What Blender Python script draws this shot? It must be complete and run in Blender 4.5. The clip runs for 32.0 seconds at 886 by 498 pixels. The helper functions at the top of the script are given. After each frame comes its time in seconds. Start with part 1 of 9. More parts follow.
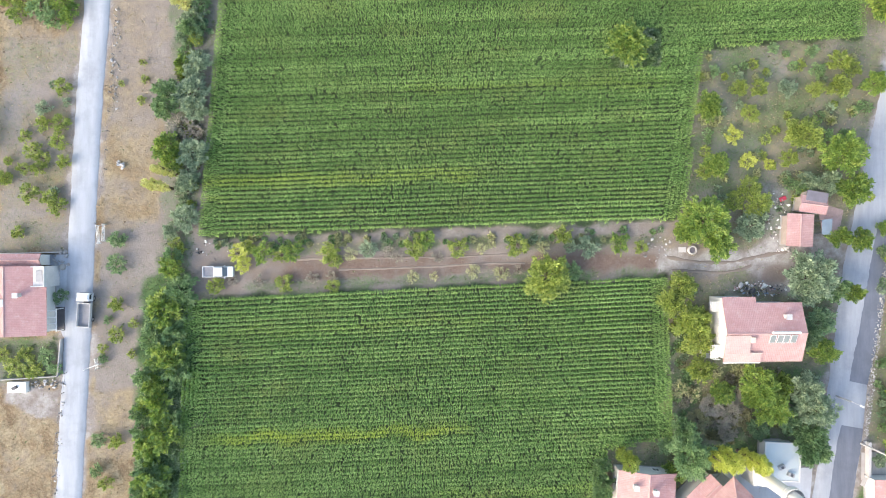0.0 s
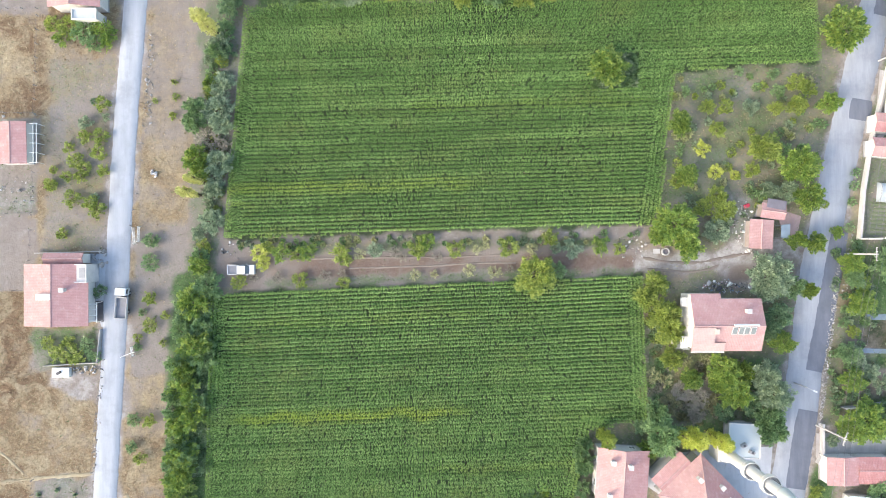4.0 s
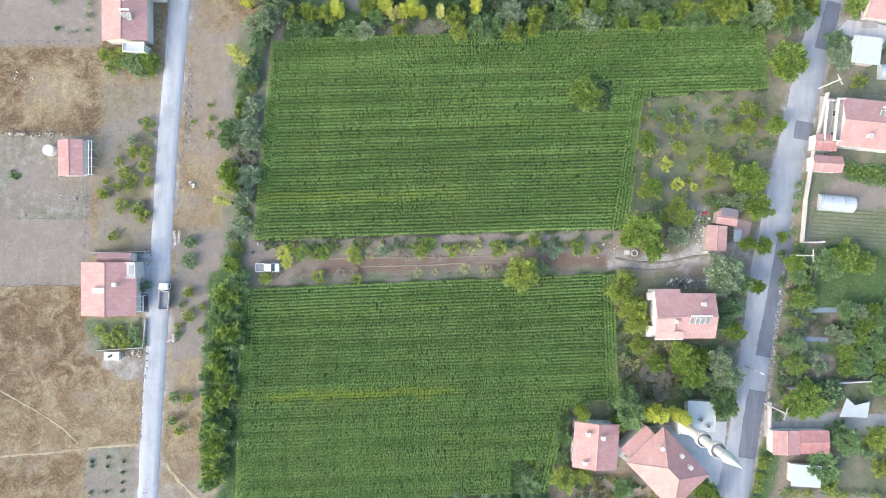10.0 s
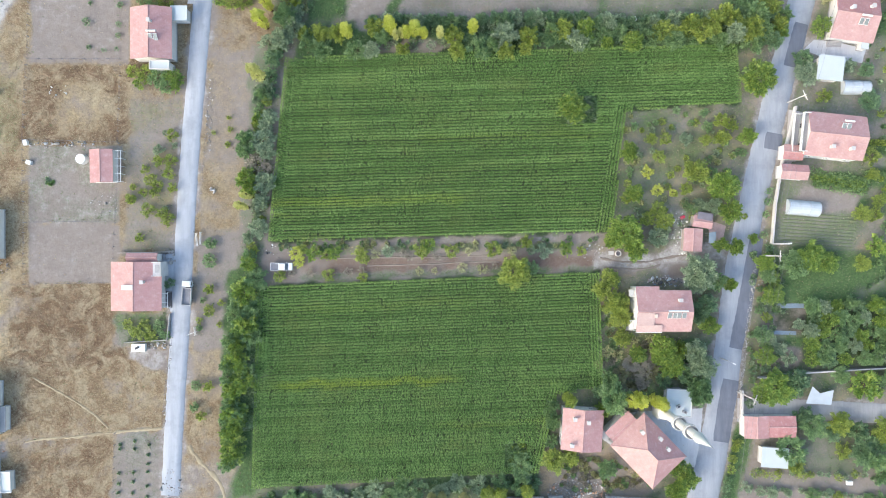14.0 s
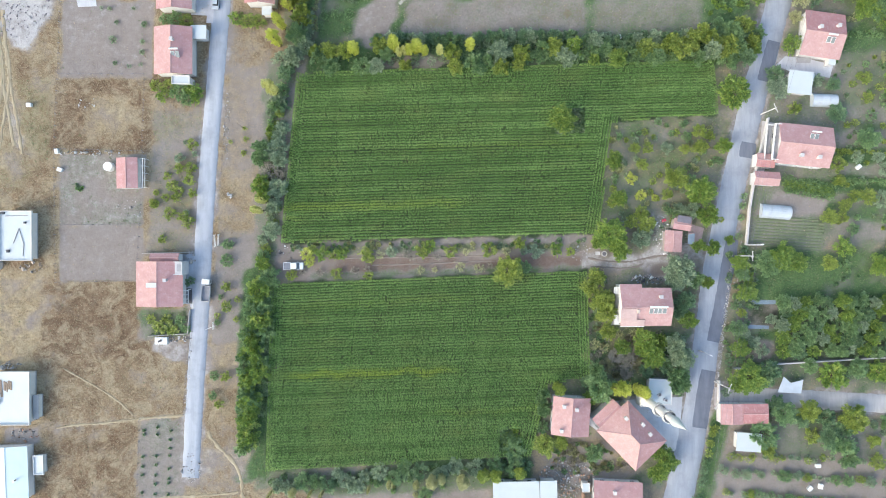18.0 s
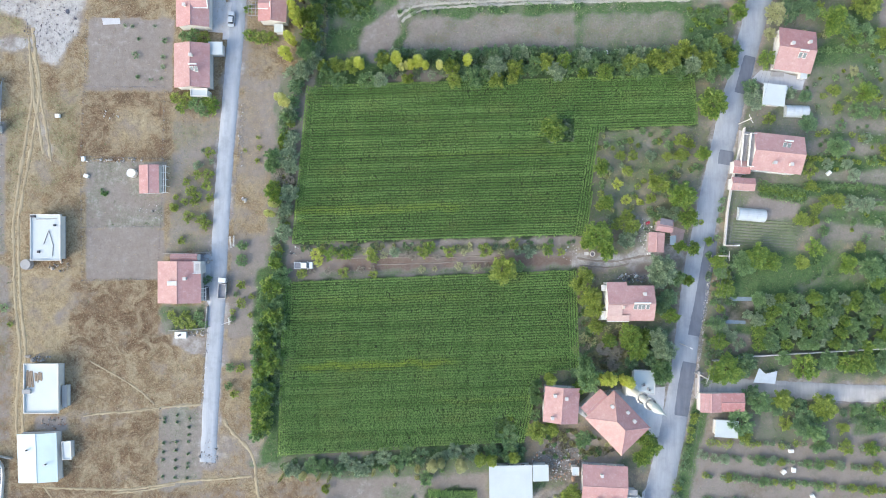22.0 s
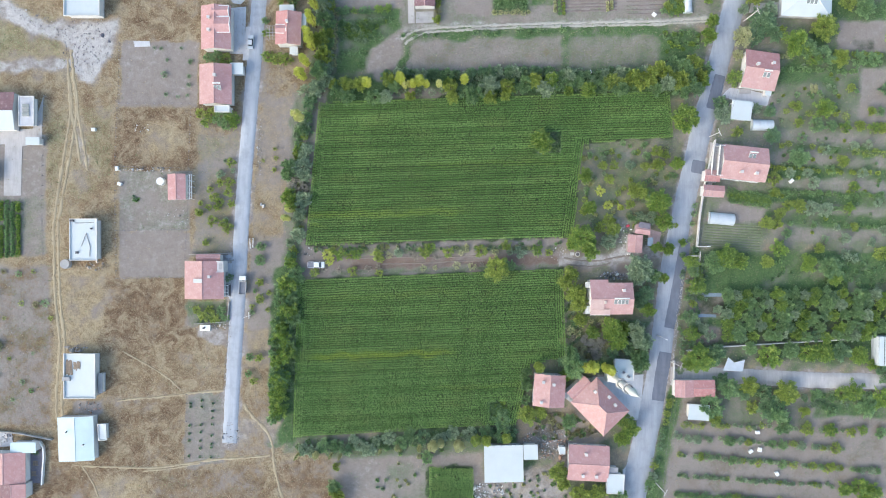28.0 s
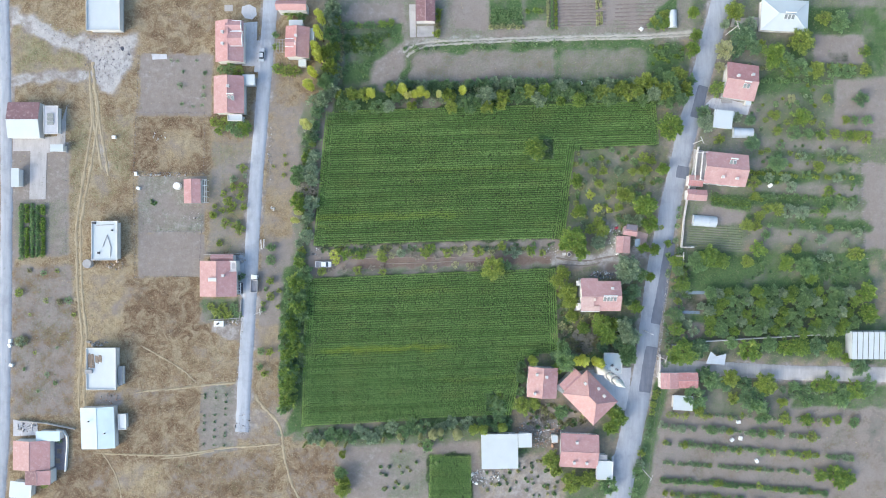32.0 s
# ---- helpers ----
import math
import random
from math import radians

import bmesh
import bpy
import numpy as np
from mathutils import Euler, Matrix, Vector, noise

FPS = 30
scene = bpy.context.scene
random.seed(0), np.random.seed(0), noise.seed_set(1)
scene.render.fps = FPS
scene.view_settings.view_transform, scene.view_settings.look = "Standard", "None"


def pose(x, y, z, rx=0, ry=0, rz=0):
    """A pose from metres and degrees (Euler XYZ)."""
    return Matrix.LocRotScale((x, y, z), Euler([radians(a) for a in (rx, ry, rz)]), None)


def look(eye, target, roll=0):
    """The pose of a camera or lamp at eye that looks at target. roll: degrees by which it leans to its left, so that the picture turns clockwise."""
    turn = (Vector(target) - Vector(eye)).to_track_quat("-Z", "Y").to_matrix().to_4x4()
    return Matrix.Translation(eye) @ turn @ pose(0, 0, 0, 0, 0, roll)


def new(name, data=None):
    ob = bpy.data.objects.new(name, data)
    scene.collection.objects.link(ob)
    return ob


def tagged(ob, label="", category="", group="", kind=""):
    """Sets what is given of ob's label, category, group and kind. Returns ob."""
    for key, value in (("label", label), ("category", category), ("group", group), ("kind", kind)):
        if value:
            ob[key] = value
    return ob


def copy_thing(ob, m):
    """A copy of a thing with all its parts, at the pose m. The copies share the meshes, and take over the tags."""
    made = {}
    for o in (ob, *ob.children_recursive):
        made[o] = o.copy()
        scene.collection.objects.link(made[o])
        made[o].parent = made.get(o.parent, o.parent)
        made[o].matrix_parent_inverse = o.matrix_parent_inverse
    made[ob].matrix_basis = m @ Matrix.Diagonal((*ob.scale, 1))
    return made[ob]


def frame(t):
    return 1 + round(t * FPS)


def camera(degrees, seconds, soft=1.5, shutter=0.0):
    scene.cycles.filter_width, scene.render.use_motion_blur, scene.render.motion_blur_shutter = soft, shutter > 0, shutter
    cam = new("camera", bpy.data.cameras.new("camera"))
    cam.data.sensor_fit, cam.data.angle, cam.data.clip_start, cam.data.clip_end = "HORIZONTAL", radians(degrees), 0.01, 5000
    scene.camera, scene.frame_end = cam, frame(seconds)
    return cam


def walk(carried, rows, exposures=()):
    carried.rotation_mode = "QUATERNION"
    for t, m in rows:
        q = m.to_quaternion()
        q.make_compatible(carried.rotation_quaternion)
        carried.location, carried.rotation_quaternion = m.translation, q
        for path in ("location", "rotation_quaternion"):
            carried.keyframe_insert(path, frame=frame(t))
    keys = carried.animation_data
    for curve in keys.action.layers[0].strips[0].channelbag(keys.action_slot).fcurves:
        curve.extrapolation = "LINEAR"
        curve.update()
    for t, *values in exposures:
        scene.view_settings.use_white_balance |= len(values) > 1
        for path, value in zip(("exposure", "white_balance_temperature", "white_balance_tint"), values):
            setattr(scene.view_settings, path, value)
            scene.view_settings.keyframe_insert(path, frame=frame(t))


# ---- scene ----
# A drone rises straight up and looks straight down: x is the picture's right, y its top.
cam = camera(71.0, 32.0, soft=1.0)
EXPOSURES = [(0.0, 1.55, 6700, 9), (12.0, 1.36, 6450, 7), (32.0, 1.10, 6090, 6)]
# seconds, eye x, y, z, turn to the right in degrees
PATH = [
    (0.0, -0.696, -0.826, 104.96, 0.367),
    (2.0, -0.631, -0.743, 111.09, 0.264),
    (4.0, -0.566, -0.660, 117.21, 0.181),
    (6.0, -0.501, -0.576, 123.33, 0.116),
    (8.0, -0.436, -0.493, 129.43, 0.068),
    (10.0, -0.371, -0.410, 135.52, 0.034),
    (12.0, -0.306, -0.327, 141.61, 0.013),
    (14.0, -0.241, -0.244, 147.68, 0.002),
    (16.0, -0.176, -0.160, 153.75, -0.000),
    (18.0, -0.111, -0.077, 159.80, 0.005),
    (20.0, -0.045, 0.006, 165.84, 0.014),
    (22.0, 0.020, 0.089, 171.88, 0.027),
    (24.0, 0.085, 0.172, 177.90, 0.040),
    (26.0, 0.150, 0.256, 183.92, 0.053),
    (28.0, 0.215, 0.339, 189.92, 0.062),
    (30.0, 0.280, 0.422, 195.92, 0.067),
    (32.0, 0.345, 0.505, 201.90, 0.066),
]
walk(cam, [(t, pose(x, y, z, 0, 0, -turn)) for t, x, y, z, turn in PATH], EXPOSURES)

world = bpy.data.worlds.new("sky")
scene.world = world
world.use_nodes = True
wn = world.node_tree
sky = wn.nodes.new("ShaderNodeTexSky")
sky.sky_type = "NISHITA"
sky.sun_disc = False
SUN_ELEVATION, SUN_AZIMUTH = radians(33), radians(238)   # azimuth clockwise from +y
sky.sun_elevation, sky.sun_rotation = SUN_ELEVATION, SUN_AZIMUTH
sky.air_density, sky.dust_density = 1.2, 3.0
wn.links.new(sky.outputs[0], wn.nodes["Background"].inputs[0])
wn.nodes["Background"].inputs[1].default_value = 0.15
sun = new("sun", bpy.data.lights.new("sun", "SUN"))
sun.data.energy, sun.data.angle, sun.data.color = 0.5, radians(35), (1.0, 0.93, 0.82)
SUN_FROM = Vector((math.sin(SUN_AZIMUTH) * math.cos(SUN_ELEVATION), math.cos(SUN_AZIMUTH) * math.cos(SUN_ELEVATION), math.sin(SUN_ELEVATION)))
sun.matrix_world = look(SUN_FROM * 300, (0, 0, 0))

# ---- materials ----
MATS = {}


def nodes_of(name):
    m = bpy.data.materials.new(name)
    m.use_nodes = True
    MATS[name] = m
    return m, m.node_tree.nodes, m.node_tree.links, m.node_tree.nodes["Principled BSDF"]


def noise_node(n, l, scale, detail=4.0, rough=0.6, coord=None):
    t = n.new("ShaderNodeTexNoise")
    t.inputs["Scale"].default_value, t.inputs["Detail"].default_value, t.inputs["Roughness"].default_value = scale, detail, rough
    if coord is not None:
        l.new(coord, t.inputs["Vector"])
    return t.outputs["Fac"]


def span(n, l, value, a, b, lo=0.0, hi=1.0):
    r = n.new("ShaderNodeMapRange")
    r.inputs["From Min"].default_value, r.inputs["From Max"].default_value = a, b
    r.inputs["To Min"].default_value, r.inputs["To Max"].default_value = lo, hi
    l.new(value, r.inputs["Value"])
    return r.outputs["Result"]


def blend(n, l, fac, a, b, mode="MIX"):
    x = n.new("ShaderNodeMix")
    x.data_type, x.blend_type = "RGBA", mode
    for socket, value in ((x.inputs[0], fac), (x.inputs[6], a), (x.inputs[7], b)):
        if isinstance(value, (int, float)):
            socket.default_value = value
        elif isinstance(value, tuple):
            socket.default_value = (*value, 1.0)
        else:
            l.new(value, socket)
    return x.outputs[2]


def calc(n, l, op, a, b=0.0):
    x = n.new("ShaderNodeMath")
    x.operation = op
    for socket, value in zip(x.inputs, (a, b)):
        if isinstance(value, (int, float)):
            socket.default_value = value
        else:
            l.new(value, socket)
    return x.outputs[0]


def bump_into(n, l, p, height, strength, distance):
    b = n.new("ShaderNodeBump")
    b.inputs["Strength"].default_value, b.inputs["Distance"].default_value = strength, distance
    l.new(height, b.inputs["Height"])
    l.new(b.outputs["Normal"], p.inputs["Normal"])


def plain(name, color, rough=0.8, vary=0.25, scale=0.7, fine=9.0, metal=0.0, each=0.0, relief=0.01, stain=None, gloss=0.5):
    """A weathered surface: two scales of noise, a stain colour, and a shift from object to object."""
    m, n, l, p = nodes_of(name)
    where = n.new("ShaderNodeTexCoord").outputs["Object"]
    big, small = noise_node(n, l, scale, 5, 0.6, where), noise_node(n, l, fine, 5, 0.7, where)
    dark = tuple(c * (1 - vary) for c in color)
    light = tuple(min(1.0, c * (1 + vary * 0.6)) for c in color)
    col = blend(n, l, span(n, l, big, 0.3, 0.7), dark, light)
    col = blend(n, l, calc(n, l, "MULTIPLY", span(n, l, small, 0.35, 0.7), 0.35), col, stain or dark)
    if each:
        info = n.new("ShaderNodeObjectInfo").outputs["Random"]
        col = blend(n, l, span(n, l, info, 0, 1, 0, each), col, tuple(c * 0.55 for c in color))
    l.new(col, p.inputs["Base Color"])
    l.new(span(n, l, small, 0.2, 0.8, max(0.05, rough - 0.12), min(1.0, rough + 0.1)), p.inputs["Roughness"])
    p.inputs["Metallic"].default_value = metal
    p.inputs["Specular IOR Level"].default_value = gloss
    bump_into(n, l, p, small, 0.5, relief)
    return m


def tiles(name, color, light):
    """Clay roof tiles: courses across the slope and rolls down it, faded and stained in patches; uv in metres."""
    m, n, l, p = nodes_of(name)
    uv = n.new("ShaderNodeTexCoord").outputs["UV"]
    where = n.new("ShaderNodeTexCoord").outputs["Object"]
    axes = n.new("ShaderNodeSeparateXYZ")
    l.new(uv, axes.inputs[0])
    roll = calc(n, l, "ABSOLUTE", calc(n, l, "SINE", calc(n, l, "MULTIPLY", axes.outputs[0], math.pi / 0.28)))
    course = calc(n, l, "FRACT", calc(n, l, "MULTIPLY", axes.outputs[1], 1 / 0.36))
    height = calc(n, l, "ADD", roll, calc(n, l, "MULTIPLY", course, 0.7))
    cell = n.new("ShaderNodeTexVoronoi")
    cell.inputs["Scale"].default_value = 3.2
    l.new(uv, cell.inputs["Vector"])
    big = noise_node(n, l, 0.45, 5, 0.65, where)
    col = blend(n, l, span(n, l, big, 0.33, 0.68), color, light)
    tint = n.new("ShaderNodeSeparateColor")
    l.new(cell.outputs["Color"], tint.inputs[0])
    col = blend(n, l, span(n, l, tint.outputs[0], 0, 1, 0, 0.2), col, tuple(c * 0.6 for c in color))
    # darker along the troughs between the rolls
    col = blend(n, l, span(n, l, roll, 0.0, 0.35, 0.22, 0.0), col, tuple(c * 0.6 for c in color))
    grime = noise_node(n, l, 2.2, 6, 0.7, where)
    col = blend(n, l, span(n, l, grime, 0.58, 0.78, 0, 0.25), col, (0.2, 0.15, 0.12))
    bleach = noise_node(n, l, 1.1, 6, 0.72, where)
    col = blend(n, l, span(n, l, bleach, 0.52, 0.7, 0, 0.35), col, (0.68, 0.56, 0.54))
    info = n.new("ShaderNodeObjectInfo").outputs["Random"]
    col = blend(n, l, span(n, l, info, 0, 1, 0, 0.15), col, (0.52, 0.38, 0.36))
    l.new(col, p.inputs["Base Color"])
    p.inputs["Roughness"].default_value = 0.8
    bump_into(n, l, p, height, 0.45, 0.03)
    return m


def leaves(name, dark, light, tip):
    """Leaves: light from tree to tree, branch to branch and leaf to leaf."""
    m, n, l, p = nodes_of(name)
    info = n.new("ShaderNodeObjectInfo").outputs["Random"]
    isle = n.new("ShaderNodeNewGeometry").outputs["Random Per Island"]
    where = n.new("ShaderNodeTexCoord").outputs["Object"]
    patch = noise_node(n, l, 1.5, 3, 0.6, where)
    col = blend(n, l, calc(n, l, "ADD", calc(n, l, "MULTIPLY", isle, 0.72), calc(n, l, "MULTIPLY", info, 0.28)), dark, light)
    col = blend(n, l, span(n, l, patch, 0.46, 0.66, 0, 0.85), col, tip)
    l.new(col, p.inputs["Base Color"])
    p.inputs["Roughness"].default_value = 0.45
    p.inputs["Specular IOR Level"].default_value = 0.5
    try_trans = n.new("ShaderNodeBsdfTranslucent")
    l.new(col, try_trans.inputs["Color"])
    both = n.new("ShaderNodeMixShader")
    both.inputs[0].default_value = 0.36
    l.new(p.outputs[0], both.inputs[1])
    l.new(try_trans.outputs[0], both.inputs[2])
    l.new(both.outputs[0], n["Material Output"].inputs["Surface"])
    return m


LEAF = {
    "green": leaves("leaf_green", (0.085, 0.165, 0.075), (0.285, 0.435, 0.19), (0.39, 0.53, 0.225)),
    "walnut": leaves("leaf_walnut", (0.070, 0.150, 0.035), (0.29, 0.43, 0.095), (0.48, 0.57, 0.12)),
    "yellow": leaves("leaf_yellow", (0.44, 0.49, 0.09), (0.68, 0.72, 0.17), (0.78, 0.80, 0.22)),
    "lime": leaves("leaf_lime", (0.120, 0.185, 0.042), (0.365, 0.455, 0.10), (0.53, 0.59, 0.14)),
    "grey": leaves("leaf_grey", (0.14, 0.21, 0.13), (0.38, 0.48, 0.305), (0.51, 0.60, 0.39)),
    "dark": leaves("leaf_dark", (0.075, 0.145, 0.080), (0.235, 0.37, 0.19), (0.35, 0.48, 0.23)),
    "pale": leaves("leaf_pale", (0.32, 0.34, 0.17), (0.55, 0.56, 0.29), (0.62, 0.60, 0.33)),
    "gold": leaves("leaf_gold", (0.54, 0.55, 0.20), (0.76, 0.77, 0.34), (0.80, 0.80, 0.40)),
    "rust": leaves("leaf_rust", (0.18, 0.165, 0.09), (0.33, 0.32, 0.17), (0.38, 0.37, 0.18)),
    "twig": leaves("leaf_twig", (0.25, 0.22, 0.18), (0.44, 0.40, 0.34), (0.38, 0.38, 0.27)),
}
LEAF["weed"] = leaves("weed_leaf", (0.10, 0.145, 0.065), (0.20, 0.265, 0.125), (0.27, 0.30, 0.15))
DRY_BLADE = leaves("dry_grass_blade", (0.30, 0.245, 0.155), (0.52, 0.44, 0.30), (0.46, 0.385, 0.25))
BROWN_BLADE = leaves("brown_grass_blade", (0.19, 0.135, 0.085), (0.34, 0.26, 0.165), (0.29, 0.22, 0.13))
BARK = plain("bark", (0.16, 0.12, 0.09), 0.95, 0.4, 2.0, 14.0, relief=0.03)
ROOF = {
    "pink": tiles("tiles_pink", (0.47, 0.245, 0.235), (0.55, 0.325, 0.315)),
    # paler copy of pink for sun-facing slopes, part of their lit side painted in
    "faded": tiles("tiles_faded_lit", (0.47, 0.27, 0.255), (0.55, 0.35, 0.33)),
    "red": tiles("tiles_red", (0.42, 0.185, 0.18), (0.50, 0.25, 0.24)),
    "pale": tiles("tiles_pale", (0.50, 0.345, 0.315), (0.58, 0.43, 0.395)),
    "brown": tiles("tiles_brown", (0.20, 0.11, 0.12), (0.27, 0.15, 0.155)),
}
WHITE_WALL = plain("white_plaster", (0.70, 0.69, 0.67), 0.85, 0.10, 0.5, 6.0, stain=(0.55, 0.5, 0.45))
CREAM_WALL = plain("cream_plaster", (0.62, 0.52, 0.45), 0.85, 0.12, 0.5, 6.0, stain=(0.5, 0.42, 0.34))
WHITE_METAL = plain("white_sheet_metal", (0.545, 0.595, 0.605), 0.5, 0.06, 0.25, 3.0, stain=(0.62, 0.62, 0.58))
BLUE_METAL = plain("pale_blue_roof_sheet", (0.53, 0.66, 0.70), 0.5, 0.08, 0.3, 3.0, stain=(0.55, 0.6, 0.6))
GREY_CONCRETE = plain("grey_concrete", (0.42, 0.41, 0.41), 0.9, 0.22, 0.4, 5.0, stain=(0.28, 0.27, 0.27))
PALE_CONCRETE = plain("pale_concrete", (0.60, 0.58, 0.57), 0.9, 0.15, 0.5, 5.0, stain=(0.42, 0.4, 0.39))
BLOCK = plain("wall_block", (0.50, 0.48, 0.45), 0.95, 0.25, 0.8, 6.0, each=0.4)
RIDGE = plain("ridge_tile", (0.53, 0.34, 0.325), 0.85, 0.15, 1.0, 7.0)
STEEL = plain("galvanised_steel", (0.55, 0.56, 0.57), 0.45, 0.1, 1.5, 9.0, metal=0.8)
DARK_STEEL = plain("dark_steel", (0.10, 0.10, 0.11), 0.5, 0.2, 1.5, 9.0, metal=0.4)
WHITE_PAINT = plain("white_paint", (0.82, 0.82, 0.80), 0.4, 0.05, 1.0, 6.0, each=0.15)
CAR_WHITE = plain("white_car_paint", (0.80, 0.81, 0.82), 0.25, 0.04, 1.0, 6.0)
CAR_GREY = plain("silver_car_paint", (0.52, 0.56, 0.60), 0.25, 0.05, 1.0, 6.0)
TRUCK_BED = plain("truck_bed_grey_blue", (0.21, 0.22, 0.255), 0.6, 0.2, 1.2, 8.0, stain=(0.3, 0.28, 0.26))
SLATE = plain("slate_sheet", (0.20, 0.185, 0.215), 0.6, 0.2, 1.0, 7.0)
PINK_PAVING = plain("pink_paving", (0.47, 0.345, 0.335), 0.9, 0.2, 0.8, 6.0)
FADED_WALL = plain("faded_mud_plaster", (0.44, 0.37, 0.33), 0.9, 0.2, 0.6, 6.0)
CAR_GLASS = plain("car_glass", (0.13, 0.15, 0.17), 0.1, 0.1, 1.0, 4.0)
RUBBER = plain("rubber", (0.02, 0.02, 0.02), 0.8, 0.2, 3.0, 12.0)
DARK_GLASS = plain("window_glass", (0.03, 0.04, 0.05), 0.08, 0.1, 1.0, 4.0)
SOLAR = plain("solar_collector", (0.24, 0.265, 0.26), 0.15, 0.2, 2.0, 8.0)
WOOD = plain("weathered_wood", (0.34, 0.26, 0.19), 0.85, 0.3, 1.5, 12.0, each=0.4)
RED_CLOTH = plain("red_plastic", (0.55, 0.05, 0.09), 0.6, 0.15, 2.0, 9.0)
BLUE_PLASTIC = plain("blue_plastic", (0.20, 0.27, 0.35), 0.6, 0.2, 0.8, 6.0, stain=(0.32, 0.34, 0.34))
FILM = plain("greenhouse_film", (0.52, 0.57, 0.62), 0.35, 0.1, 0.6, 4.0, stain=(0.5, 0.52, 0.5))
STONE = plain("stone", (0.40, 0.375, 0.35), 0.95, 0.25, 1.0, 8.0, each=0.5, relief=0.03)
BRICK = plain("hollow_brick", (0.55, 0.33, 0.22), 0.9, 0.25, 1.0, 7.0, each=0.4)


def road_mat(name, color, stain, pale, ruts=0.0):
    """Road surface: blotches along it, dusty pale verges and fine grit."""
    m, n, l, p = nodes_of(name)
    where = n.new("ShaderNodeTexCoord").outputs["Object"]
    stretch = n.new("ShaderNodeMapping")
    stretch.inputs["Scale"].default_value = (1.0, 0.15, 1.0)
    l.new(where, stretch.inputs["Vector"])
    streak = noise_node(n, l, 0.9, 6, 0.65, stretch.outputs[0])
    patch = noise_node(n, l, 0.22, 5, 0.65, where)
    grit = noise_node(n, l, 7.0, 4, 0.75, where)
    col = blend(n, l, span(n, l, streak, 0.35, 0.68), color, pale)
    col = blend(n, l, span(n, l, patch, 0.48, 0.68, 0, 0.6), col, stain)
    col = blend(n, l, span(n, l, grit, 0.55, 0.8, 0, 0.35), col, tuple(c * 0.6 for c in color))
    l.new(col, p.inputs["Base Color"])
    p.inputs["Roughness"].default_value = 0.9
    bump_into(n, l, p, grit, 0.5, 0.02)
    return m


WEST_ROAD = road_mat("pale_gravel_road", (0.37, 0.395, 0.435), (0.27, 0.285, 0.315), (0.46, 0.485, 0.53))
EAST_ROAD = road_mat("grey_worn_asphalt", (0.33, 0.35, 0.39), (0.255, 0.27, 0.30), (0.42, 0.44, 0.475))
PATCH = road_mat("fresh_asphalt", (0.14, 0.155, 0.195), (0.115, 0.127, 0.16), (0.19, 0.208, 0.25))
LANE = road_mat("dusty_lane", (0.42, 0.40, 0.39), (0.33, 0.30, 0.28), (0.52, 0.50, 0.49))
YARD = road_mat("concrete_yard", (0.50, 0.50, 0.52), (0.38, 0.38, 0.4), (0.60, 0.6, 0.61))


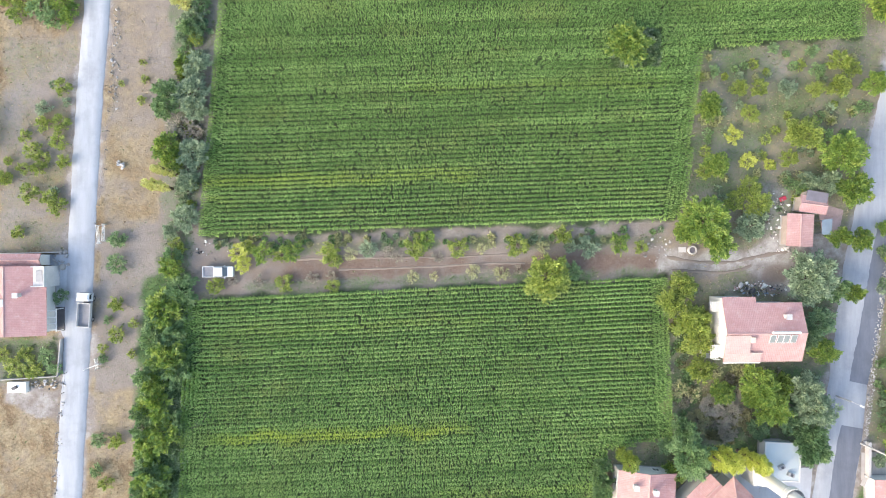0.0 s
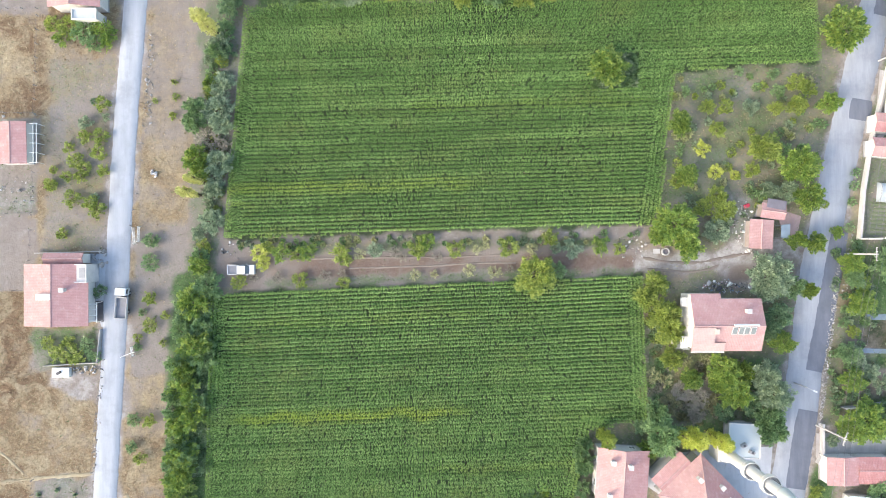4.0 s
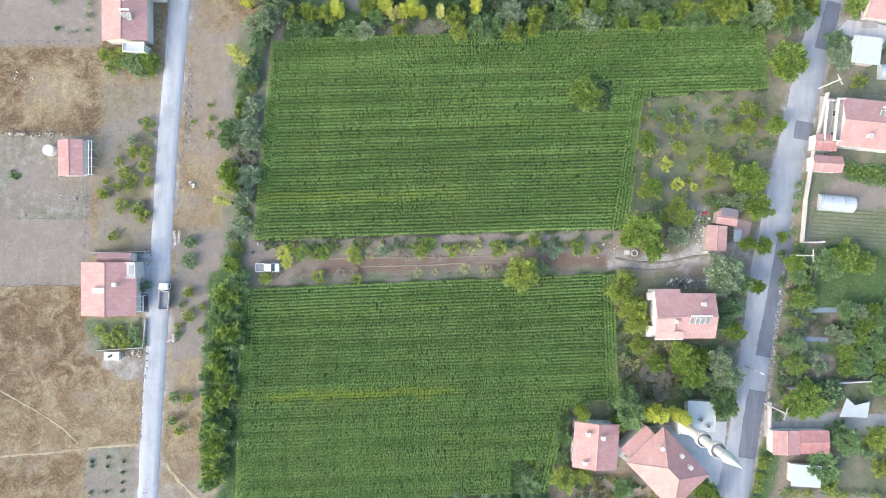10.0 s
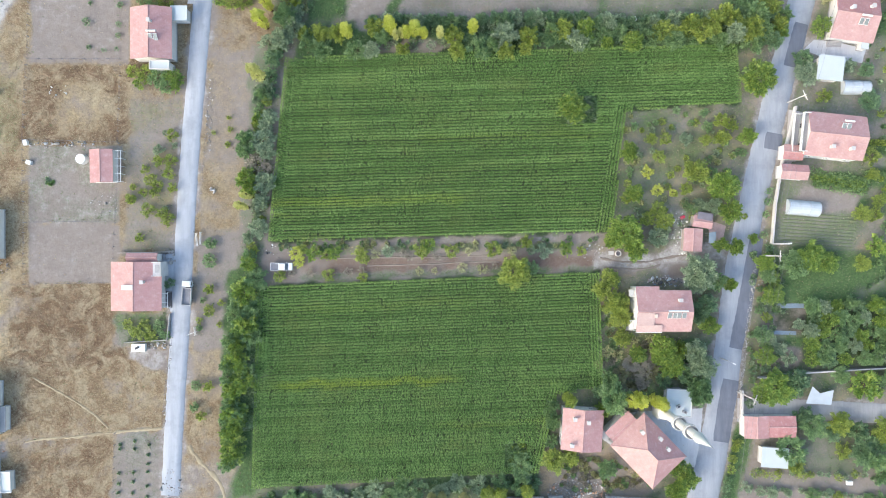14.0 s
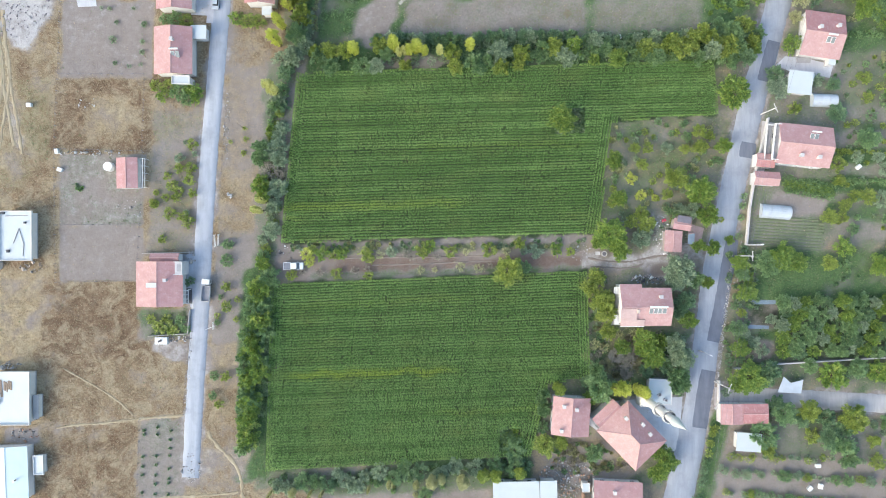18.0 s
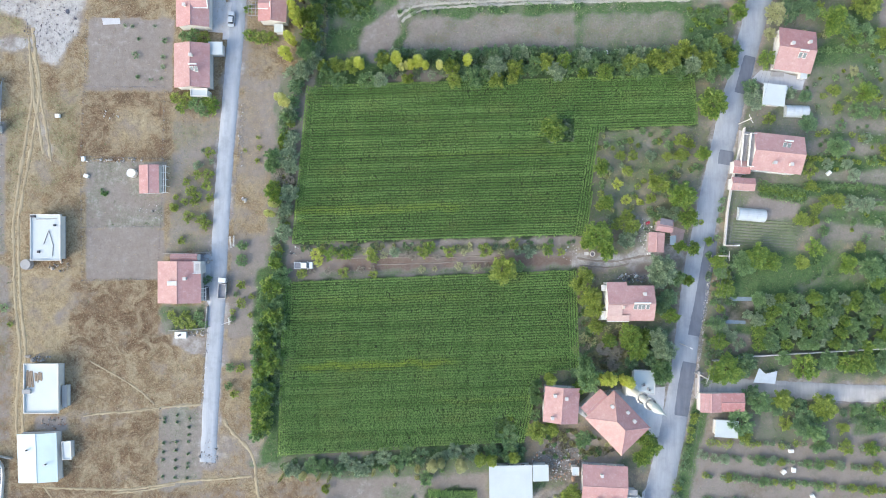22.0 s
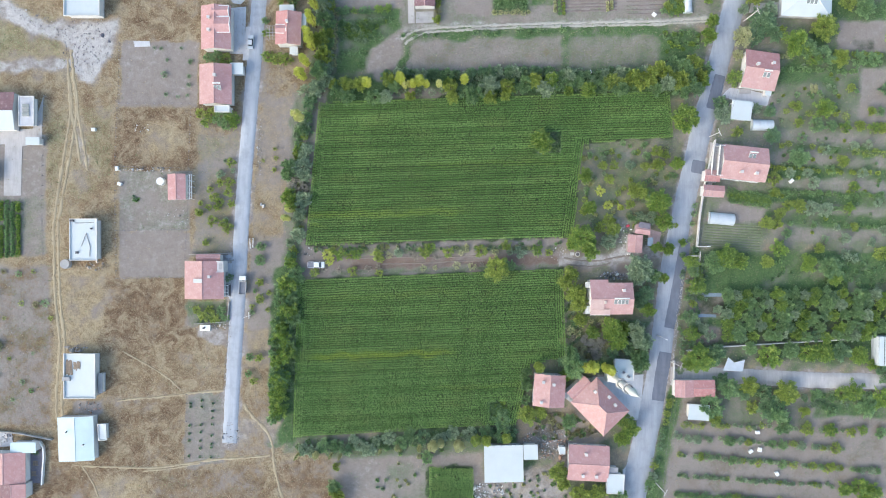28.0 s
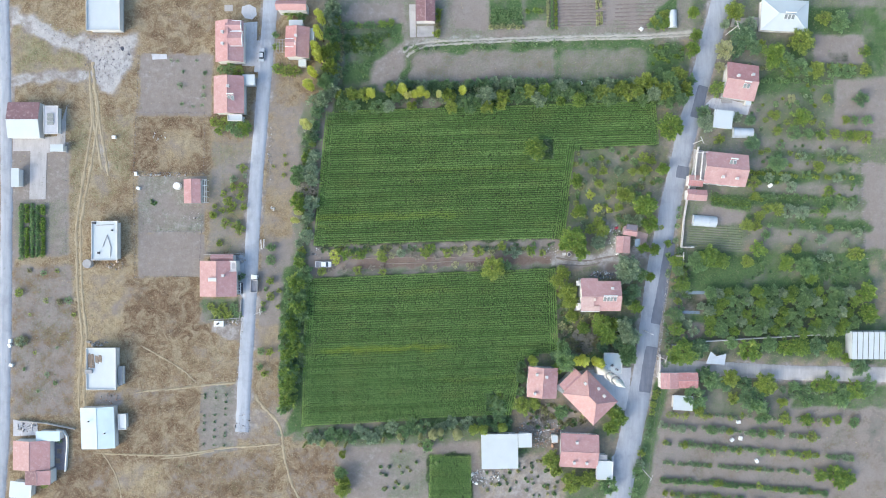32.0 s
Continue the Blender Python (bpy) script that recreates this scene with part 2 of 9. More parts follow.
def ground_mat():
    """Bare soil; where the sheet says so dry straw, brown stubble, weeds, pale grit, reddish earth or a near-black tone
    come through.
    """
    m, n, l, p = nodes_of("ground_soil_and_grass")
    where = n.new("ShaderNodeTexCoord").outputs["Object"]
    first, second = n.new("ShaderNodeVertexColor"), n.new("ShaderNodeVertexColor")
    first.layer_name, second.layer_name = "cover", "earth"
    a, b = n.new("ShaderNodeSeparateColor"), n.new("ShaderNodeSeparateColor")
    l.new(first.outputs["Color"], a.inputs[0])
    l.new(second.outputs["Color"], b.inputs[0])
    big, mid = noise_node(n, l, 0.07, 4, 0.6, where), noise_node(n, l, 0.55, 6, 0.7, where)
    fine, grain = noise_node(n, l, 1.9, 6, 0.78, where), noise_node(n, l, 5.0, 4, 0.75, where)
    blot = noise_node(n, l, 0.16, 7, 0.66, where)
    weave = calc(n, l, "ADD", calc(n, l, "MULTIPLY", fine, 0.6), calc(n, l, "MULTIPLY", mid, 0.4))
    patchy = calc(n, l, "ADD", calc(n, l, "MULTIPLY", mid, 0.45), calc(n, l, "MULTIPLY", blot, 0.55))
    col = blend(n, l, span(n, l, mid, 0.3, 0.7), (0.242, 0.206, 0.180), (0.322, 0.285, 0.258))
    col = blend(n, l, span(n, l, big, 0.35, 0.65, 0, 0.4), col, (0.312, 0.280, 0.258))
    col = blend(n, l, span(n, l, blot, 0.42, 0.62, 0, 0.35), col, (0.232, 0.195, 0.168))
    col = blend(n, l, span(n, l, fine, 0.48, 0.70, 0, 0.4), col, (0.19, 0.16, 0.142))

    def cover(col, amount, dark, light, breakup, sharp, swing=1.5):
        spread = calc(n, l, "ADD", amount, calc(n, l, "MULTIPLY", calc(n, l, "SUBTRACT", breakup, 0.5), swing))
        inside = calc(n, l, "MULTIPLY", span(n, l, spread, 0.5 - sharp, 0.5 + sharp), span(n, l, amount, 0.02, 0.2))
        return blend(n, l, inside, col, blend(n, l, span(n, l, weave, 0.40, 0.60), dark, light))

    col = cover(col, b.outputs[0], (0.40, 0.385, 0.375), (0.54, 0.52, 0.50), mid, 0.3)
    col = cover(col, b.outputs[1], (0.155, 0.108, 0.085), (0.23, 0.172, 0.14), mid, 0.3)
    # near-black tone; under the maize it paints in the shade between the rows
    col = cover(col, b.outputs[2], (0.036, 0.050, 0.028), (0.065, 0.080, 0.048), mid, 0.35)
    col = cover(col, a.outputs[0], (0.205, 0.152, 0.090), (0.45, 0.362, 0.225), patchy, 0.4, 2.6)
    col = cover(col, a.outputs[1], (0.125, 0.082, 0.050), (0.27, 0.187, 0.115), patchy, 0.35, 5.0)
    swirl = n.new("ShaderNodeTexNoise")
    for key, value in (("Scale", 0.21), ("Detail", 6.0), ("Roughness", 0.68), ("Distortion", 1.6)):
        swirl.inputs[key].default_value = value
    l.new(where, swirl.inputs["Vector"])
    thatch = calc(n, l, "MULTIPLY", span(n, l, swirl.outputs["Fac"], 0.47, 0.63, 0, 0.75), span(n, l, a.outputs[0], 0.25, 0.9))
    col = blend(n, l, thatch, col, blend(n, l, span(n, l, weave, 0.42, 0.6), (0.29, 0.235, 0.15), (0.50, 0.43, 0.30)))
    bare = calc(n, l, "MULTIPLY", span(n, l, swirl.outputs["Fac"], 0.50, 0.36, 0, 0.75), span(n, l, a.outputs[1], 0.1, 0.6))
    col = blend(n, l, bare, col, blend(n, l, span(n, l, fine, 0.4, 0.62), (0.095, 0.062, 0.040), (0.19, 0.13, 0.08)))
    clod = calc(n, l, "MULTIPLY", span(n, l, swirl.outputs["Fac"], 0.54, 0.66, 0, 0.5), span(n, l, b.outputs[0], 0.02, 0.3))
    col = blend(n, l, clod, col, (0.20, 0.172, 0.15))
    col = cover(col, a.outputs[2], (0.050, 0.098, 0.038), (0.132, 0.212, 0.082), fine, 0.4)
    col = blend(n, l, span(n, l, grain, 0.55, 0.8, 0, 0.3), col, blend(n, l, 0.5, col, (0.05, 0.045, 0.03)))
    l.new(col, p.inputs["Base Color"])
    p.inputs["Roughness"].default_value = 0.95
    p.inputs["Specular IOR Level"].default_value = 0.2
    bump_into(n, l, p, calc(n, l, "ADD", fine, grain), 0.6, 0.12)
    return m


GROUND = ground_mat()
TRACK = road_mat("pale_dusty_track", (0.355, 0.295, 0.195), (0.265, 0.21, 0.135), (0.43, 0.365, 0.25))
SOFT_TRACK = road_mat("faint_track", (0.235, 0.195, 0.165), (0.20, 0.163, 0.138), (0.275, 0.232, 0.20))
GARDEN_TRACK = road_mat("pale_earth_track", (0.40, 0.375, 0.325), (0.30, 0.275, 0.23), (0.48, 0.455, 0.40))
FURROW = road_mat("turned_soil", (0.20, 0.165, 0.145), (0.16, 0.13, 0.115), (0.25, 0.21, 0.19))
GREEN_ROW = road_mat("low_green_crop", (0.15, 0.18, 0.095), (0.13, 0.15, 0.085), (0.19, 0.22, 0.12))


def corn_mat():
    """Maize leaves; the colour layer holds how yellow each plant has gone."""
    m, n, l, p = nodes_of("corn_leaf")
    layer = n.new("ShaderNodeVertexColor")
    layer.layer_name = "vigour"
    parts = n.new("ShaderNodeSeparateColor")
    l.new(layer.outputs["Color"], parts.inputs[0])
    isle = n.new("ShaderNodeNewGeometry").outputs["Random Per Island"]
    col = blend(n, l, isle, (0.115, 0.24, 0.055), (0.39, 0.59, 0.185))
    col = blend(n, l, calc(n, l, "MULTIPLY", parts.outputs[2], 0.9), col, blend(n, l, isle, (0.07, 0.165, 0.035), (0.20, 0.355, 0.09)))
    col = blend(n, l, parts.outputs[0], col, blend(n, l, isle, (0.26, 0.37, 0.04), (0.54, 0.65, 0.10)))
    col = blend(n, l, parts.outputs[1], col, blend(n, l, isle, (0.20, 0.26, 0.06), (0.36, 0.40, 0.13)))
    l.new(col, p.inputs["Base Color"])
    p.inputs["Roughness"].default_value = 0.5
    p.inputs["Specular IOR Level"].default_value = 0.35
    trans = n.new("ShaderNodeBsdfTranslucent")
    l.new(col, trans.inputs["Color"])
    both = n.new("ShaderNodeMixShader")
    both.inputs[0].default_value = 0.12
    l.new(p.outputs[0], both.inputs[1])
    l.new(trans.outputs[0], both.inputs[2])
    l.new(both.outputs[0], n["Material Output"].inputs["Surface"])
    return m


CORN = corn_mat()

# ---- ground ----
def mesh_np(name, verts, faces, material=None, colors=None, layer="vigour"):
    """A mesh from arrays; faces all have the same number of corners; colors: one (r, g, b) a vertex."""
    verts, faces = np.asarray(verts, dtype=np.float32), np.asarray(faces, dtype=np.int32)
    me = bpy.data.meshes.new(name)
    k = faces.shape[1]
    me.vertices.add(len(verts))
    me.vertices.foreach_set("co", verts.ravel())
    me.loops.add(faces.size)
    me.loops.foreach_set("vertex_index", faces.ravel())
    me.polygons.add(len(faces))
    me.polygons.foreach_set("loop_start", np.arange(0, faces.size, k, dtype=np.int32))
    me.polygons.foreach_set("loop_total", np.full(len(faces), k, dtype=np.int32))
    if colors is not None:
        for key, values in (colors if isinstance(colors, dict) else {layer: colors}).items():
            attr = me.color_attributes.new(key, "FLOAT_COLOR", "POINT")
            attr.data.foreach_set("color", np.c_[values, np.ones(len(values))].astype(np.float32).ravel())
    me.update(calc_edges=True)
    if material:
        me.materials.append(material)
    return me


def inside_by(px, py, poly):
    """Signed distance to a polygon's outline, positive inside."""
    dist, inside = np.full(px.shape, 1e9), np.zeros(px.shape, bool)
    for (ax, ay), (bx, by) in zip(poly, [*poly[1:], poly[0]]):
        ex, ey = bx - ax, by - ay
        u = np.clip(((px - ax) * ex + (py - ay) * ey) / (ex * ex + ey * ey + 1e-9), 0, 1)
        dist = np.minimum(dist, np.hypot(px - ax - u * ex, py - ay - u * ey))
        cross = (ay > py) != (by > py)
        inside ^= cross & (px < ex * (py - ay) / (by - ay + 1e-12) + ax)
    return np.where(inside, dist, -dist)


def along(px, py, line, width):
    """Positive within half the width of a line."""
    dist = np.full(px.shape, 1e9)
    for (ax, ay), (bx, by) in zip(line, line[1:]):
        ex, ey = bx - ax, by - ay
        u = np.clip(((px - ax) * ex + (py - ay) * ey) / (ex * ex + ey * ey + 1e-9), 0, 1)
        dist = np.minimum(dist, np.hypot(px - ax - u * ex, py - ay - u * ey))
    return width / 2 - dist


def wobble(px, py, size, seed):
    """Smooth random field of about -1..1, of waves about as long as size."""
    rng = np.random.default_rng(seed)
    total = np.zeros(px.shape)
    for _ in range(14):
        a, k, ph = rng.uniform(0, 6.28), 6.28 / size * rng.uniform(0.5, 1.8), rng.uniform(0, 6.28)
        total += np.sin(k * (px * np.cos(a) + py * np.sin(a)) + ph)
    return total / 4.2


core_x, core_y = np.arange(-160, 160.1, 0.8), np.arange(-96, 96.1, 0.8)
far = np.array([8, 20, 45, 100, 220, 500, 1100, 2300.0])
gx = np.r_[-160 - far[::-1], core_x, 160 + far]
gy = np.r_[-96 - far[::-1], core_y, 96 + far]
GX, GY = np.meshgrid(gx, gy)
X, Y = GX.ravel(), GY.ravel()
LAYERS = {k: np.zeros(X.shape) for k in ("straw", "stubble", "green", "pale", "red", "dark")}
SWAY = np.where((np.abs(X) < 161) & (np.abs(Y) < 97), wobble(X, Y, 7.0, 3), 0.0)
NEAR = (np.abs(X) < 161) & (np.abs(Y) < 97)
MOTTLE = np.where(NEAR, wobble(X, Y, 16.0, 5) * 0.6 + wobble(X, Y, 5.0, 6) * 0.4, 0.0)


def cover(distance, soft=1.0, sway=0.6, **amounts):
    """Sets how much of each cover lies where distance is positive; what is not named there goes."""
    m = np.clip((distance + SWAY * sway) / soft + 0.5, 0, 1)
    for key, layer in LAYERS.items():
        layer[:] = layer * (1 - m) + np.clip(amounts.get(key, 0.0) * (1 + 0.5 * MOTTLE), 0, 1) * m


def area(poly, **kw):
    cover(inside_by(X, Y, poly), **kw)


def line(points, width, **kw):
    cover(along(X, Y, points, width), **kw)


LAYERS["green"][:] = np.clip(0.45 + 0.4 * MOTTLE, 0, 1)
LAYERS["straw"][:] = np.clip(0.3 - 0.3 * MOTTLE, 0, 1)
# the dry waste ground in the west
area([(-217.0, 155.2), (-40.6, 155.0), (-40.7, 48.5), (-48.2, -61.7), (-31.7, -63.6), (-30.9, -157.3), (-217.3, -157.0)], straw=1.15, stubble=0.36, soft=2)
area([(-139.9, 78.0), (-114.2, 70.6), (-116.1, 57.8), (-139.0, 56.0)], straw=0.95, green=0.28, soft=3)
area([(-121.6, 43.1), (-99.5, 44.9), (-100.5, 24.7), (-112.4, 11.8), (-121.6, 11.9)], straw=1.0, stubble=0.3, green=0.2, soft=3)
area([(-97.7, 81.6), (-72.9, 81.6), (-74.2, 64.1), (-97.7, 64.7)], straw=1.0, stubble=0.55, soft=1)
area([(-100.1, 44.0), (-74.7, 43.9), (-75.3, 24.3), (-100.5, 24.7)], stubble=0.72, straw=1.1, soft=0.8)
area([(-91.3, 40.3), (-80.3, 40.3), (-81.2, 29.3), (-90.4, 28.3)], straw=0.75, soft=4)
area([(-102.9, -8.7), (-79.4, -8.8), (-79.0, -21.3), (-65.6, -25.9), (-79.4, -45.1), (-102.4, -47.0)], stubble=0.95, straw=1.0, soft=2.5)
area([(-116.1, -6.5), (-104.2, -6.5), (-104.8, -30.4), (-116.2, -30.4)], straw=0.85, soft=2)
area([(-102.4, -28.6), (-66.5, -25.0), (-66.6, -43.3), (-83.1, -47.0), (-101.5, -45.1)], straw=1.0, stubble=0.42, soft=3)
area([(-101.5, -45.1), (-79.1, -45.1), (-79.5, -65.3), (-102.4, -65.3)], straw=1.0, stubble=0.65, soft=1.5)
area([(-125.4, -65.3), (-90.5, -65.3), (-81.3, -83.7), (-125.4, -83.7)], straw=0.8, stubble=0.85, soft=3)
area([(-107.0, -69.0), (-90.5, -69.0), (-88.7, -80.4), (-107.0, -80.4)], straw=0.85, soft=4)
area([(-88.6, -67.2), (-55.6, -65.4), (-53.8, -80.4), (-88.7, -80.4)], straw=0.45, stubble=0.5, green=0.1, soft=3)
area([(-51.0, -64.5), (-33.2, -63.6), (-33.6, -83.8), (-50.1, -83.8)], stubble=0.55, straw=0.5, soft=1.2)
# fenced plots of bare soil
area([(-113.0, -45.8), (-104.0, -45.8), (-104.0, -50.2), (-113.0, -50.2)], red=0.3, pale=0.4, soft=1.2)
area([(-98.0, 64.2), (-74.2, 63.8), (-74.9, 43.9), (-98.4, 44.0)], pale=0.12, soft=0.5, sway=0.2)
area([(-99.0, 24.3), (-76.4, 24.3), (-77.2, 5.9), (-99.0, 5.9)], green=0.2, pale=0.2, soft=0.5, sway=0.2)
area([(-99.0, 5.8), (-77.2, 5.7), (-77.6, -8.4), (-99.0, -8.4)], pale=0.1, soft=0.5, sway=0.2)
area([(-74.7, 36.6), (-61.3, 37.5), (-62.1, -1.1), (-76.4, -1.4)], green=0.2, straw=0.3, stubble=0.1, soft=1)
area([(-74.2, 42.1), (-61.0, 42.1), (-61.3, 35.7), (-74.6, 35.7)], straw=0.6, stubble=0.3, soft=1)
area([(-78.5, -43.7), (-65.8, -43.7), (-66.6, -65.4), (-79.1, -66.3)], green=0.18, pale=0.12, soft=0.8)
area([(-77.9, -15.4), (-64.3, -15.4), (-65.1, -23.1), (-77.9, -23.1)], green=0.6, soft=0.8)
area([(-75.4, -23.5), (-65.1, -23.9), (-65.5, -28.6), (-75.4, -26.8)], pale=0.4, soft=1)
area([(-140.0, -4.7), (-119.4, -4.7), (-119.9, -53.4), (-139.7, -53.3)], green=0.15, stubble=0.28, straw=0.1, soft=2)
area([(-140.0, 35.8), (-121.2, 35.7), (-121.3, -1.0), (-140.0, -1.0)], pale=0.15, green=0.1, soft=1)
area([(-139.6, 15.9), (-121.6, 15.9), (-121.6, -1.4), (-139.6, -1.4)], green=0.25, straw=0.1, soft=1)
# between the pale road and the hedge
area([(-55.1, 57.7), (-43.5, 57.7), (-46.3, 3.5), (-58.8, 3.5)], straw=0.22, pale=0.05, soft=1)
area([(-54.5, 57.7), (-43.5, 57.7), (-44.4, 47.0), (-55.1, 47.0)], straw=0.6, stubble=0.35, soft=1)
area([(-56.9, 21.0), (-47.8, 21.0), (-48.1, 4.4), (-58.1, 4.4)], straw=0.75, stubble=0.2, soft=1.2)
area([(-58.6, 3.5), (-47.8, 3.5), (-50.4, -36.0), (-60.7, -36.0)], green=0.12, pale=0.08, soft=1)
area([(-59.9, -24.0), (-51.9, -24.1), (-52.8, -36.0), (-60.7, -36.0)], straw=0.55, soft=1)
area([(-62.0, -45.2), (-51.9, -45.2), (-51.9, -63.5), (-62.9, -63.5)], straw=0.55, stubble=0.25, soft=1.5)
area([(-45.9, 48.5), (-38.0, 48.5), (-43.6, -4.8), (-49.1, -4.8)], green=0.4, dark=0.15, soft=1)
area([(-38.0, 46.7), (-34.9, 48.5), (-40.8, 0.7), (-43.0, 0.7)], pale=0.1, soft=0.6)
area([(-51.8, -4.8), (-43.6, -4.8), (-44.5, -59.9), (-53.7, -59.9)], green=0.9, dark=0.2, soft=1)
# the strip between the maize fields
area([(-43.0, 2.9), (40.0, 3.6), (40.0, -7.1), (-43.6, -8.4)], pale=0.1, red=0.25, soft=0.8)
area([(-33.5, -2.0), (40.0, -2.1), (40.0, -6.3), (-33.5, -7.0)], red=0.75, soft=1)
area([(-35.3, 2.6), (37.3, 3.6), (37.3, 1.4), (-35.3, -0.0)], pale=0.15, soft=0.6)
line([(-33.5, -0.6), (-4.1, 0.1), (38.2, 0.6)], 1.6, green=0.45, straw=0.35, soft=0.8)
line([(-33.5, -7.0), (3.3, -5.9), (38.2, -5.2)], 1.4, green=0.5, soft=0.8)
# garden by the two-storey house
area([(40.1, 37.4), (75.0, 39.2), (65.7, -39.8), (38.1, -37.9)], green=0.38, straw=0.35, red=0.15, soft=2)
area([(42.8, 33.3), (56.6, 33.3), (56.6, 28.2), (43.7, 28.2)], straw=0.25, green=0.55, soft=2)
area([(49.2, 28.2), (67.6, 26.3), (67.6, 20.8), (49.2, 20.8)], straw=0.4, red=0.1, green=0.55, soft=2)
area([(41.0, 18.1), (53.8, 18.1), (52.9, 8.0), (40.0, 8.0)], red=0.2, green=0.55, soft=2)
area([(37.3, 3.4), (45.5, 3.4), (45.5, -6.7), (37.3, -6.7)], straw=0.4, red=0.3, soft=1.5)
area([(49.2, 10.7), (58.4, 10.7), (58.4, 0.6), (49.2, 0.6)], green=0.35, pale=0.35, soft=1.5)
line([(37.3, -3.6), (45.5, -3.4), (52.0, -2.7), (57.5, -1.2), (67.6, -0.1)], 4.0, pale=0.45, soft=1.6)
area([(51.0, -1.2), (58.4, -1.2), (62.1, -6.7), (60.2, -10.4), (54.7, -8.6), (50.1, -4.9)], pale=0.7, soft=2)
area([(52.9, -4.9), (58.4, -4.0), (57.5, -7.6), (52.0, -7.6)], red=0.7, pale=0.4, soft=1)
area([(40.0, -21.4), (65.7, -21.4), (62.0, -38.0), (38.1, -36.1)], green=0.75, straw=0.15, soft=2)
area([(43.7, -21.4), (51.0, -21.4), (50.1, -30.6), (41.8, -30.6)], straw=0.45, green=0.3, red=0.15, soft=2)
# round the mosque and the sheds
area([(22.5, -47.1), (41.8, -48.0), (52.8, -56.3), (40.0, -61.8), (21.6, -60.9)], red=0.3, straw=0.3, dark=0.2, soft=2)
area([(27.1, -53.5), (40.0, -53.5), (38.1, -63.6), (28.0, -63.6)], dark=0.45, red=0.25, pale=0.2, soft=2)
area([(12.4, -71.0), (38.1, -63.6), (39.9, -83.9), (12.4, -83.8)], pale=0.4, straw=0.25, soft=2)
area([(-33.5, -63.6), (12.4, -61.8), (12.4, -83.8), (-33.6, -83.8)], pale=0.12, green=0.08, soft=1)
area([(-17.0, -65.4), (-4.1, -65.4), (-4.2, -80.5), (-17.0, -80.5)], pale=0.15, green=0.3, soft=2)
area([(-44.5, -58.0), (22.5, -53.5), (23.4, -60.9), (-33.5, -63.6)], green=0.55, dark=0.3, soft=1.5)
# gardens in the north
area([(-35.2, 118.3), (84.2, 118.2), (81.4, 68.6), (-9.5, 66.8), (-33.4, 54.0)], green=0.25, pale=0.1, soft=1)
area([(-30.1, 80.1), (-12.2, 80.1), (-12.2, 73.8), (-30.1, 73.3)], pale=0.1, soft=0.6)
area([(-31.5, 73.3), (-13.2, 73.8), (-12.8, 67.8), (-22.4, 59.5), (-23.3, 54.0), (-32.5, 54.0)], green=0.95, soft=0.8)
area([(-22.4, 61.3), (-10.4, 67.7), (-12.3, 54.0), (-23.3, 54.0)], red=0.15, pale=0.25, soft=0.8)
area([(-12.3, 64.6), (37.3, 66.0), (37.3, 55.8), (-12.8, 54.0)], pale=0.05, green=0.2, stubble=0.12, soft=0.6)
area([(38.6, 66.0), (66.2, 66.4), (66.2, 56.6), (38.6, 54.8)], green=0.4, stubble=0.12, soft=0.8)
line([(-12.8, 54.0), (-12.1, 63.2), (-8.6, 65.7), (14.4, 67.2), (66.7, 68.2)], 4.6, green=0.85, straw=0.2, soft=0.8)
line([(37.9, 66.8), (38.2, 54.8)], 2.6, green=0.7, soft=0.8)
area([(66.7, 66.7), (79.6, 67.6), (77.7, 57.5), (66.2, 56.6)], green=0.8, soft=0.8)
area([(3.4, 81.5), (14.8, 81.5), (14.8, 72.3), (4.3, 72.0)], red=0.15, pale=0.1, soft=0.5)
area([(37.4, 81.5), (50.2, 81.5), (50.2, 73.7), (37.4, 73.4)], red=0.12, pale=0.08, soft=0.5)
area([(51.9, 81.5), (63.1, 81.4), (63.1, 74.1), (51.9, 73.7)], red=0.15, soft=0.5)
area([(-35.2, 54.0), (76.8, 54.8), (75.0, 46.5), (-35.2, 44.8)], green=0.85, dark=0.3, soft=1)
area([(-16.9, 49.4), (3.3, 49.9), (3.3, 45.5), (-16.9, 45.2)], red=0.2, pale=0.1, soft=1)
line([(-15.0, 61.7), (-11.0, 67.2), (-4.0, 68.3), (32.8, 69.0), (81.4, 70.4)], 2.0, pale=0.45, green=0.25, soft=0.7)
line([(-18.3, 54.0), (-14.6, 61.3)], 5.5, pale=0.2, red=0.2, soft=1)
area([(15.1, 88.8), (26.3, 88.8), (26.3, 72.3), (15.9, 71.9)], green=1.0, soft=0.4, sway=0.2)
area([(27.3, 88.8), (34.2, 88.8), (34.2, 74.9), (27.2, 74.5)], green=1.0, soft=0.4, sway=0.2)
area([(69.5, 77.8), (75.9, 82.3), (75.9, 72.2), (68.6, 72.6)], green=0.95, soft=0.6)
# orchards east of the road
area([(73.2, 136.5), (260.6, 136.3), (260.5, 0.4), (78.6, 0.6), (82.3, 63.1), (93.4, 81.4)], green=0.45, dark=0.05, straw=0.15, soft=2)
area([(119.1, 75.9), (144.5, 78.6), (144.4, 55.6), (102.5, 53.8), (102.6, 63.0)], green=0.75, soft=2)
area([(120.9, 70.0), (137.5, 70.0), (137.4, 60.2), (120.9, 60.8)], pale=0.1, soft=0.8)
area([(102.5, 55.7), (128.3, 55.7), (127.3, 49.2), (102.5, 51.1)], green=0.7, dark=0.3, soft=1.5)
area([(128.6, 55.7), (168.7, 55.6), (168.6, 35.4), (127.3, 37.3)], pale=0.05, green=0.1, soft=0.8)
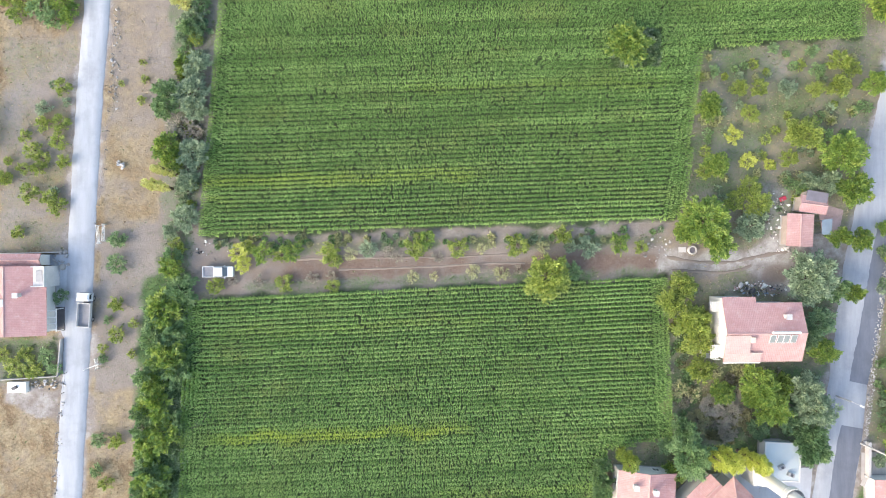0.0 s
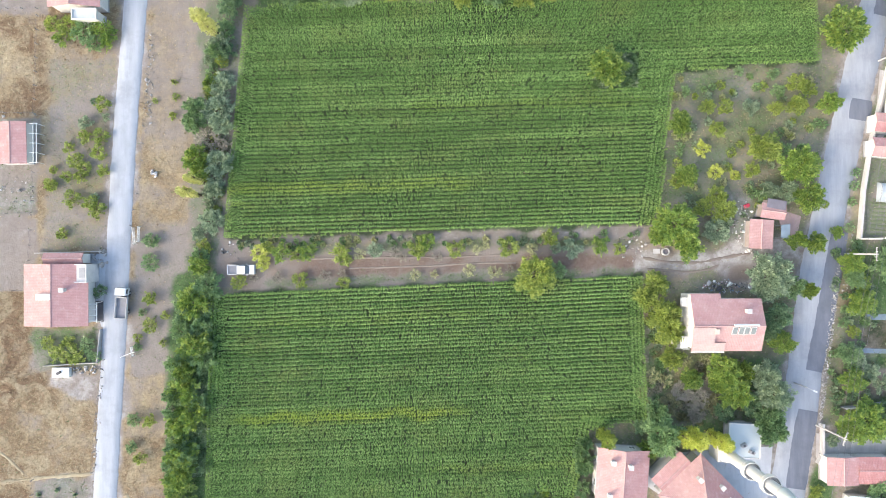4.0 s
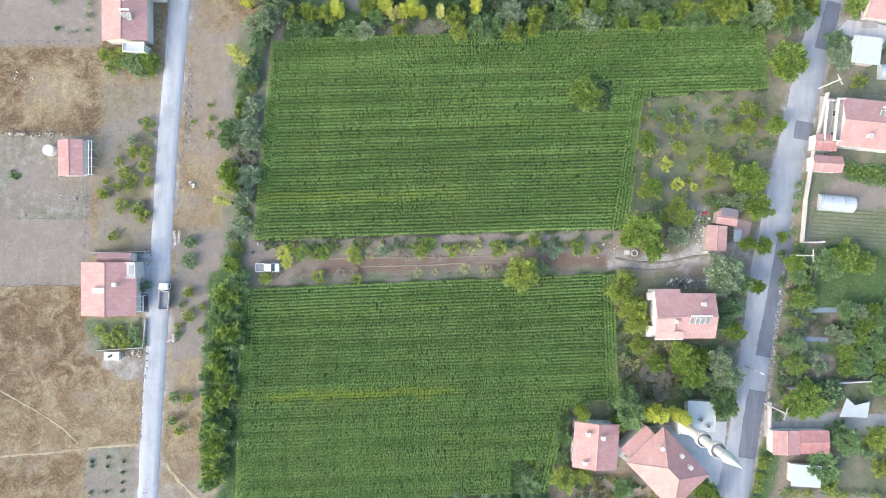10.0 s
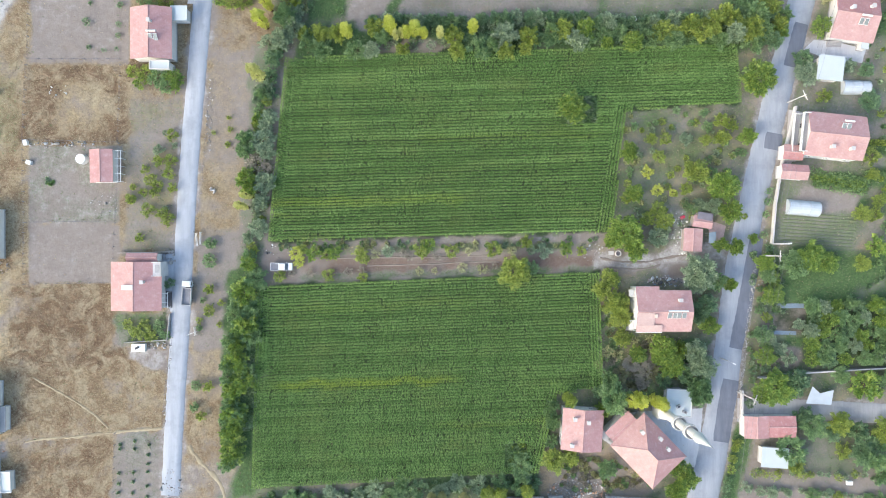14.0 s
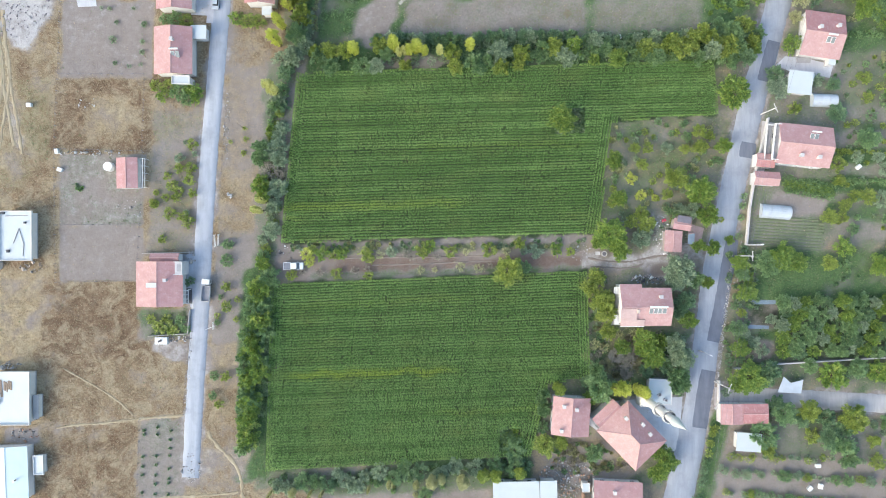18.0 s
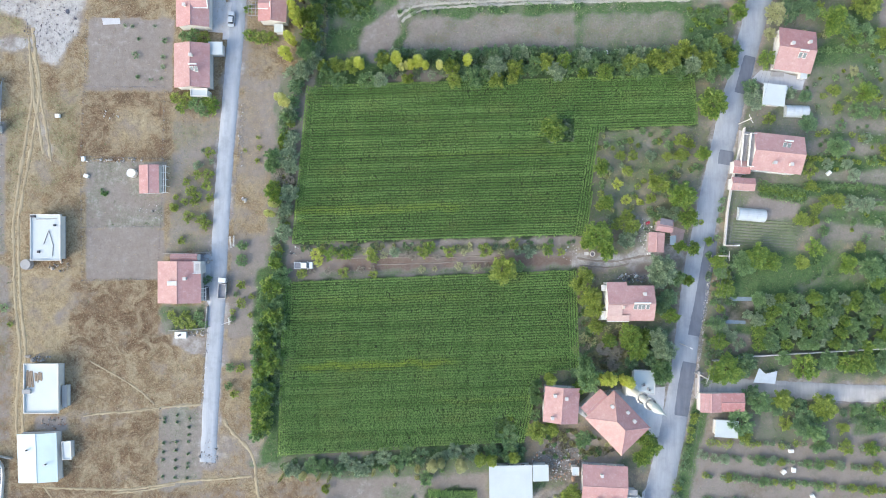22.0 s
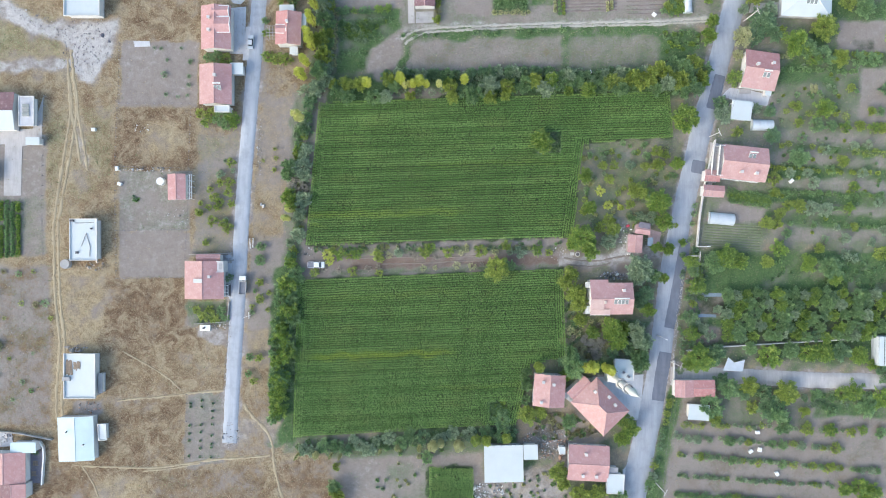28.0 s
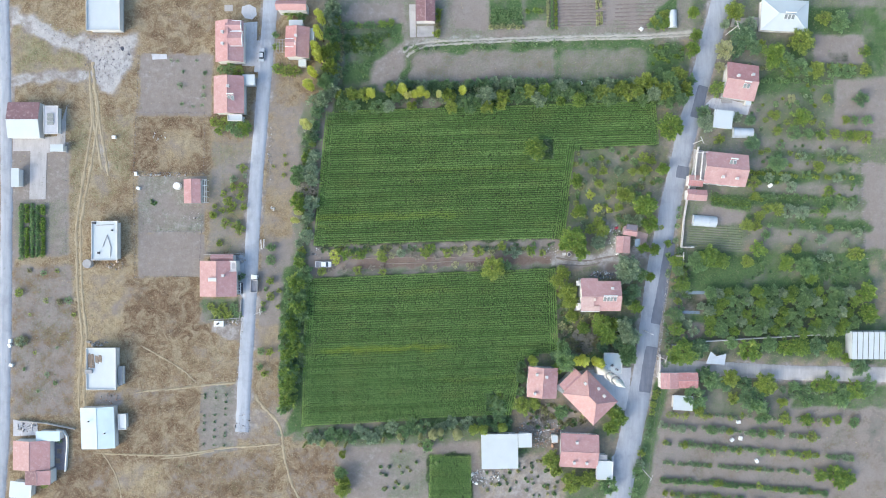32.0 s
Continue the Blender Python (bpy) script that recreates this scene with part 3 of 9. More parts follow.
area([(136.5, 28.1), (172.3, 28.0), (172.3, 0.5), (137.4, 0.5)], pale=0.05, soft=0.8)
area([(101.6, 36.4), (135.6, 35.4), (135.5, 2.4), (100.6, 2.4)], green=0.26, pale=0.1, soft=1.5)
area([(88.2, 16.2), (98.8, 15.3), (98.8, 7.9), (80.4, 8.9)], pale=0.1, soft=1)
area([(79.5, 7.9), (98.8, 7.9), (98.8, 0.6), (79.0, 0.6)], green=0.5, straw=0.2, soft=0.8)
area([(86.9, 18.0), (99.7, 17.5), (99.7, 13.4), (86.5, 14.9)], green=0.95, soft=0.6)
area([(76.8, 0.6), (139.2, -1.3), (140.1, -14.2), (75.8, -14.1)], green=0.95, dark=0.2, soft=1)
# dark tone mixed into the ground beneath the close-set trees
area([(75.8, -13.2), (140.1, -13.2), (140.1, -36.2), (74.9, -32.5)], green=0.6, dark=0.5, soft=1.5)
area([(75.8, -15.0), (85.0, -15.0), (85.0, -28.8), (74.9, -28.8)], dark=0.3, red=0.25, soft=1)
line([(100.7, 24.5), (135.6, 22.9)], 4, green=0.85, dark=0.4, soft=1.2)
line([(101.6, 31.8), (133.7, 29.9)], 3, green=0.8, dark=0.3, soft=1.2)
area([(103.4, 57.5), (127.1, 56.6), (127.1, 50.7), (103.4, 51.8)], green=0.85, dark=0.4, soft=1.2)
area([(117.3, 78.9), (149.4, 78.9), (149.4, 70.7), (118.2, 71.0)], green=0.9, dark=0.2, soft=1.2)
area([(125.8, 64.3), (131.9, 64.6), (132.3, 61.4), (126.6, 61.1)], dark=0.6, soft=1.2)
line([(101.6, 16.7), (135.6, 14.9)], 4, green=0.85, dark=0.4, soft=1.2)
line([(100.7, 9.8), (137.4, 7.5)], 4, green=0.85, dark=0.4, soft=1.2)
area([(69.4, -45.3), (260.4, -45.5), (260.3, -157.6), (58.2, -157.4)], stubble=0.1, dark=0.16, green=0.1, soft=1)
area([(113.5, -43.5), (146.5, -43.6), (146.5, -51.3), (113.4, -50.9)], green=0.75, soft=1)
area([(82.2, -45.3), (113.4, -45.4), (111.6, -53.6), (82.2, -53.6)], green=0.4, dark=0.3, soft=1.5)
area([(139.2, -52.7), (144.3, -53.7), (144.3, -68.4), (139.1, -65.6)], dark=0.3, pale=0.2, soft=1.5)
line([(70.3, -45.3), (66.6, -61.8), (63.8, -80.2)], 5.5, green=0.85, dark=0.15, soft=1)
# earth under the maize: the shade between the rows is painted in as dark cover
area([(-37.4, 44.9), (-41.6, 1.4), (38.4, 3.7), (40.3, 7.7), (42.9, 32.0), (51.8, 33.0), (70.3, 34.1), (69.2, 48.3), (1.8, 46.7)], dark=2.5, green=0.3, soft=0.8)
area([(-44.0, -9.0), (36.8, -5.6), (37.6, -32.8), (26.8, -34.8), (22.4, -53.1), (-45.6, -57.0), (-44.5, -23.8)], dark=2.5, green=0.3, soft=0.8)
area([(27.5, 36.2), (36.2, 36.2), (36.2, 29.3), (27.5, 29.3)], green=0.9, dark=0.6, soft=0.8)
area([(14.3, -46.2), (19.6, -46.2), (19.6, -52.3), (14.3, -52.3)], green=0.9, dark=0.6, soft=0.8)
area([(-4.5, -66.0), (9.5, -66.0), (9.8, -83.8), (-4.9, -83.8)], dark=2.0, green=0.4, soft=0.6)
area([(79.0, -14.3), (85.6, -14.3), (85.6, -19.6), (78.9, -19.6)], dark=0.55, red=0.4, soft=0.6)
area([(79.0, -20.9), (85.5, -20.9), (85.5, -23.9), (79.0, -23.9)], green=0.85, soft=0.6)
area([(79.8, -24.1), (85.5, -24.1), (85.1, -26.9), (79.7, -26.9)], pale=0.2, straw=0.2, soft=0.6)
# swept yards
area([(36.5, -44.6), (42.6, -39.3), (50.3, -38.7), (61.5, -38.1), (60.3, -52.3), (50.0, -50.0), (42.0, -48.5)], pale=0.4, soft=0.8)
area([(-67.5, -1.3), (-62.5, -1.1), (-63.6, -15.8), (-65.2, -15.4), (-66.3, -11.8), (-67.6, -11.8)], pale=0.4, soft=0.6)
area([(84.8, 47.2), (87.9, 50.1), (93.2, 49.3), (100.9, 47.5), (99.8, 43.6), (90.5, 44.7)], pale=0.4, soft=0.6)
# worn tracks and paths
area([(-116.0, 70.3), (-98.6, 70.6), (-99.5, 61.4), (-106.9, 50.4), (-113.3, 51.3)], pale=0.75, soft=3)
line([(-139.5, 76.5), (-127.1, 70.3), (-112.4, 64.7)], 5.5, pale=0.7, soft=2)
line([(-139.6, 55.6), (-125.2, 57.0), (-114.2, 57.4)], 4.0, pale=0.6, soft=2)
line([(-114.2, 54.1), (-112.0, 37.6), (-109.1, 26.5)], 3.0, pale=0.5, straw=0.4, soft=1.5)
line([(-113.4, 53.0), (-112.2, 44.9), (-115.2, 26.5), (-118.3, 8.2), (-117.8, -13.9), (-116.1, -28.6), (-117.4, -45.1), (-117.1, -51.2)], 3.4, straw=1.3, pale=0.12, soft=1.6)
area([(-55.6, -51.6), (-49.1, -51.6), (-51.0, -58.0), (-53.7, -58.0)], pale=0.3, straw=0.4, soft=2)
area([(-61.4, -50.7), (-57.4, -52.5), (-58.9, -58.9), (-62.9, -58.9)], pale=0.35, straw=0.4, soft=2)
area([(-62.8, 38.4), (-59.5, 38.4), (-60.1, 34.7), (-62.4, 33.5)], pale=0.8, soft=1)
WEST_LINE = [(-55.0, 92.6), (-55.8, 77.9), (-57.8, 54.0), (-60.6, 21.0), (-61.7, 2.6), (-62.7, -17.6), (-64.0, -37.8), (-64.7, -51.6), (-65.1, -58.9)]
EAST_LINE = [(95.2, 94.3), (90.1, 77.7), (84.2, 55.7), (79.0, 35.5), (74.4, 15.3), (70.0, -4.9), (67.9, -21.4), (66.1, -36.1), (63.5, -50.8), (59.8, -67.3), (56.5, -83.9)]
LANE_LINE = [(69.7, -38.0), (85.9, -38.4), (113.5, -39.9), (144.3, -40.6), (186.9, -41.4)]
FAR_LINE = [(-143.0, 96.4), (-142.1, 63.3), (-141.4, 17.4), (-142.1, -28.5), (-142.8, -61.6), (-144.7, -83.6)]
line(WEST_LINE, 5.6, pale=0.35, soft=0.6)
line(EAST_LINE, 8.0, pale=0.35, soft=0.8)
line(LANE_LINE, 5.8, pale=0.3, soft=0.6)
line(FAR_LINE, 5.2, pale=0.3, soft=0.6)

side = len(gx)
index = np.arange(len(X)).reshape(len(gy), side)
quads = np.c_[index[:-1, :-1].ravel(), index[:-1, 1:].ravel(), index[1:, 1:].ravel(), index[1:, :-1].ravel()]
swell = np.where((np.abs(X) < 165) & (np.abs(Y) < 100), wobble(X, Y, 3.0, 8) * 0.03 - 0.05, -0.05)
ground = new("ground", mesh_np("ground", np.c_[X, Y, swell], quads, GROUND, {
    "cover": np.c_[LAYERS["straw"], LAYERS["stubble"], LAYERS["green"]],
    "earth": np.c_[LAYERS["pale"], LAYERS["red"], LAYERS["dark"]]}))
tagged(ground, "dry farm ground of bare soil, straw-coloured grass and green weeds", "ground", kind="structure")


def ribbon(name, points, widths, z, material, thick=0.12, step=1.0, ragged=0.07, seed=1):
    """A road: a slab along a line, its edges frayed; widths: at the start and the end."""
    rng = np.random.default_rng(seed)
    pts = np.array(points, float)
    seg = np.r_[0, np.cumsum(np.hypot(*np.diff(pts, axis=0).T))]
    s = np.arange(0, seg[-1] + step / 2, step)
    cx, cy = np.interp(s, seg, pts[:, 0]), np.interp(s, seg, pts[:, 1])
    kernel = np.ones(9) / 9
    if len(s) > 20:
        cx[4:-4], cy[4:-4] = np.convolve(cx, kernel, "valid"), np.convolve(cy, kernel, "valid")
    tx, ty = np.gradient(cx), np.gradient(cy)
    long = np.hypot(tx, ty)
    nx, ny = -ty / long, tx / long
    w = np.interp(s, np.linspace(0, seg[-1], len(widths)), widths) / 2
    if ragged > 0.12 * widths[0]:
        w = w * (0.45 + 0.55 * (0.5 + 0.5 * np.clip(wobble(s, s * 0, 5.0, seed), -1, 1)))
    left, right = w + rng.normal(0, ragged, len(s)), w + rng.normal(0, ragged, len(s))
    top = np.stack([np.c_[cx + nx * k, cy + ny * k, np.full(len(s), h)] for k, h in (
        (left + 0.1, z - thick), (left, z), (left * 0.33, z + 0.02), (-right * 0.33, z + 0.02), (-right, z), (-right - 0.1, z - thick))], 1)
    verts = top.reshape(-1, 3)
    i = np.arange(len(s) - 1)[:, None] * 6 + np.arange(5)[None, :]
    faces = np.stack([i, i + 1, i + 7, i + 6], -1).reshape(-1, 4)
    ob = new(name, mesh_np(name, verts, faces[:, ::-1], material))
    return ob


west_road = tagged(ribbon("road", WEST_LINE, [4.6, 4.2, 4.4, 4.2], 0.05, WEST_ROAD, ragged=0.05, seed=2),
    "pale dusty gravel village road with frayed edges", "road", kind="structure")
east_road = tagged(ribbon("road", EAST_LINE, [6.6, 6.2, 6.0, 6.6, 8.0], 0.05, EAST_ROAD, seed=3),
    "worn pale grey asphalt road with dusty verges", "road", kind="structure")
far_road = tagged(ribbon("road", FAR_LINE, [3.6, 3.6, 4.2], 0.05, EAST_ROAD, seed=4),
    "grey asphalt lane along the waste ground", "road", kind="structure")
lane = tagged(ribbon("lane", LANE_LINE, [4.6, 4.6, 5.0], 0.05, LANE, seed=5),
    "dusty grey side lane between the orchards", "lane", kind="structure")
for pts, wid in (([(85.0, 53.4), (83.7, 48.5), (82.3, 43.1)], 3.3), ([(78.6, 27.3), (77.9, 23.4)], 4.0), ([(74.3, 2.4), (73.0, -5.3), (71.2, -15.0), (69.3, -23.9)], 3.3), ([(68.2, -31.3), (66.8, -39.2), (65.8, -46.2)], 3.9)):
    tagged(ribbon("road_patch", pts, [wid * 0.9, wid * 0.98, wid, wid, wid * 0.98, wid, wid * 0.96, wid, wid * 0.97, wid * 0.9], 0.085, PATCH, 0.03, 0.6, 0.05, seed=int(wid * 10)), "dark fresh asphalt patch laid over the worn road", "road", kind="structure")


def rut(label, points, width, seed, material=None, z=0.012):
    return tagged(ribbon("track", points, [width, width], z, material or TRACK, 0.06, 0.7, width * 0.16, seed), label, "track", kind="structure")


RUT = "pale worn wheel rut in the dry grass"
rut(RUT, [(-114.2, 54.1), (-113.1, 44.9), (-116.1, 26.5), (-119.0, 8.2), (-118.5, -13.9), (-116.9, -28.6), (-118.2, -45.1), (-118.0, -51.5)], 0.85, 61)
rut(RUT, [(-112.4, 52.3), (-111.3, 44.9), (-114.3, 26.5), (-117.6, 8.2), (-117.1, -13.9), (-115.4, -28.6), (-116.7, -45.1), (-116.2, -51.0)], 0.8, 62)
rut(RUT, [(-113.5, 61.4), (-112.0, 44.9), (-109.8, 33.5), (-108.4, 24.3)], 0.85, 63)
rut(RUT, [(-114.6, 59.6), (-113.7, 44.0), (-111.7, 33.5), (-110.6, 26.5)], 0.75, 64)
rut("narrow footpath across the dry field", [(-99.6, -46.2), (-95.6, -45.3), (-88.6, -45.1), (-79.4, -43.9), (-66.6, -42.8)], 0.55, 65)
rut("narrow footpath across the dry field", [(-113.4, -65.5), (-107.0, -66.1), (-88.6, -66.6), (-79.5, -65.5), (-70.3, -63.9), (-59.2, -63.5), (-52.8, -62.6)], 0.6, 66)
rut("narrow footpath across the dry field", [(-91.4, -67.5), (-83.1, -66.8), (-73.9, -65.0)], 0.5, 67)
rut("pale path from the gravel road to the field corner", [(-60.7, -47.0), (-59.6, -49.2), (-57.0, -52.0), (-53.7, -54.9), (-51.9, -59.0), (-51.9, -62.6)], 0.8, 68)
rut("pale path along the field edge", [(-51.9, -62.6), (-51.0, -69.1), (-49.2, -75.5), (-46.4, -81.0), (-43.7, -87.4)], 0.8, 69)
rut("narrow footpath across the dry field", [(-97.8, -30.8), (-88.6, -35.9), (-83.1, -39.6), (-79.8, -42.9)], 0.35, 70)
rut("narrow footpath across the dry field", [(-110.7, -65.3), (-107.0, -70.8), (-104.8, -76.3), (-104.1, -83.7)], 0.4, 71)
rut("pale wheel rut along the brown field strip", [(-27.8, -2.5), (-20.2, -2.3), (-10.6, -2.2), (-0.1, -2.2), (10.4, -1.8)], 0.28, 72, SOFT_TRACK)
rut("pale wheel rut along the brown field strip", [(-18.3, -4.2), (-12.6, -4.1), (-2.1, -3.8), (5.6, -3.3), (13.2, -3.3)], 0.24, 73, SOFT_TRACK)
rut("pale wheel rut to the cottage", [(37.1, -2.4), (42.4, -3.4), (48.6, -3.5), (52.9, -2.2), (58.1, -1.6)], 0.4, 74, SOFT_TRACK)
rut("pale wheel rut to the cottage", [(38.0, -4.6), (42.8, -5.0), (48.5, -5.2), (51.4, -3.9)], 0.4, 75, SOFT_TRACK)
rut("pale wheel rut of the garden track", [(-12.5, 64.4), (-9.3, 66.9), (-3.9, 68.0), (21.0, 69.0), (38.9, 69.5), (65.6, 70.0), (82.5, 71.1)], 0.75, 76, GARDEN_TRACK)
rut("pale wheel rut of the garden track", [(-11.4, 63.0), (-8.2, 65.8), (-2.1, 66.9), (21.0, 68.0), (38.9, 68.5), (65.6, 69.0), (81.6, 70.0)], 0.75, 77, GARDEN_TRACK)
for k in range(8):
    rut("dark furrow in a garden plot", [(37.6, 73.0 + k * 1.0), (53.5, 73.4 + k * 1.0)], 0.5, 80 + k, FURROW, 0.02)
for k in range(7):
    rut("shallow furrow in a garden plot", [(56.4, 72.0 + k * 1.3), (69.5, 72.4 + k * 1.3)], 0.35, 280 + k, FURROW, 0.02)
for k in range(10):
    rut("low green crop row behind the road wall", [(80.6 - 0.1 * k, 8.4 - k * 0.8), (98.0 - 0.1 * k, 7.2 - k * 0.8)], 0.3, 90 + k, GREEN_ROW, 0.03)


def tufts(name, label, count, layer, floor_, height, spread, material, seed, blades=5, reach=1.0):
    """Grass or weeds scattered where a cover lies: one object of stuff."""
    rng = np.random.default_rng(seed)
    px, py = rng.uniform(-152, 152, count * 4), rng.uniform(-88, 88, count * 4)
    i, j = np.clip(((px + 160) / 0.8).astype(int) + len(far), 0, side - 1), np.clip(((py + 96) / 0.8).astype(int) + len(far), 0, len(gy) - 1)
    hard = (along(px, py, WEST_LINE, 4.8) > 0) | (along(px, py, EAST_LINE, 7.0) > 0) | (along(px, py, LANE_LINE, 5.0) > 0)
    amount = -9 * hard + LAYERS[layer].reshape(len(gy), side)[j, i] + 0.25 * wobble(px, py, 2.5, seed)
    keep = np.flatnonzero(rng.random(len(px)) < np.clip((amount - floor_) * 1.6, 0, 1))[:count]
    px, py = px[keep], py[keep]
    n = len(px) * blades
    at = np.repeat(np.arange(len(px)), blades)
    size = np.repeat(rng.lognormal(0, 0.35, len(px)), blades)
    a = rng.uniform(0, 6.28, n)
    ln, lift = spread * size * rng.uniform(0.5, 1.2, n), height * size * rng.uniform(0.5, 1.2, n)
    w = 0.055 * reach * np.sqrt(size)
    bx, by = px[at] + rng.normal(0, spread * 0.35, n), py[at] + rng.normal(0, spread * 0.35, n)
    ux, uy = np.cos(a), np.sin(a)
    verts = np.stack([np.c_[bx - uy * w, by + ux * w, np.full(n, -0.03)], np.c_[bx + uy * w, by - ux * w, np.full(n, -0.03)],
                      np.c_[bx + ux * ln, by + uy * ln, lift]], 1).reshape(-1, 3)
    ob = new(name, mesh_np(name, verts, np.arange(n * 3).reshape(-1, 3), material))
    return tagged(ob, label, "grass", kind="stuff")


tufts("dry_grass", "straw-coloured dry grass tufts on the waste ground", 52000, "straw", 0.1, 0.16, 0.17, DRY_BLADE, 31, 3, 0.8)
tufts("dry_stubble", "brown withered stubble and weeds", 24000, "stubble", 0.12, 0.15, 0.17, BROWN_BLADE, 32, 3, 0.8)
tufts("weeds", "green weeds and grass between the trees", 80000, "green", 0.2, 0.18, 0.2, LEAF["weed"], 33, 3, 0.8)

# ---- maize ----
def corn_plants(cx, cy, heading, tall, rng):
    """Plants at the given places, leaves arching to both sides of the row: vertices, faces and the plant of each vertex."""
    count, per = len(cx), 7
    n = count * per
    plant = np.repeat(np.arange(count), per)
    k = np.tile(np.arange(per), count)
    turn = heading + np.pi / 2 + (k % 2) * np.pi + rng.normal(0, 0.75, n)
    base = tall[plant] * (0.26 + 0.70 * k / (per - 1)) - 0.1
    length = rng.uniform(0.37, 0.53, n) - 0.056 * k + rng.uniform(-0.04, 0.04, n)
    wide = rng.uniform(0.055, 0.09, n)
    rise = rng.uniform(0.08, 0.26, n)
    ux, uy = np.cos(turn), np.sin(turn)
    rows = []
    for along_, up, half in ((0.0, 0.0, 0.6), (0.5, 1.0, 1.0), (1.0, -0.1, 0.12)):
        px, py = cx[plant] + ux * length * along_, cy[plant] + uy * length * along_
        z = base + rise * up
        for sgn in (1, -1):
            rows.append(np.c_[px - uy * wide * half * sgn, py + ux * wide * half * sgn, z + (0.02 if sgn > 0 else -0.02)])
    verts = np.stack(rows, 1).reshape(-1, 3)
    b = np.arange(n)[:, None] * 6
    faces = np.stack([b + [0, 1, 3, 2], b + [2, 3, 5, 4]], 1).reshape(-1, 4)
    return verts, faces, np.repeat(plant, 6)


def corn_field(label, outline, holes, slope, yellow, headland, seed, deep=0.0):
    """One field: sown rows as parts, rows across the two ends, gaps where nothing was sown. yellow: pale strips (y at x=0, half width, x from, x to)."""
    rng = np.random.default_rng(seed)
    field = tagged(new("corn_field"), label, "corn field", "maize fields")
    poly = np.array(outline)
    x0, y0, x1, y1 = *poly.min(0), *poly.max(0)
    tan = math.tan(slope)

    def sow(px, py, heading):
        keep = inside_by(px, py, outline) > 0.1
        for hx, hy, hw, hh in holes:
            keep &= ~((np.abs(px - hx) < hw) & (np.abs(py - hy) < hh))
        keep &= rng.random(len(px)) > 0.02 + 0.4 * (wobble(px, py, 1.1, seed + 3) > 1.45)
        px, py = px[keep], py[keep]
        if len(px) < 6:
            return
        tall = 2.1 + 0.18 * wobble(px, py, 14, seed) + rng.normal(0, 0.1, len(px))
        verts, faces, plant = corn_plants(px, py, heading, tall, rng)
        flat = py - tan * px
        bright = np.zeros(len(px))
        for yy, half, xa, xb, much in yellow:
            bright = np.maximum(bright, np.clip(1.2 - np.abs(flat - yy + 0.5 * wobble(px, py, 12, 9)) / half, 0, 1) * np.clip((px - xa) / 6, 0, 1) * np.clip((xb - px) / 6, 0, 1) * much)
        bright *= 0.65 + 0.35 * rng.random(len(px))
        rusty = np.clip(0.45 * wobble(px * 0.5, py * 1.6, 12, seed + 5) - 0.02, 0, 0.75) * rng.random(len(px))
        edge = np.clip(1 - inside_by(px, py, outline) / 1.2, 0, 1) * 0.2
        shade = np.clip(0.32 + 0.16 * rng.normal() + 0.42 * wobble(px * 0.06, flat, 4.2, seed + 8) + 0.18 * wobble(px, py, 2.6, seed + 9) + rng.normal(0, 0.22, len(px)) + deep, 0, 1)
        colors = np.c_[np.maximum(bright, edge), rusty, shade][plant]
        row = new("corn_row", mesh_np("corn_row", verts, faces, CORN, colors))
        row.parent = field

    lo, hi = y0 - 8, y1 + 8
    for y in np.arange(lo, hi, 0.71):
        y += rng.normal(0, 0.03)
        px = np.arange(x0, x1, 0.3)
        px = px + rng.normal(0, 0.05, len(px))
        py = y + tan * px + rng.normal(0, 0.03, len(px)) + 0.05 * wobble(px, px * 0 + y, 30, 4)
        inner = np.ones(len(px), bool)
        for ends, width in headland:
            inner &= along(px, py, ends, 2 * (int(width / 0.71) * 0.71 + 0.05)) < 0
        sow(px[inner], py[inner], slope)
    for ends, width in headland:
        (ax, ay), (bx, by) = ends
        long = math.hypot(bx - ax, by - ay)
        ux, uy = (bx - ax) / long, (by - ay) / long
        for k in range(int(width / 0.71)):
            for side_ in (-1, 1):
                s = np.arange(-2.6, long + 2.6, 0.3)
                off = side_ * (k + 0.5) * 0.71
                sow(ax + ux * s - uy * off + rng.normal(0, 0.03, len(s)), ay + uy * s + ux * off, math.atan2(uy, ux))
    return field


corn_field("tall green maize in close rows with a yellowish strip", [(-37.4, 44.9), (-41.6, 1.4), (38.4, 3.7), (40.3, 7.7), (42.9, 32.0), (51.8, 33.0), (70.3, 34.1), (69.2, 48.3), (1.8, 46.7)],
    [(31.8, 32.7, 4.3, 3.4)], math.radians(1.6), [(11.7, 1.4, -56.0, 8.0, 0.55), (8.4, 0.8, -56, -34, 0.5), (26.0, 1.0, -10, 40, 0.25)],
    [([(-37.6, 44.9), (-41.7, 1.4)], 3.4), ([(43.0, 31.4), (38.9, 3.7)], 3.0), ([(70.3, 34.1), (69.2, 48.3)], 2.2)], 11, 0.33)
corn_field("tall green maize with a narrow pale yellow strip, beside the hedge", [(-44.0, -9.0), (36.8, -5.6), (37.6, -32.8), (26.8, -34.8), (22.4, -53.1), (-45.6, -57.0), (-44.5, -23.8)],
    [(17.0, -49.1, 2.6, 2.9)], math.radians(2.4), [(-31.2, 1.35, -42.0, 5.0, 1.0), (-13.0, 1.2, -40, 10, 0.2), (-42.0, 0.8, -5, 30, 0.3)],
    [([(-44.0, -9.0), (-44.5, -23.8)], 3.0), ([(-44.5, -23.8), (-45.6, -57.0)], 3.0), ([(36.8, -5.6), (37.6, -32.8)], 3.0), ([(26.8, -34.8), (22.4, -53.1)], 2.4)], 12)
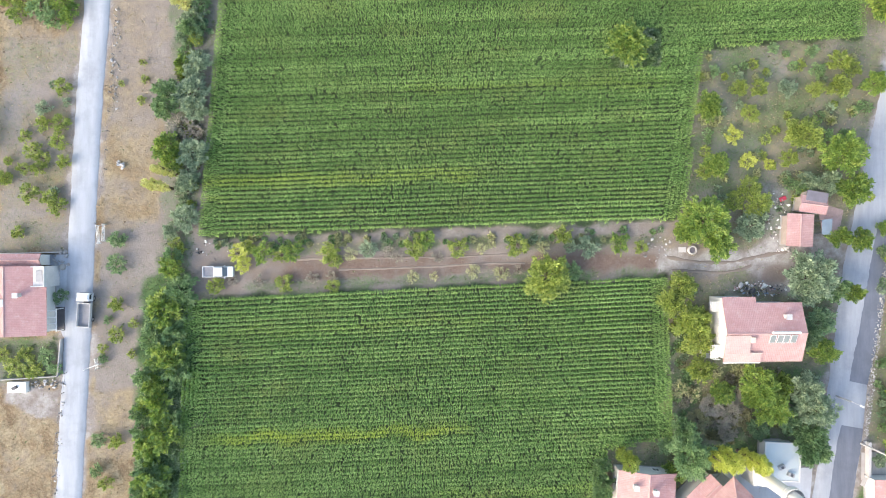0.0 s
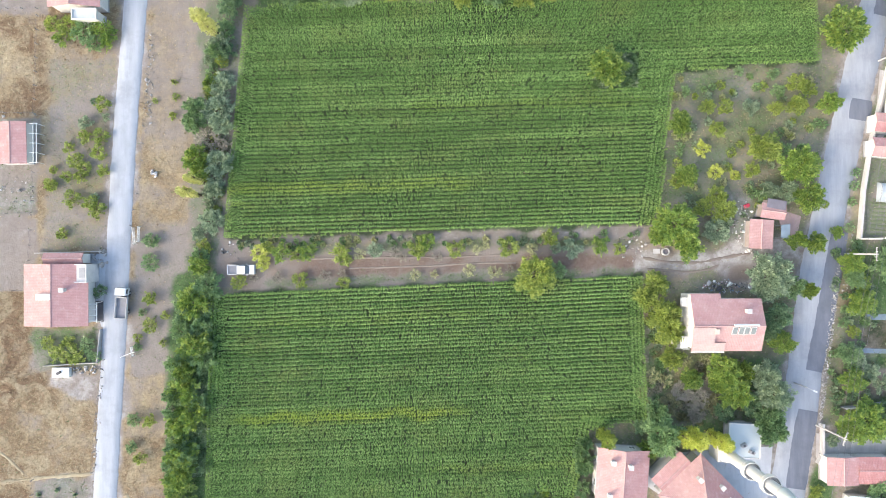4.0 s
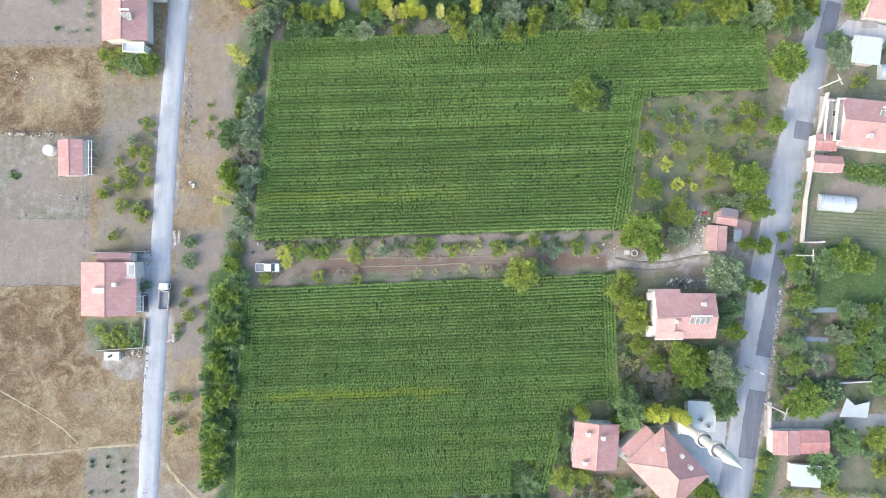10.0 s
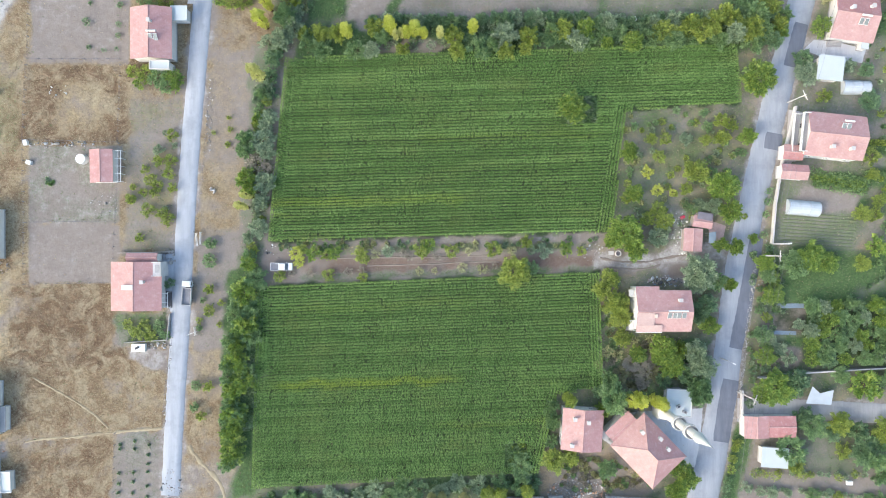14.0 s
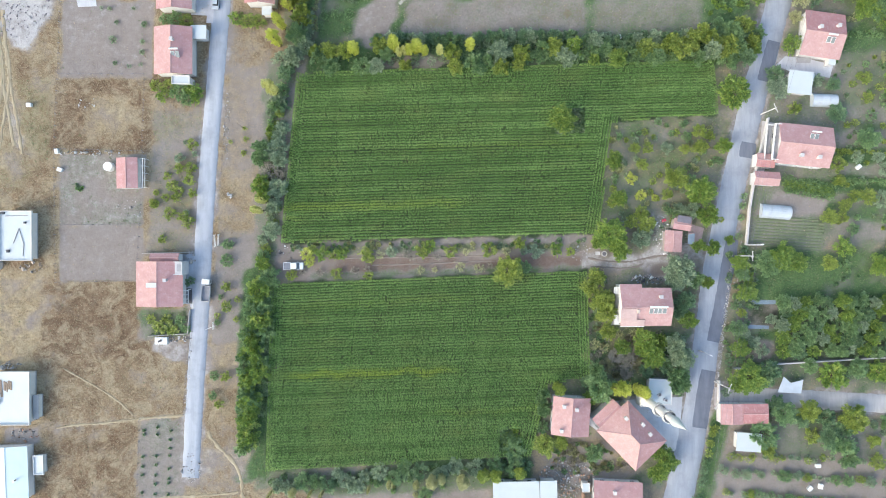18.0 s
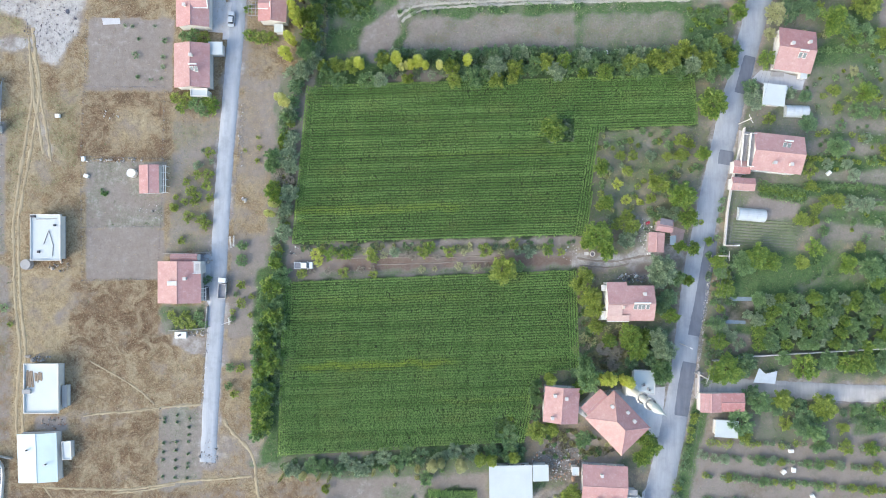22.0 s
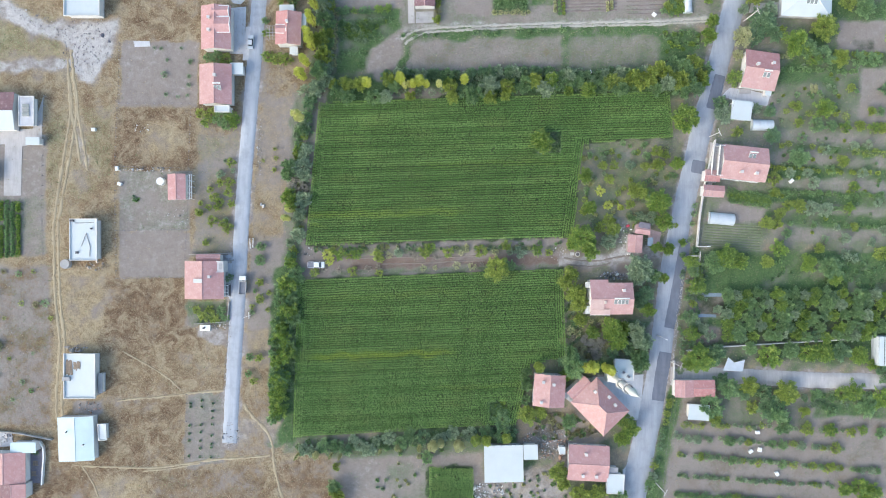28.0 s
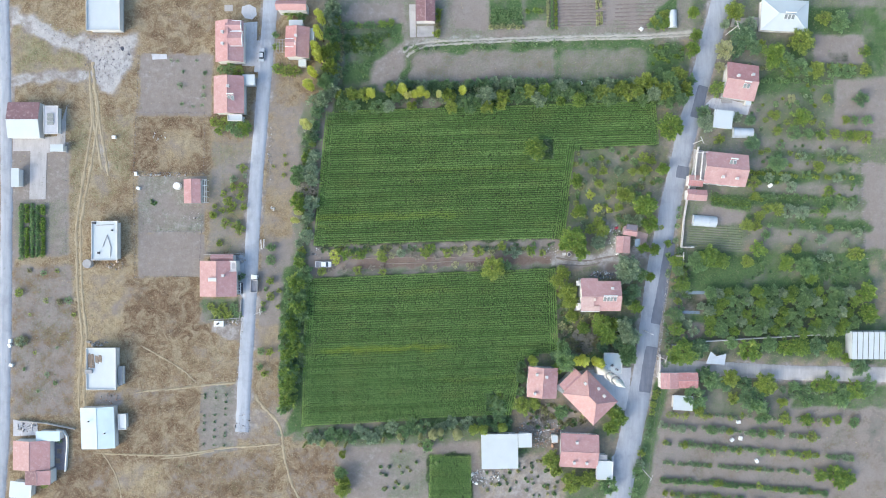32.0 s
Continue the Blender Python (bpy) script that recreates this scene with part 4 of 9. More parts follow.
corn_field("small square plot of green maize beside a white shed", [(-4.1, -66.0), (9.5, -66.4), (9.4, -83.8), (-4.5, -83.8)],
    [], math.radians(1), [], [], 13)

# ---- builders ----
def part(name, bm, material, parent, label=""):
    """Links a bmesh as one mesh object under a thing or a part."""
    me = bpy.data.meshes.new(name)
    bm.to_mesh(me)
    bm.free()
    me.materials.append(material)
    ob = new(name, me)
    ob.parent = parent
    if label:
        ob["label"] = label
    return ob


def box(x, y, z, sx, sy, sz, bm=None, rz=0.0, bevel=0.0, rx=0.0):
    """A box with its middle at x, y and its foot at z."""
    bm = bm or bmesh.new()
    m = Matrix.Translation((x, y, z + sz / 2)) @ Euler((rx, 0, rz)).to_matrix().to_4x4() @ Matrix.Diagonal((sx, sy, sz, 1))
    made = bmesh.ops.create_cube(bm, size=1.0, matrix=m)
    if bevel:
        edges = list({e for v in made["verts"] for e in v.link_edges})
        bmesh.ops.bevel(bm, geom=edges, offset=bevel, segments=2, affect="EDGES", profile=0.6)
    return bm


def rod(a, b, r0, r1=None, bm=None, sides=8):
    """A tapered round bar from a to b."""
    bm = bm or bmesh.new()
    a, b = Vector(a), Vector(b)
    way = b - a
    m = Matrix.Translation((a + b) / 2) @ way.to_track_quat("Z", "Y").to_matrix().to_4x4()
    bmesh.ops.create_cone(bm, cap_ends=True, segments=sides, radius1=r0, radius2=r0 if r1 is None else r1, depth=way.length, matrix=m)
    return bm


def slab(points, thick, bm=None):
    """A plate over a flat outline, thick downwards, with uv in metres: u level, v up the slope."""
    bm = bm or bmesh.new()
    uv = bm.loops.layers.uv.verify()
    pts = [Vector(p) for p in points]
    normal = Vector((0, 0, 0))
    for i in range(len(pts)):
        normal += (pts[i] - pts[0]).cross(pts[(i + 1) % len(pts)] - pts[0])
    normal.normalize()
    if normal.z < 0:
        pts.reverse()
        normal = -normal
    level = Vector((0, 0, 1)).cross(normal)
    level = level.normalized() if level.length > 1e-4 else Vector((1, 0, 0))
    up = normal.cross(level)
    top = [bm.verts.new(p) for p in pts]
    low = [bm.verts.new(p - normal * thick) for p in pts]
    faces = [bm.faces.new(top), bm.faces.new(low[::-1])]
    for i in range(len(pts)):
        j = (i + 1) % len(pts)
        faces.append(bm.faces.new((top[j], top[i], low[i], low[j])))
    for f in faces:
        for loop in f.loops:
            loop[uv].uv = (loop.vert.co.dot(level), loop.vert.co.dot(up))
    return bm


def tube(points, r, sides=5):
    """One bent bar through the points."""
    bm, rings = bmesh.new(), []
    pts = [Vector(p) for p in points]
    for i, p in enumerate(pts):
        way = (pts[min(i + 1, len(pts) - 1)] - pts[max(i - 1, 0)]).to_track_quat("Z", "Y")
        rings.append([bm.verts.new(p + way @ Vector((math.cos(6.283 * k / sides) * r, math.sin(6.283 * k / sides) * r, 0))) for k in range(sides)])
    for a, b in zip(rings, rings[1:]):
        for k in range(sides):
            bm.faces.new((a[k], a[(k + 1) % sides], b[(k + 1) % sides], b[k]))
    bm.faces.new(rings[0][::-1]), bm.faces.new(rings[-1])
    return bm


# ---- trees ----
def crown_mesh(name, radius, low, high, sprays, size, material, rng, shape="round", droop=0.3):
    """A crown of leafy boughs that fan out from the stem: fronds with gaps between them and a ragged outline."""
    boughs = {"round": 46, "column": 60, "bush": 26, "open": 30}[shape]
    a = np.arange(boughs) * 2.39996 + rng.normal(0, 0.35, boughs)
    rise = rng.uniform(-0.12, 1.0, boughs) if shape != "column" else rng.uniform(0.25, 0.7, boughs)
    long = rng.uniform(0.72, 1.12, boughs) * np.where(rng.random(boughs) < 0.2, 1.12, 1.0)
    if shape == "column":
        q = (np.arange(boughs) + 0.5) / boughs
        start = np.c_[np.zeros((boughs, 2)), low + (high - low) * 0.94 * q]
        reach = radius * 0.95 * np.sin(np.pi * np.clip(0.14 + 0.84 * q, 0, 0.97)) ** 0.65 * long
        tip = start + np.c_[np.cos(a) * reach, np.sin(a) * reach, reach * 0.9]
    else:
        start = np.c_[np.cos(a) * radius * 0.08, np.sin(a) * radius * 0.08, low + (high - low) * rng.uniform(0.15, 0.4, boughs)]
        flat = np.sqrt(np.clip(1 - np.clip(rise, 0, 1) ** 2, 0.03, 1))
        tip = np.c_[np.cos(a) * radius * flat * long, np.sin(a) * radius * flat * long, low + (high - low) * (0.3 + 0.62 * np.clip(rise, -0.1, 1) * long)]
    weight = np.linalg.norm(tip - start, axis=1)
    pick = rng.choice(boughs, sprays, p=weight / weight.sum())
    u0 = (tip - start)[pick]
    span_ = np.linalg.norm(u0, axis=1)[:, None]
    u0 = u0 / (span_ + 1e-6)
    s_ = np.sqrt(rng.uniform(0.1 if shape != "column" else 0.02, 1.0, sprays))[:, None]
    girth = radius * (0.15 if shape != "column" else 0.2) * (1.35 - 0.95 * s_ ** 3)
    side_ = rng.normal(0, 0.6, (sprays, 3)) * np.array([1, 1, 0.55])
    c = start[pick] + u0 * span_ * s_ + side_ * girth
    c[:, 2] -= (0.10 * span_ * s_ ** 2)[:, 0] * (droop > 0)
    u = u0 + side_ * 0.75 + rng.normal(0, 0.3, (sprays, 3)) - np.array([0, 0, droop])
    u /= np.linalg.norm(u, axis=1)[:, None] + 1e-6
    v = np.cross(u, np.array([0, 0, 1.0]) + rng.normal(0, 0.4, (sprays, 3)))
    v /= np.linalg.norm(v, axis=1)[:, None] + 1e-6
    w = np.cross(v, u)
    ln = (size * rng.uniform(0.6, 1.25, sprays))[:, None]
    wd = ln * rng.uniform(0.20, 0.32, sprays)[:, None]
    mid = c + u * ln * 0.45 + w * ln * 0.08
    verts = np.stack([c, mid + v * wd, c + u * ln - w * ln * 0.12, mid - v * wd], 1).reshape(-1, 3)
    faces = np.arange(sprays * 4).reshape(-1, 4)
    return mesh_np(name, verts, faces, material)


def trunk_mesh(name, height, thick, spread, rng, limbs=4):
    bm = bmesh.new()
    lean = Vector((rng.uniform(-0.1, 0.1), rng.uniform(-0.1, 0.1), 1)) * height
    rod((0, 0, -0.15), lean * 0.5, thick, thick * 0.7, bm, 6)
    rod(lean * 0.48, lean, thick * 0.7, thick * 0.25, bm, 6)
    for i in range(limbs):
        a = 6.28 * i / limbs + rng.uniform(-0.4, 0.4)
        start = lean * rng.uniform(0.4, 0.75)
        reach = spread * rng.uniform(0.55, 0.9)
        end = start + Vector((math.cos(a) * reach, math.sin(a) * reach, height * rng.uniform(0.15, 0.4)))
        mid = start.lerp(end, 0.55) + Vector((0, 0, height * 0.05))
        rod(start, mid, thick * 0.45, thick * 0.3, bm, 4)
        rod(mid, end, thick * 0.3, thick * 0.1, bm, 4)
    me = bpy.data.meshes.new(name)
    bm.to_mesh(me)
    bm.free()
    me.materials.append(BARK)
    return me


SPECIES = {   # crown radius, foot and top of the crown, sprays, spray length, shape, droop
    "tree": (3.0, 1.2, 6.0, 4200, 0.40, "round", 0.25),
    "open": (2.6, 1.0, 5.0, 2100, 0.38, "open", 0.2),
    "shrub": (1.3, 0.15, 1.9, 800, 0.27, "bush", 0.12),
    "sparse": (1.2, 0.1, 1.6, 360, 0.25, "bush", 0.1),
    "poplar": (1.5, 1.5, 13.0, 3600, 0.36, "column", -0.5),
    "hedge": (1.8, 0.25, 3.4, 1900, 0.34, "bush", 0.1),
}
NURSERY, TREE_RNG = {}, np.random.default_rng(21)
KIND_WORDS = {"tree": "broad leafy tree", "open": "loose fruit tree", "shrub": "round leafy shrub", "sparse": "half-bare shrub",
    "poplar": "tall narrow poplar", "hedge": "bushy hedge tree"}
TINT_WORDS = {"green": "mid-green", "walnut": "bright green", "yellow": "bright yellow", "lime": "yellow-green", "grey": "grey-green",
    "dark": "dark green", "pale": "pale green", "rust": "rusty green", "gold": "pale golden", "twig": "dry grey"}
PLANT_NAME = {"tree": "tree", "open": "fruit_tree", "shrub": "shrub", "sparse": "shrub", "poplar": "poplar_tree", "hedge": "hedge_tree"}


def plant(kind, tint, x, y, r, h, where="on dry ground", lean=(0, 0)):
    """A tree or shrub of crown radius r and height h; a grown pattern is taken in turn and turned by chance."""
    pool = NURSERY.setdefault((kind, tint), [])
    radius, low, high, sprays, size, shape, droop = SPECIES[kind]
    if len(pool) < 3:
        name = PLANT_NAME[kind]
        base = new(name)
        crown = new("crown", crown_mesh("crown", radius, low, high, sprays, size, LEAF[tint], TREE_RNG, shape, droop))
        trunk = new("trunk", trunk_mesh("trunk", high * (0.8 if shape == "column" else 0.55), 0.05 * high ** 0.8 + 0.02, radius * (0.25 if shape == "column" else 0.8), TREE_RNG))
        crown.parent = trunk.parent = base
        tagged(base, f"{TINT_WORDS[tint]} {KIND_WORDS[kind]} {where}", "tree" if kind not in ("shrub", "sparse") else "shrub", KIND_WORDS[kind] + "s")
        pool.append(base)
        ob = base
    else:
        ob = copy_thing(pool[int(TREE_RNG.integers(len(pool)))], Matrix())
        ob["label"] = f"{TINT_WORDS[tint]} {KIND_WORDS[kind]} {where}"
    s = r / (radius * (1.0 if kind == "poplar" else 1.12))
    ob.matrix_basis = Matrix.LocRotScale((x, y, 0), Euler((lean[0], lean[1], TREE_RNG.uniform(0, 6.28))), (s * TREE_RNG.uniform(0.93, 1.07), s * TREE_RNG.uniform(0.93, 1.07), h / high))
    return ob


def grove(kind, tint, rows, where="on dry ground"):
    for x, y, r, h in rows:
        plant(kind, tint, x, y, r, h, where)


# ---- houses ----
def window(parent, x, y, z, facing, w=1.1, h=1.2):
    """A window set on a wall's face; facing: the angle of the wall's outward normal."""
    turn = Matrix.Translation((x, y, z)) @ Euler((0, 0, facing)).to_matrix().to_4x4()
    bm = bmesh.new()
    for sx, sz, px, pz in ((w, 0.09, 0, h / 2), (w, 0.09, 0, -h / 2), (0.09, h, w / 2, 0), (0.09, h, -w / 2, 0), (0.06, h, 0, 0)):
        box(0.03, px, pz - sz / 2, 0.12, sx, sz, bm)
    bm.transform(turn)
    frame_ = part("window", bm, WHITE_PAINT, parent)
    pane = box(0.0, 0, -h / 2, 0.06, w - 0.08, h - 0.08)
    pane.transform(turn)
    part("pane", pane, DARK_GLASS, frame_)
    sill = box(0.1, 0, -h / 2 - 0.1, 0.3, w + 0.2, 0.06)
    sill.transform(turn)
    part("window_sill", sill, PALE_CONCRETE, frame_)


def roof_gable(thing, w, d, z, rise, over, mat_a, mat_b, axis="x", ridge_mat=None):
    """Two slopes with a ridge along the axis, eaves at z, fascias and a ridge cap."""
    hw, hd = w / 2 + over, d / 2 + over
    top = z + rise
    if axis == "x":
        a = [(-hw, -hd, z), (hw, -hd, z), (hw, 0, top), (-hw, 0, top)]
        b = [(hw, hd, z), (-hw, hd, z), (-hw, 0, top), (hw, 0, top)]
        cap = ((-hw, 0, top), (hw, 0, top))
        gables = [[(s * (w / 2), -d / 2, z - 0.1), (s * (w / 2), d / 2, z - 0.1), (s * (w / 2), 0, top - 0.2)] for s in (-1, 1)]
    else:
        a = [(-hw, hd, z), (-hw, -hd, z), (0, -hd, top), (0, hd, top)]
        b = [(hw, -hd, z), (hw, hd, z), (0, hd, top), (0, -hd, top)]
        cap = ((0, -hd, top), (0, hd, top))
        gables = [[(-w / 2, s * (d / 2), z - 0.1), (w / 2, s * (d / 2), z - 0.1), (0, s * (d / 2), top - 0.2)] for s in (-1, 1)]
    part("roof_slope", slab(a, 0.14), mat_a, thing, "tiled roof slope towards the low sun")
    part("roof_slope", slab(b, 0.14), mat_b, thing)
    part("ridge_cap", rod(*cap, 0.13, 0.13), ridge_mat or RIDGE, thing)
    for g in gables:
        bm = bmesh.new()
        inward = Vector((-0.16 * np.sign(g[0][0]) if axis == "x" else 0, -0.16 * np.sign(g[0][1]) if axis == "y" else 0, 0))
        outer, inner = [bm.verts.new(p) for p in g], [bm.verts.new(Vector(p) + inward) for p in g]
        bm.faces.new(outer), bm.faces.new(inner[::-1])
        for i in range(3):
            bm.faces.new((outer[i], inner[i], inner[(i + 1) % 3], outer[(i + 1) % 3]))
        bmesh.ops.recalc_face_normals(bm, faces=bm.faces)
        part("gable", bm, WHITE_WALL, thing)


def roof_hip(thing, w, d, z, rise, over, mat_a, mat_b, ridge=None, ridge_mat=None):
    """Four slopes; ridge: the length of the ridge along x (0: a pyramid)."""
    hw, hd = w / 2 + over, d / 2 + over
    r = max(0.0, w - d) / 2 if ridge is None else ridge / 2
    top = z + rise
    A, B, C, D = (-hw, -hd, z), (hw, -hd, z), (hw, hd, z), (-hw, hd, z)
    P, Q = (-r, 0, top), (r, 0, top)
    south, north = ([A, B, Q, P], [C, D, P, Q]) if r > 0.05 else ([A, B, P], [C, D, P])
    for pts, m in ((south, mat_a), (north, mat_b), ([B, C, Q], mat_b), ([D, A, P], mat_a)):
        part("roof_slope", slab(pts, 0.14), m, thing)
    for a, b in ((A, P), (D, P), (B, Q), (C, Q)) + (((P, Q),) if r > 0.05 else ()):
        part("ridge_cap", rod(a, b, 0.12, 0.12), ridge_mat or RIDGE, thing)


def chimney(thing, x, y, z, h=1.2, w=0.6):
    c = part("chimney", box(x, y, z, w, w, h, bevel=0.03), WHITE_WALL, thing, "white plastered chimney")
    bm = box(x, y, z + h, w + 0.2, w + 0.2, 0.08)
    for sx in (-1, 1):
        for sy in (-1, 1):
            box(x + sx * w * 0.35, y + sy * w * 0.35, z + h + 0.08, 0.1, 0.1, 0.2, bm)
    box(x, y, z + h + 0.28, w + 0.25, w + 0.25, 0.07, bm)
    part("chimney_cap", bm, PALE_CONCRETE, c)


def solar_heater(thing, x, y, z, panels=2, turn=0.0, tilt=0.6, tank_r=0.22):
    """Roof water heater: dark collectors facing south, white tank at the back."""
    m = Matrix.Translation((x, y, z)) @ Euler((0, 0, turn)).to_matrix().to_4x4()
    top = None
    for i in range(panels):
        px = (i - (panels - 1) / 2) * 1.15
        bm = box(px, 0, 0.35, 0.95, 1.5, 0.08, rx=tilt)
        bm.transform(m)
        frame_ = part("solar_panel", bm, WHITE_PAINT, thing, "dark glass solar collector")
        bm = box(px, -0.02, 0.40, 0.8, 1.35, 0.06, rx=tilt)
        bm.transform(m)
        part("collector_glass", bm, SOLAR, frame_)
    bm = rod((-panels * 0.55, 1.1, 1.35), (panels * 0.55, 1.1, 1.35), tank_r, tank_r, None, 14)
    bm.transform(m)
    tank = part("water_tank", bm, WHITE_PAINT, thing, "white solar water tank")
    for sx in (-1, 1):
        for sy, top in ((1.1, 1.1), (-0.8, 0.3)):
            bm = rod((sx * panels * 0.45, sy, 0), (sx * panels * 0.45, sy, top), 0.04, None, None, 5)
            bm.transform(m)
            part("stand_leg", bm, STEEL, tank)


HOUSE_NAMES = []


def house(name, label, x, y, w, d, z, turn=0.0, roof="gable", axis="x", rise=1.6, over=0.5, tones=("faded", "pink"), wall=None,
          chimneys=(), solar=(), windows=True, category="house", parapet=0.5, roof_mat=None, group="village houses"):
    """A house whose roof eaves span w by d at height z. chimneys, solar: places on the roof, in parts of w and d."""
    thing = tagged(new(name), label, category, group)
    thing.matrix_basis = pose(x, y, 0, 0, 0, turn)
    over = min(over, w * 0.12, d * 0.12)
    bw, bd = w - 2 * over, d - 2 * over
    wall = wall or WHITE_WALL
    t = 0.25
    for px, py, sx, sy in ((0, -bd / 2 + t / 2, bw, t), (0, bd / 2 - t / 2, bw, t), (-bw / 2 + t / 2, 0, t, bd - 2 * t), (bw / 2 - t / 2, 0, t, bd - 2 * t)):
        part("wall", box(px, py, -0.2, sx, sy, z + 0.15), wall, thing)
    part("plinth", box(0, 0, -0.2, bw + 0.12, bd + 0.12, 0.55), GREY_CONCRETE, thing)
    # default tones put the paler tile on the sunward slope, painting its light in
    ma, mb = ROOF[tones[0]] if tones[0] in ROOF else roof_mat, ROOF[tones[1]] if tones[1] in ROOF else roof_mat

    def at(fx, fy):
        px, py = fx * bw, fy * bd
        if roof == "flat":
            return px, py, z + 0.05
        up = (1 - abs(py) / (d / 2)) if axis == "x" or roof == "hip" else (1 - abs(px) / (w / 2))
        return px, py, z + rise * up - 0.15

    if roof == "gable":
        roof_gable(thing, bw, bd, z, rise, over, ma, mb, axis, roof_mat)
    elif roof == "hip":
        roof_hip(thing, bw, bd, z, rise, over, ma, mb, ridge_mat=roof_mat)
    else:
        part("roof_deck", box(0, 0, z - 0.05, w, d, 0.22, bevel=0.02), roof_mat or WHITE_METAL, thing)
        if parapet:
            for px, py, sx, sy in ((0, -d / 2 + 0.1, w, 0.2), (0, d / 2 - 0.1, w, 0.2), (-w / 2 + 0.1, 0, 0.2, d - 0.4), (w / 2 - 0.1, 0, 0.2, d - 0.4)):
                part("parapet", box(px, py, z + 0.17, sx, sy, parapet), wall, thing)
    for fx, fy in chimneys:
        px, py, pz = at(fx, fy)
        chimney(thing, px, py, pz - 0.2)
    for fx, fy, panels in solar:
        px, py, pz = at(fx, fy)
        solar_heater(thing, px, py, pz, panels, 0, 0.5 if fy <= 0 else 0.3)
    if windows:
        for storey in range(max(1, int(z / 2.9))):
            zz = 1.6 + storey * 3.0
            for i in range(max(1, int(bw / 3.2))):
                px = (i + 0.5) / max(1, int(bw / 3.2)) * bw - bw / 2
                window(thing, px, -bd / 2, zz, -math.pi / 2)
                window(thing, px, bd / 2, zz, math.pi / 2)
            for i in range(max(1, int(bd / 3.6))):
                py = (i + 0.5) / max(1, int(bd / 3.6)) * bd - bd / 2
                window(thing, -bw / 2, py, zz, math.pi)
                window(thing, bw / 2, py, zz, 0)
    HOUSE_NAMES.append(thing.name)
    return thing


def add_dormer(thing, x, y, w, d, z, rise):
    """A cross gable with white verge boards, set into a roof."""
    body = part("dormer", box(x, y, z - 1.6, w - 0.4, d - 0.4, 1.5), WHITE_WALL, thing, "tiled dormer with white edge boards")
    hw, hd = w / 2, d / 2
    for s_ in (-1, 1):
        part("dormer_roof", slab([(x - hw, y + s_ * hd, z), (x + hw, y + s_ * hd, z), (x + hw, y, z + rise), (x - hw, y, z + rise)], 0.12), ROOF["pink"], body)
        part("verge_board", box(x, y + s_ * hd, z - 0.05, w, 0.2, 0.14), WHITE_PAINT, body)
        bm = slab([(x + hw - 0.1, y + s_ * hd, z + 0.05), (x + hw + 0.12, y + s_ * hd, z + 0.05), (x + hw + 0.12, y, z + rise + 0.05), (x + hw - 0.1, y, z + rise + 0.05)], 0.1)
        part("verge_board", bm, WHITE_PAINT, body)

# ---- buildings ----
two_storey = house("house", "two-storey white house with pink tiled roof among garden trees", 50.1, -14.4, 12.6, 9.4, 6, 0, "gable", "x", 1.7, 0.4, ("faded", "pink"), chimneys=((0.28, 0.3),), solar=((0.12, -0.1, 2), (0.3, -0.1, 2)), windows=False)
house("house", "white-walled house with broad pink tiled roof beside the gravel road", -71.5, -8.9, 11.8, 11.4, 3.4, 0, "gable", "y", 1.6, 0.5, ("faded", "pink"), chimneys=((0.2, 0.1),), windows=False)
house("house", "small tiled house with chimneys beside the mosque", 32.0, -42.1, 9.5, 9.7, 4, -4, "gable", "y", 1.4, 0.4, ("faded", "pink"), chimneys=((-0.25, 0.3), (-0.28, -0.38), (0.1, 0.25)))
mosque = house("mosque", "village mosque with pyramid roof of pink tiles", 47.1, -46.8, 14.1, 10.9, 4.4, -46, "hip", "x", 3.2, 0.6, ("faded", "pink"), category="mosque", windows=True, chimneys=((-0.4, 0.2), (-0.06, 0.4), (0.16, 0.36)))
house("house", "long pink tiled house with white balcony by the road", 90.2, 25.8, 13.6, 10.2, 4.6, -6, "gable", "x", 1.8, 0.4, ("faded", "pink"), chimneys=((-0.1, -0.3), (0.25, -0.3)), solar=((0.12, 0.22, 2),))
house("shed", "small tiled garage on the road wall", 81.7, 17.7, 6.3, 3.5, 3, -4, "gable", "x", 0.7, 0.3, ("faded", "pink"), windows=False, category="shed")
house("house", "pink tiled house with roof heater among orchard trees", 95.9, 54.1, 10.2, 11.5, 2.7, -8, "gable", "x", 1.8, 0.4, ("faded", "red"), chimneys=((-0.2, 0.1), (0.3, 0.2)), solar=((0.15, -0.15, 2),), windows=False)
house("house", "white hip-roofed house among trees by the road", 110.1, 75.3, 15.1, 10.1, 2.6, -3, "hip", "x", 1.6, 0.4, ("", ""), roof_mat=WHITE_METAL, solar=((0.05, -0.1, 3),), windows=False)
house("shed", "low white flat-roofed shed", 90.2, 42.0, 6.1, 5.8, 2.8, -6, "flat", roof_mat=WHITE_METAL, parapet=0, windows=False, category="shed")
house("shed", "pink sheet-roofed half of a long shed beside the lane", 72.9, -41.8, 5.8, 5.2, 3, 0, "gable", "y", 0.4, 0.2, ("pink", "pink"), windows=False, category="shed")
house("shed", "red sheet-roofed half of a long shed beside the lane", 78.9, -41.7, 6.3, 5.0, 2.9, 0, "gable", "x", 0.4, 0.2, ("red", "red"), windows=False, category="shed")
house("shed", "white flat shed under an orchard tree", 77.3, -49.0, 6.3, 4.7, 2.6, -4, "flat", roof_mat=WHITE_METAL, parapet=0, windows=False, category="shed")
house("house", "pink tiled house behind the white shed", 43.9, -64.2, 12.3, 10.8, 2.9, -3, "gable", "x", 1.5, 0.4, ("pink", "pink"), chimneys=((-0.1, 0.3), (-0.15, -0.35), (0.2, -0.35)))
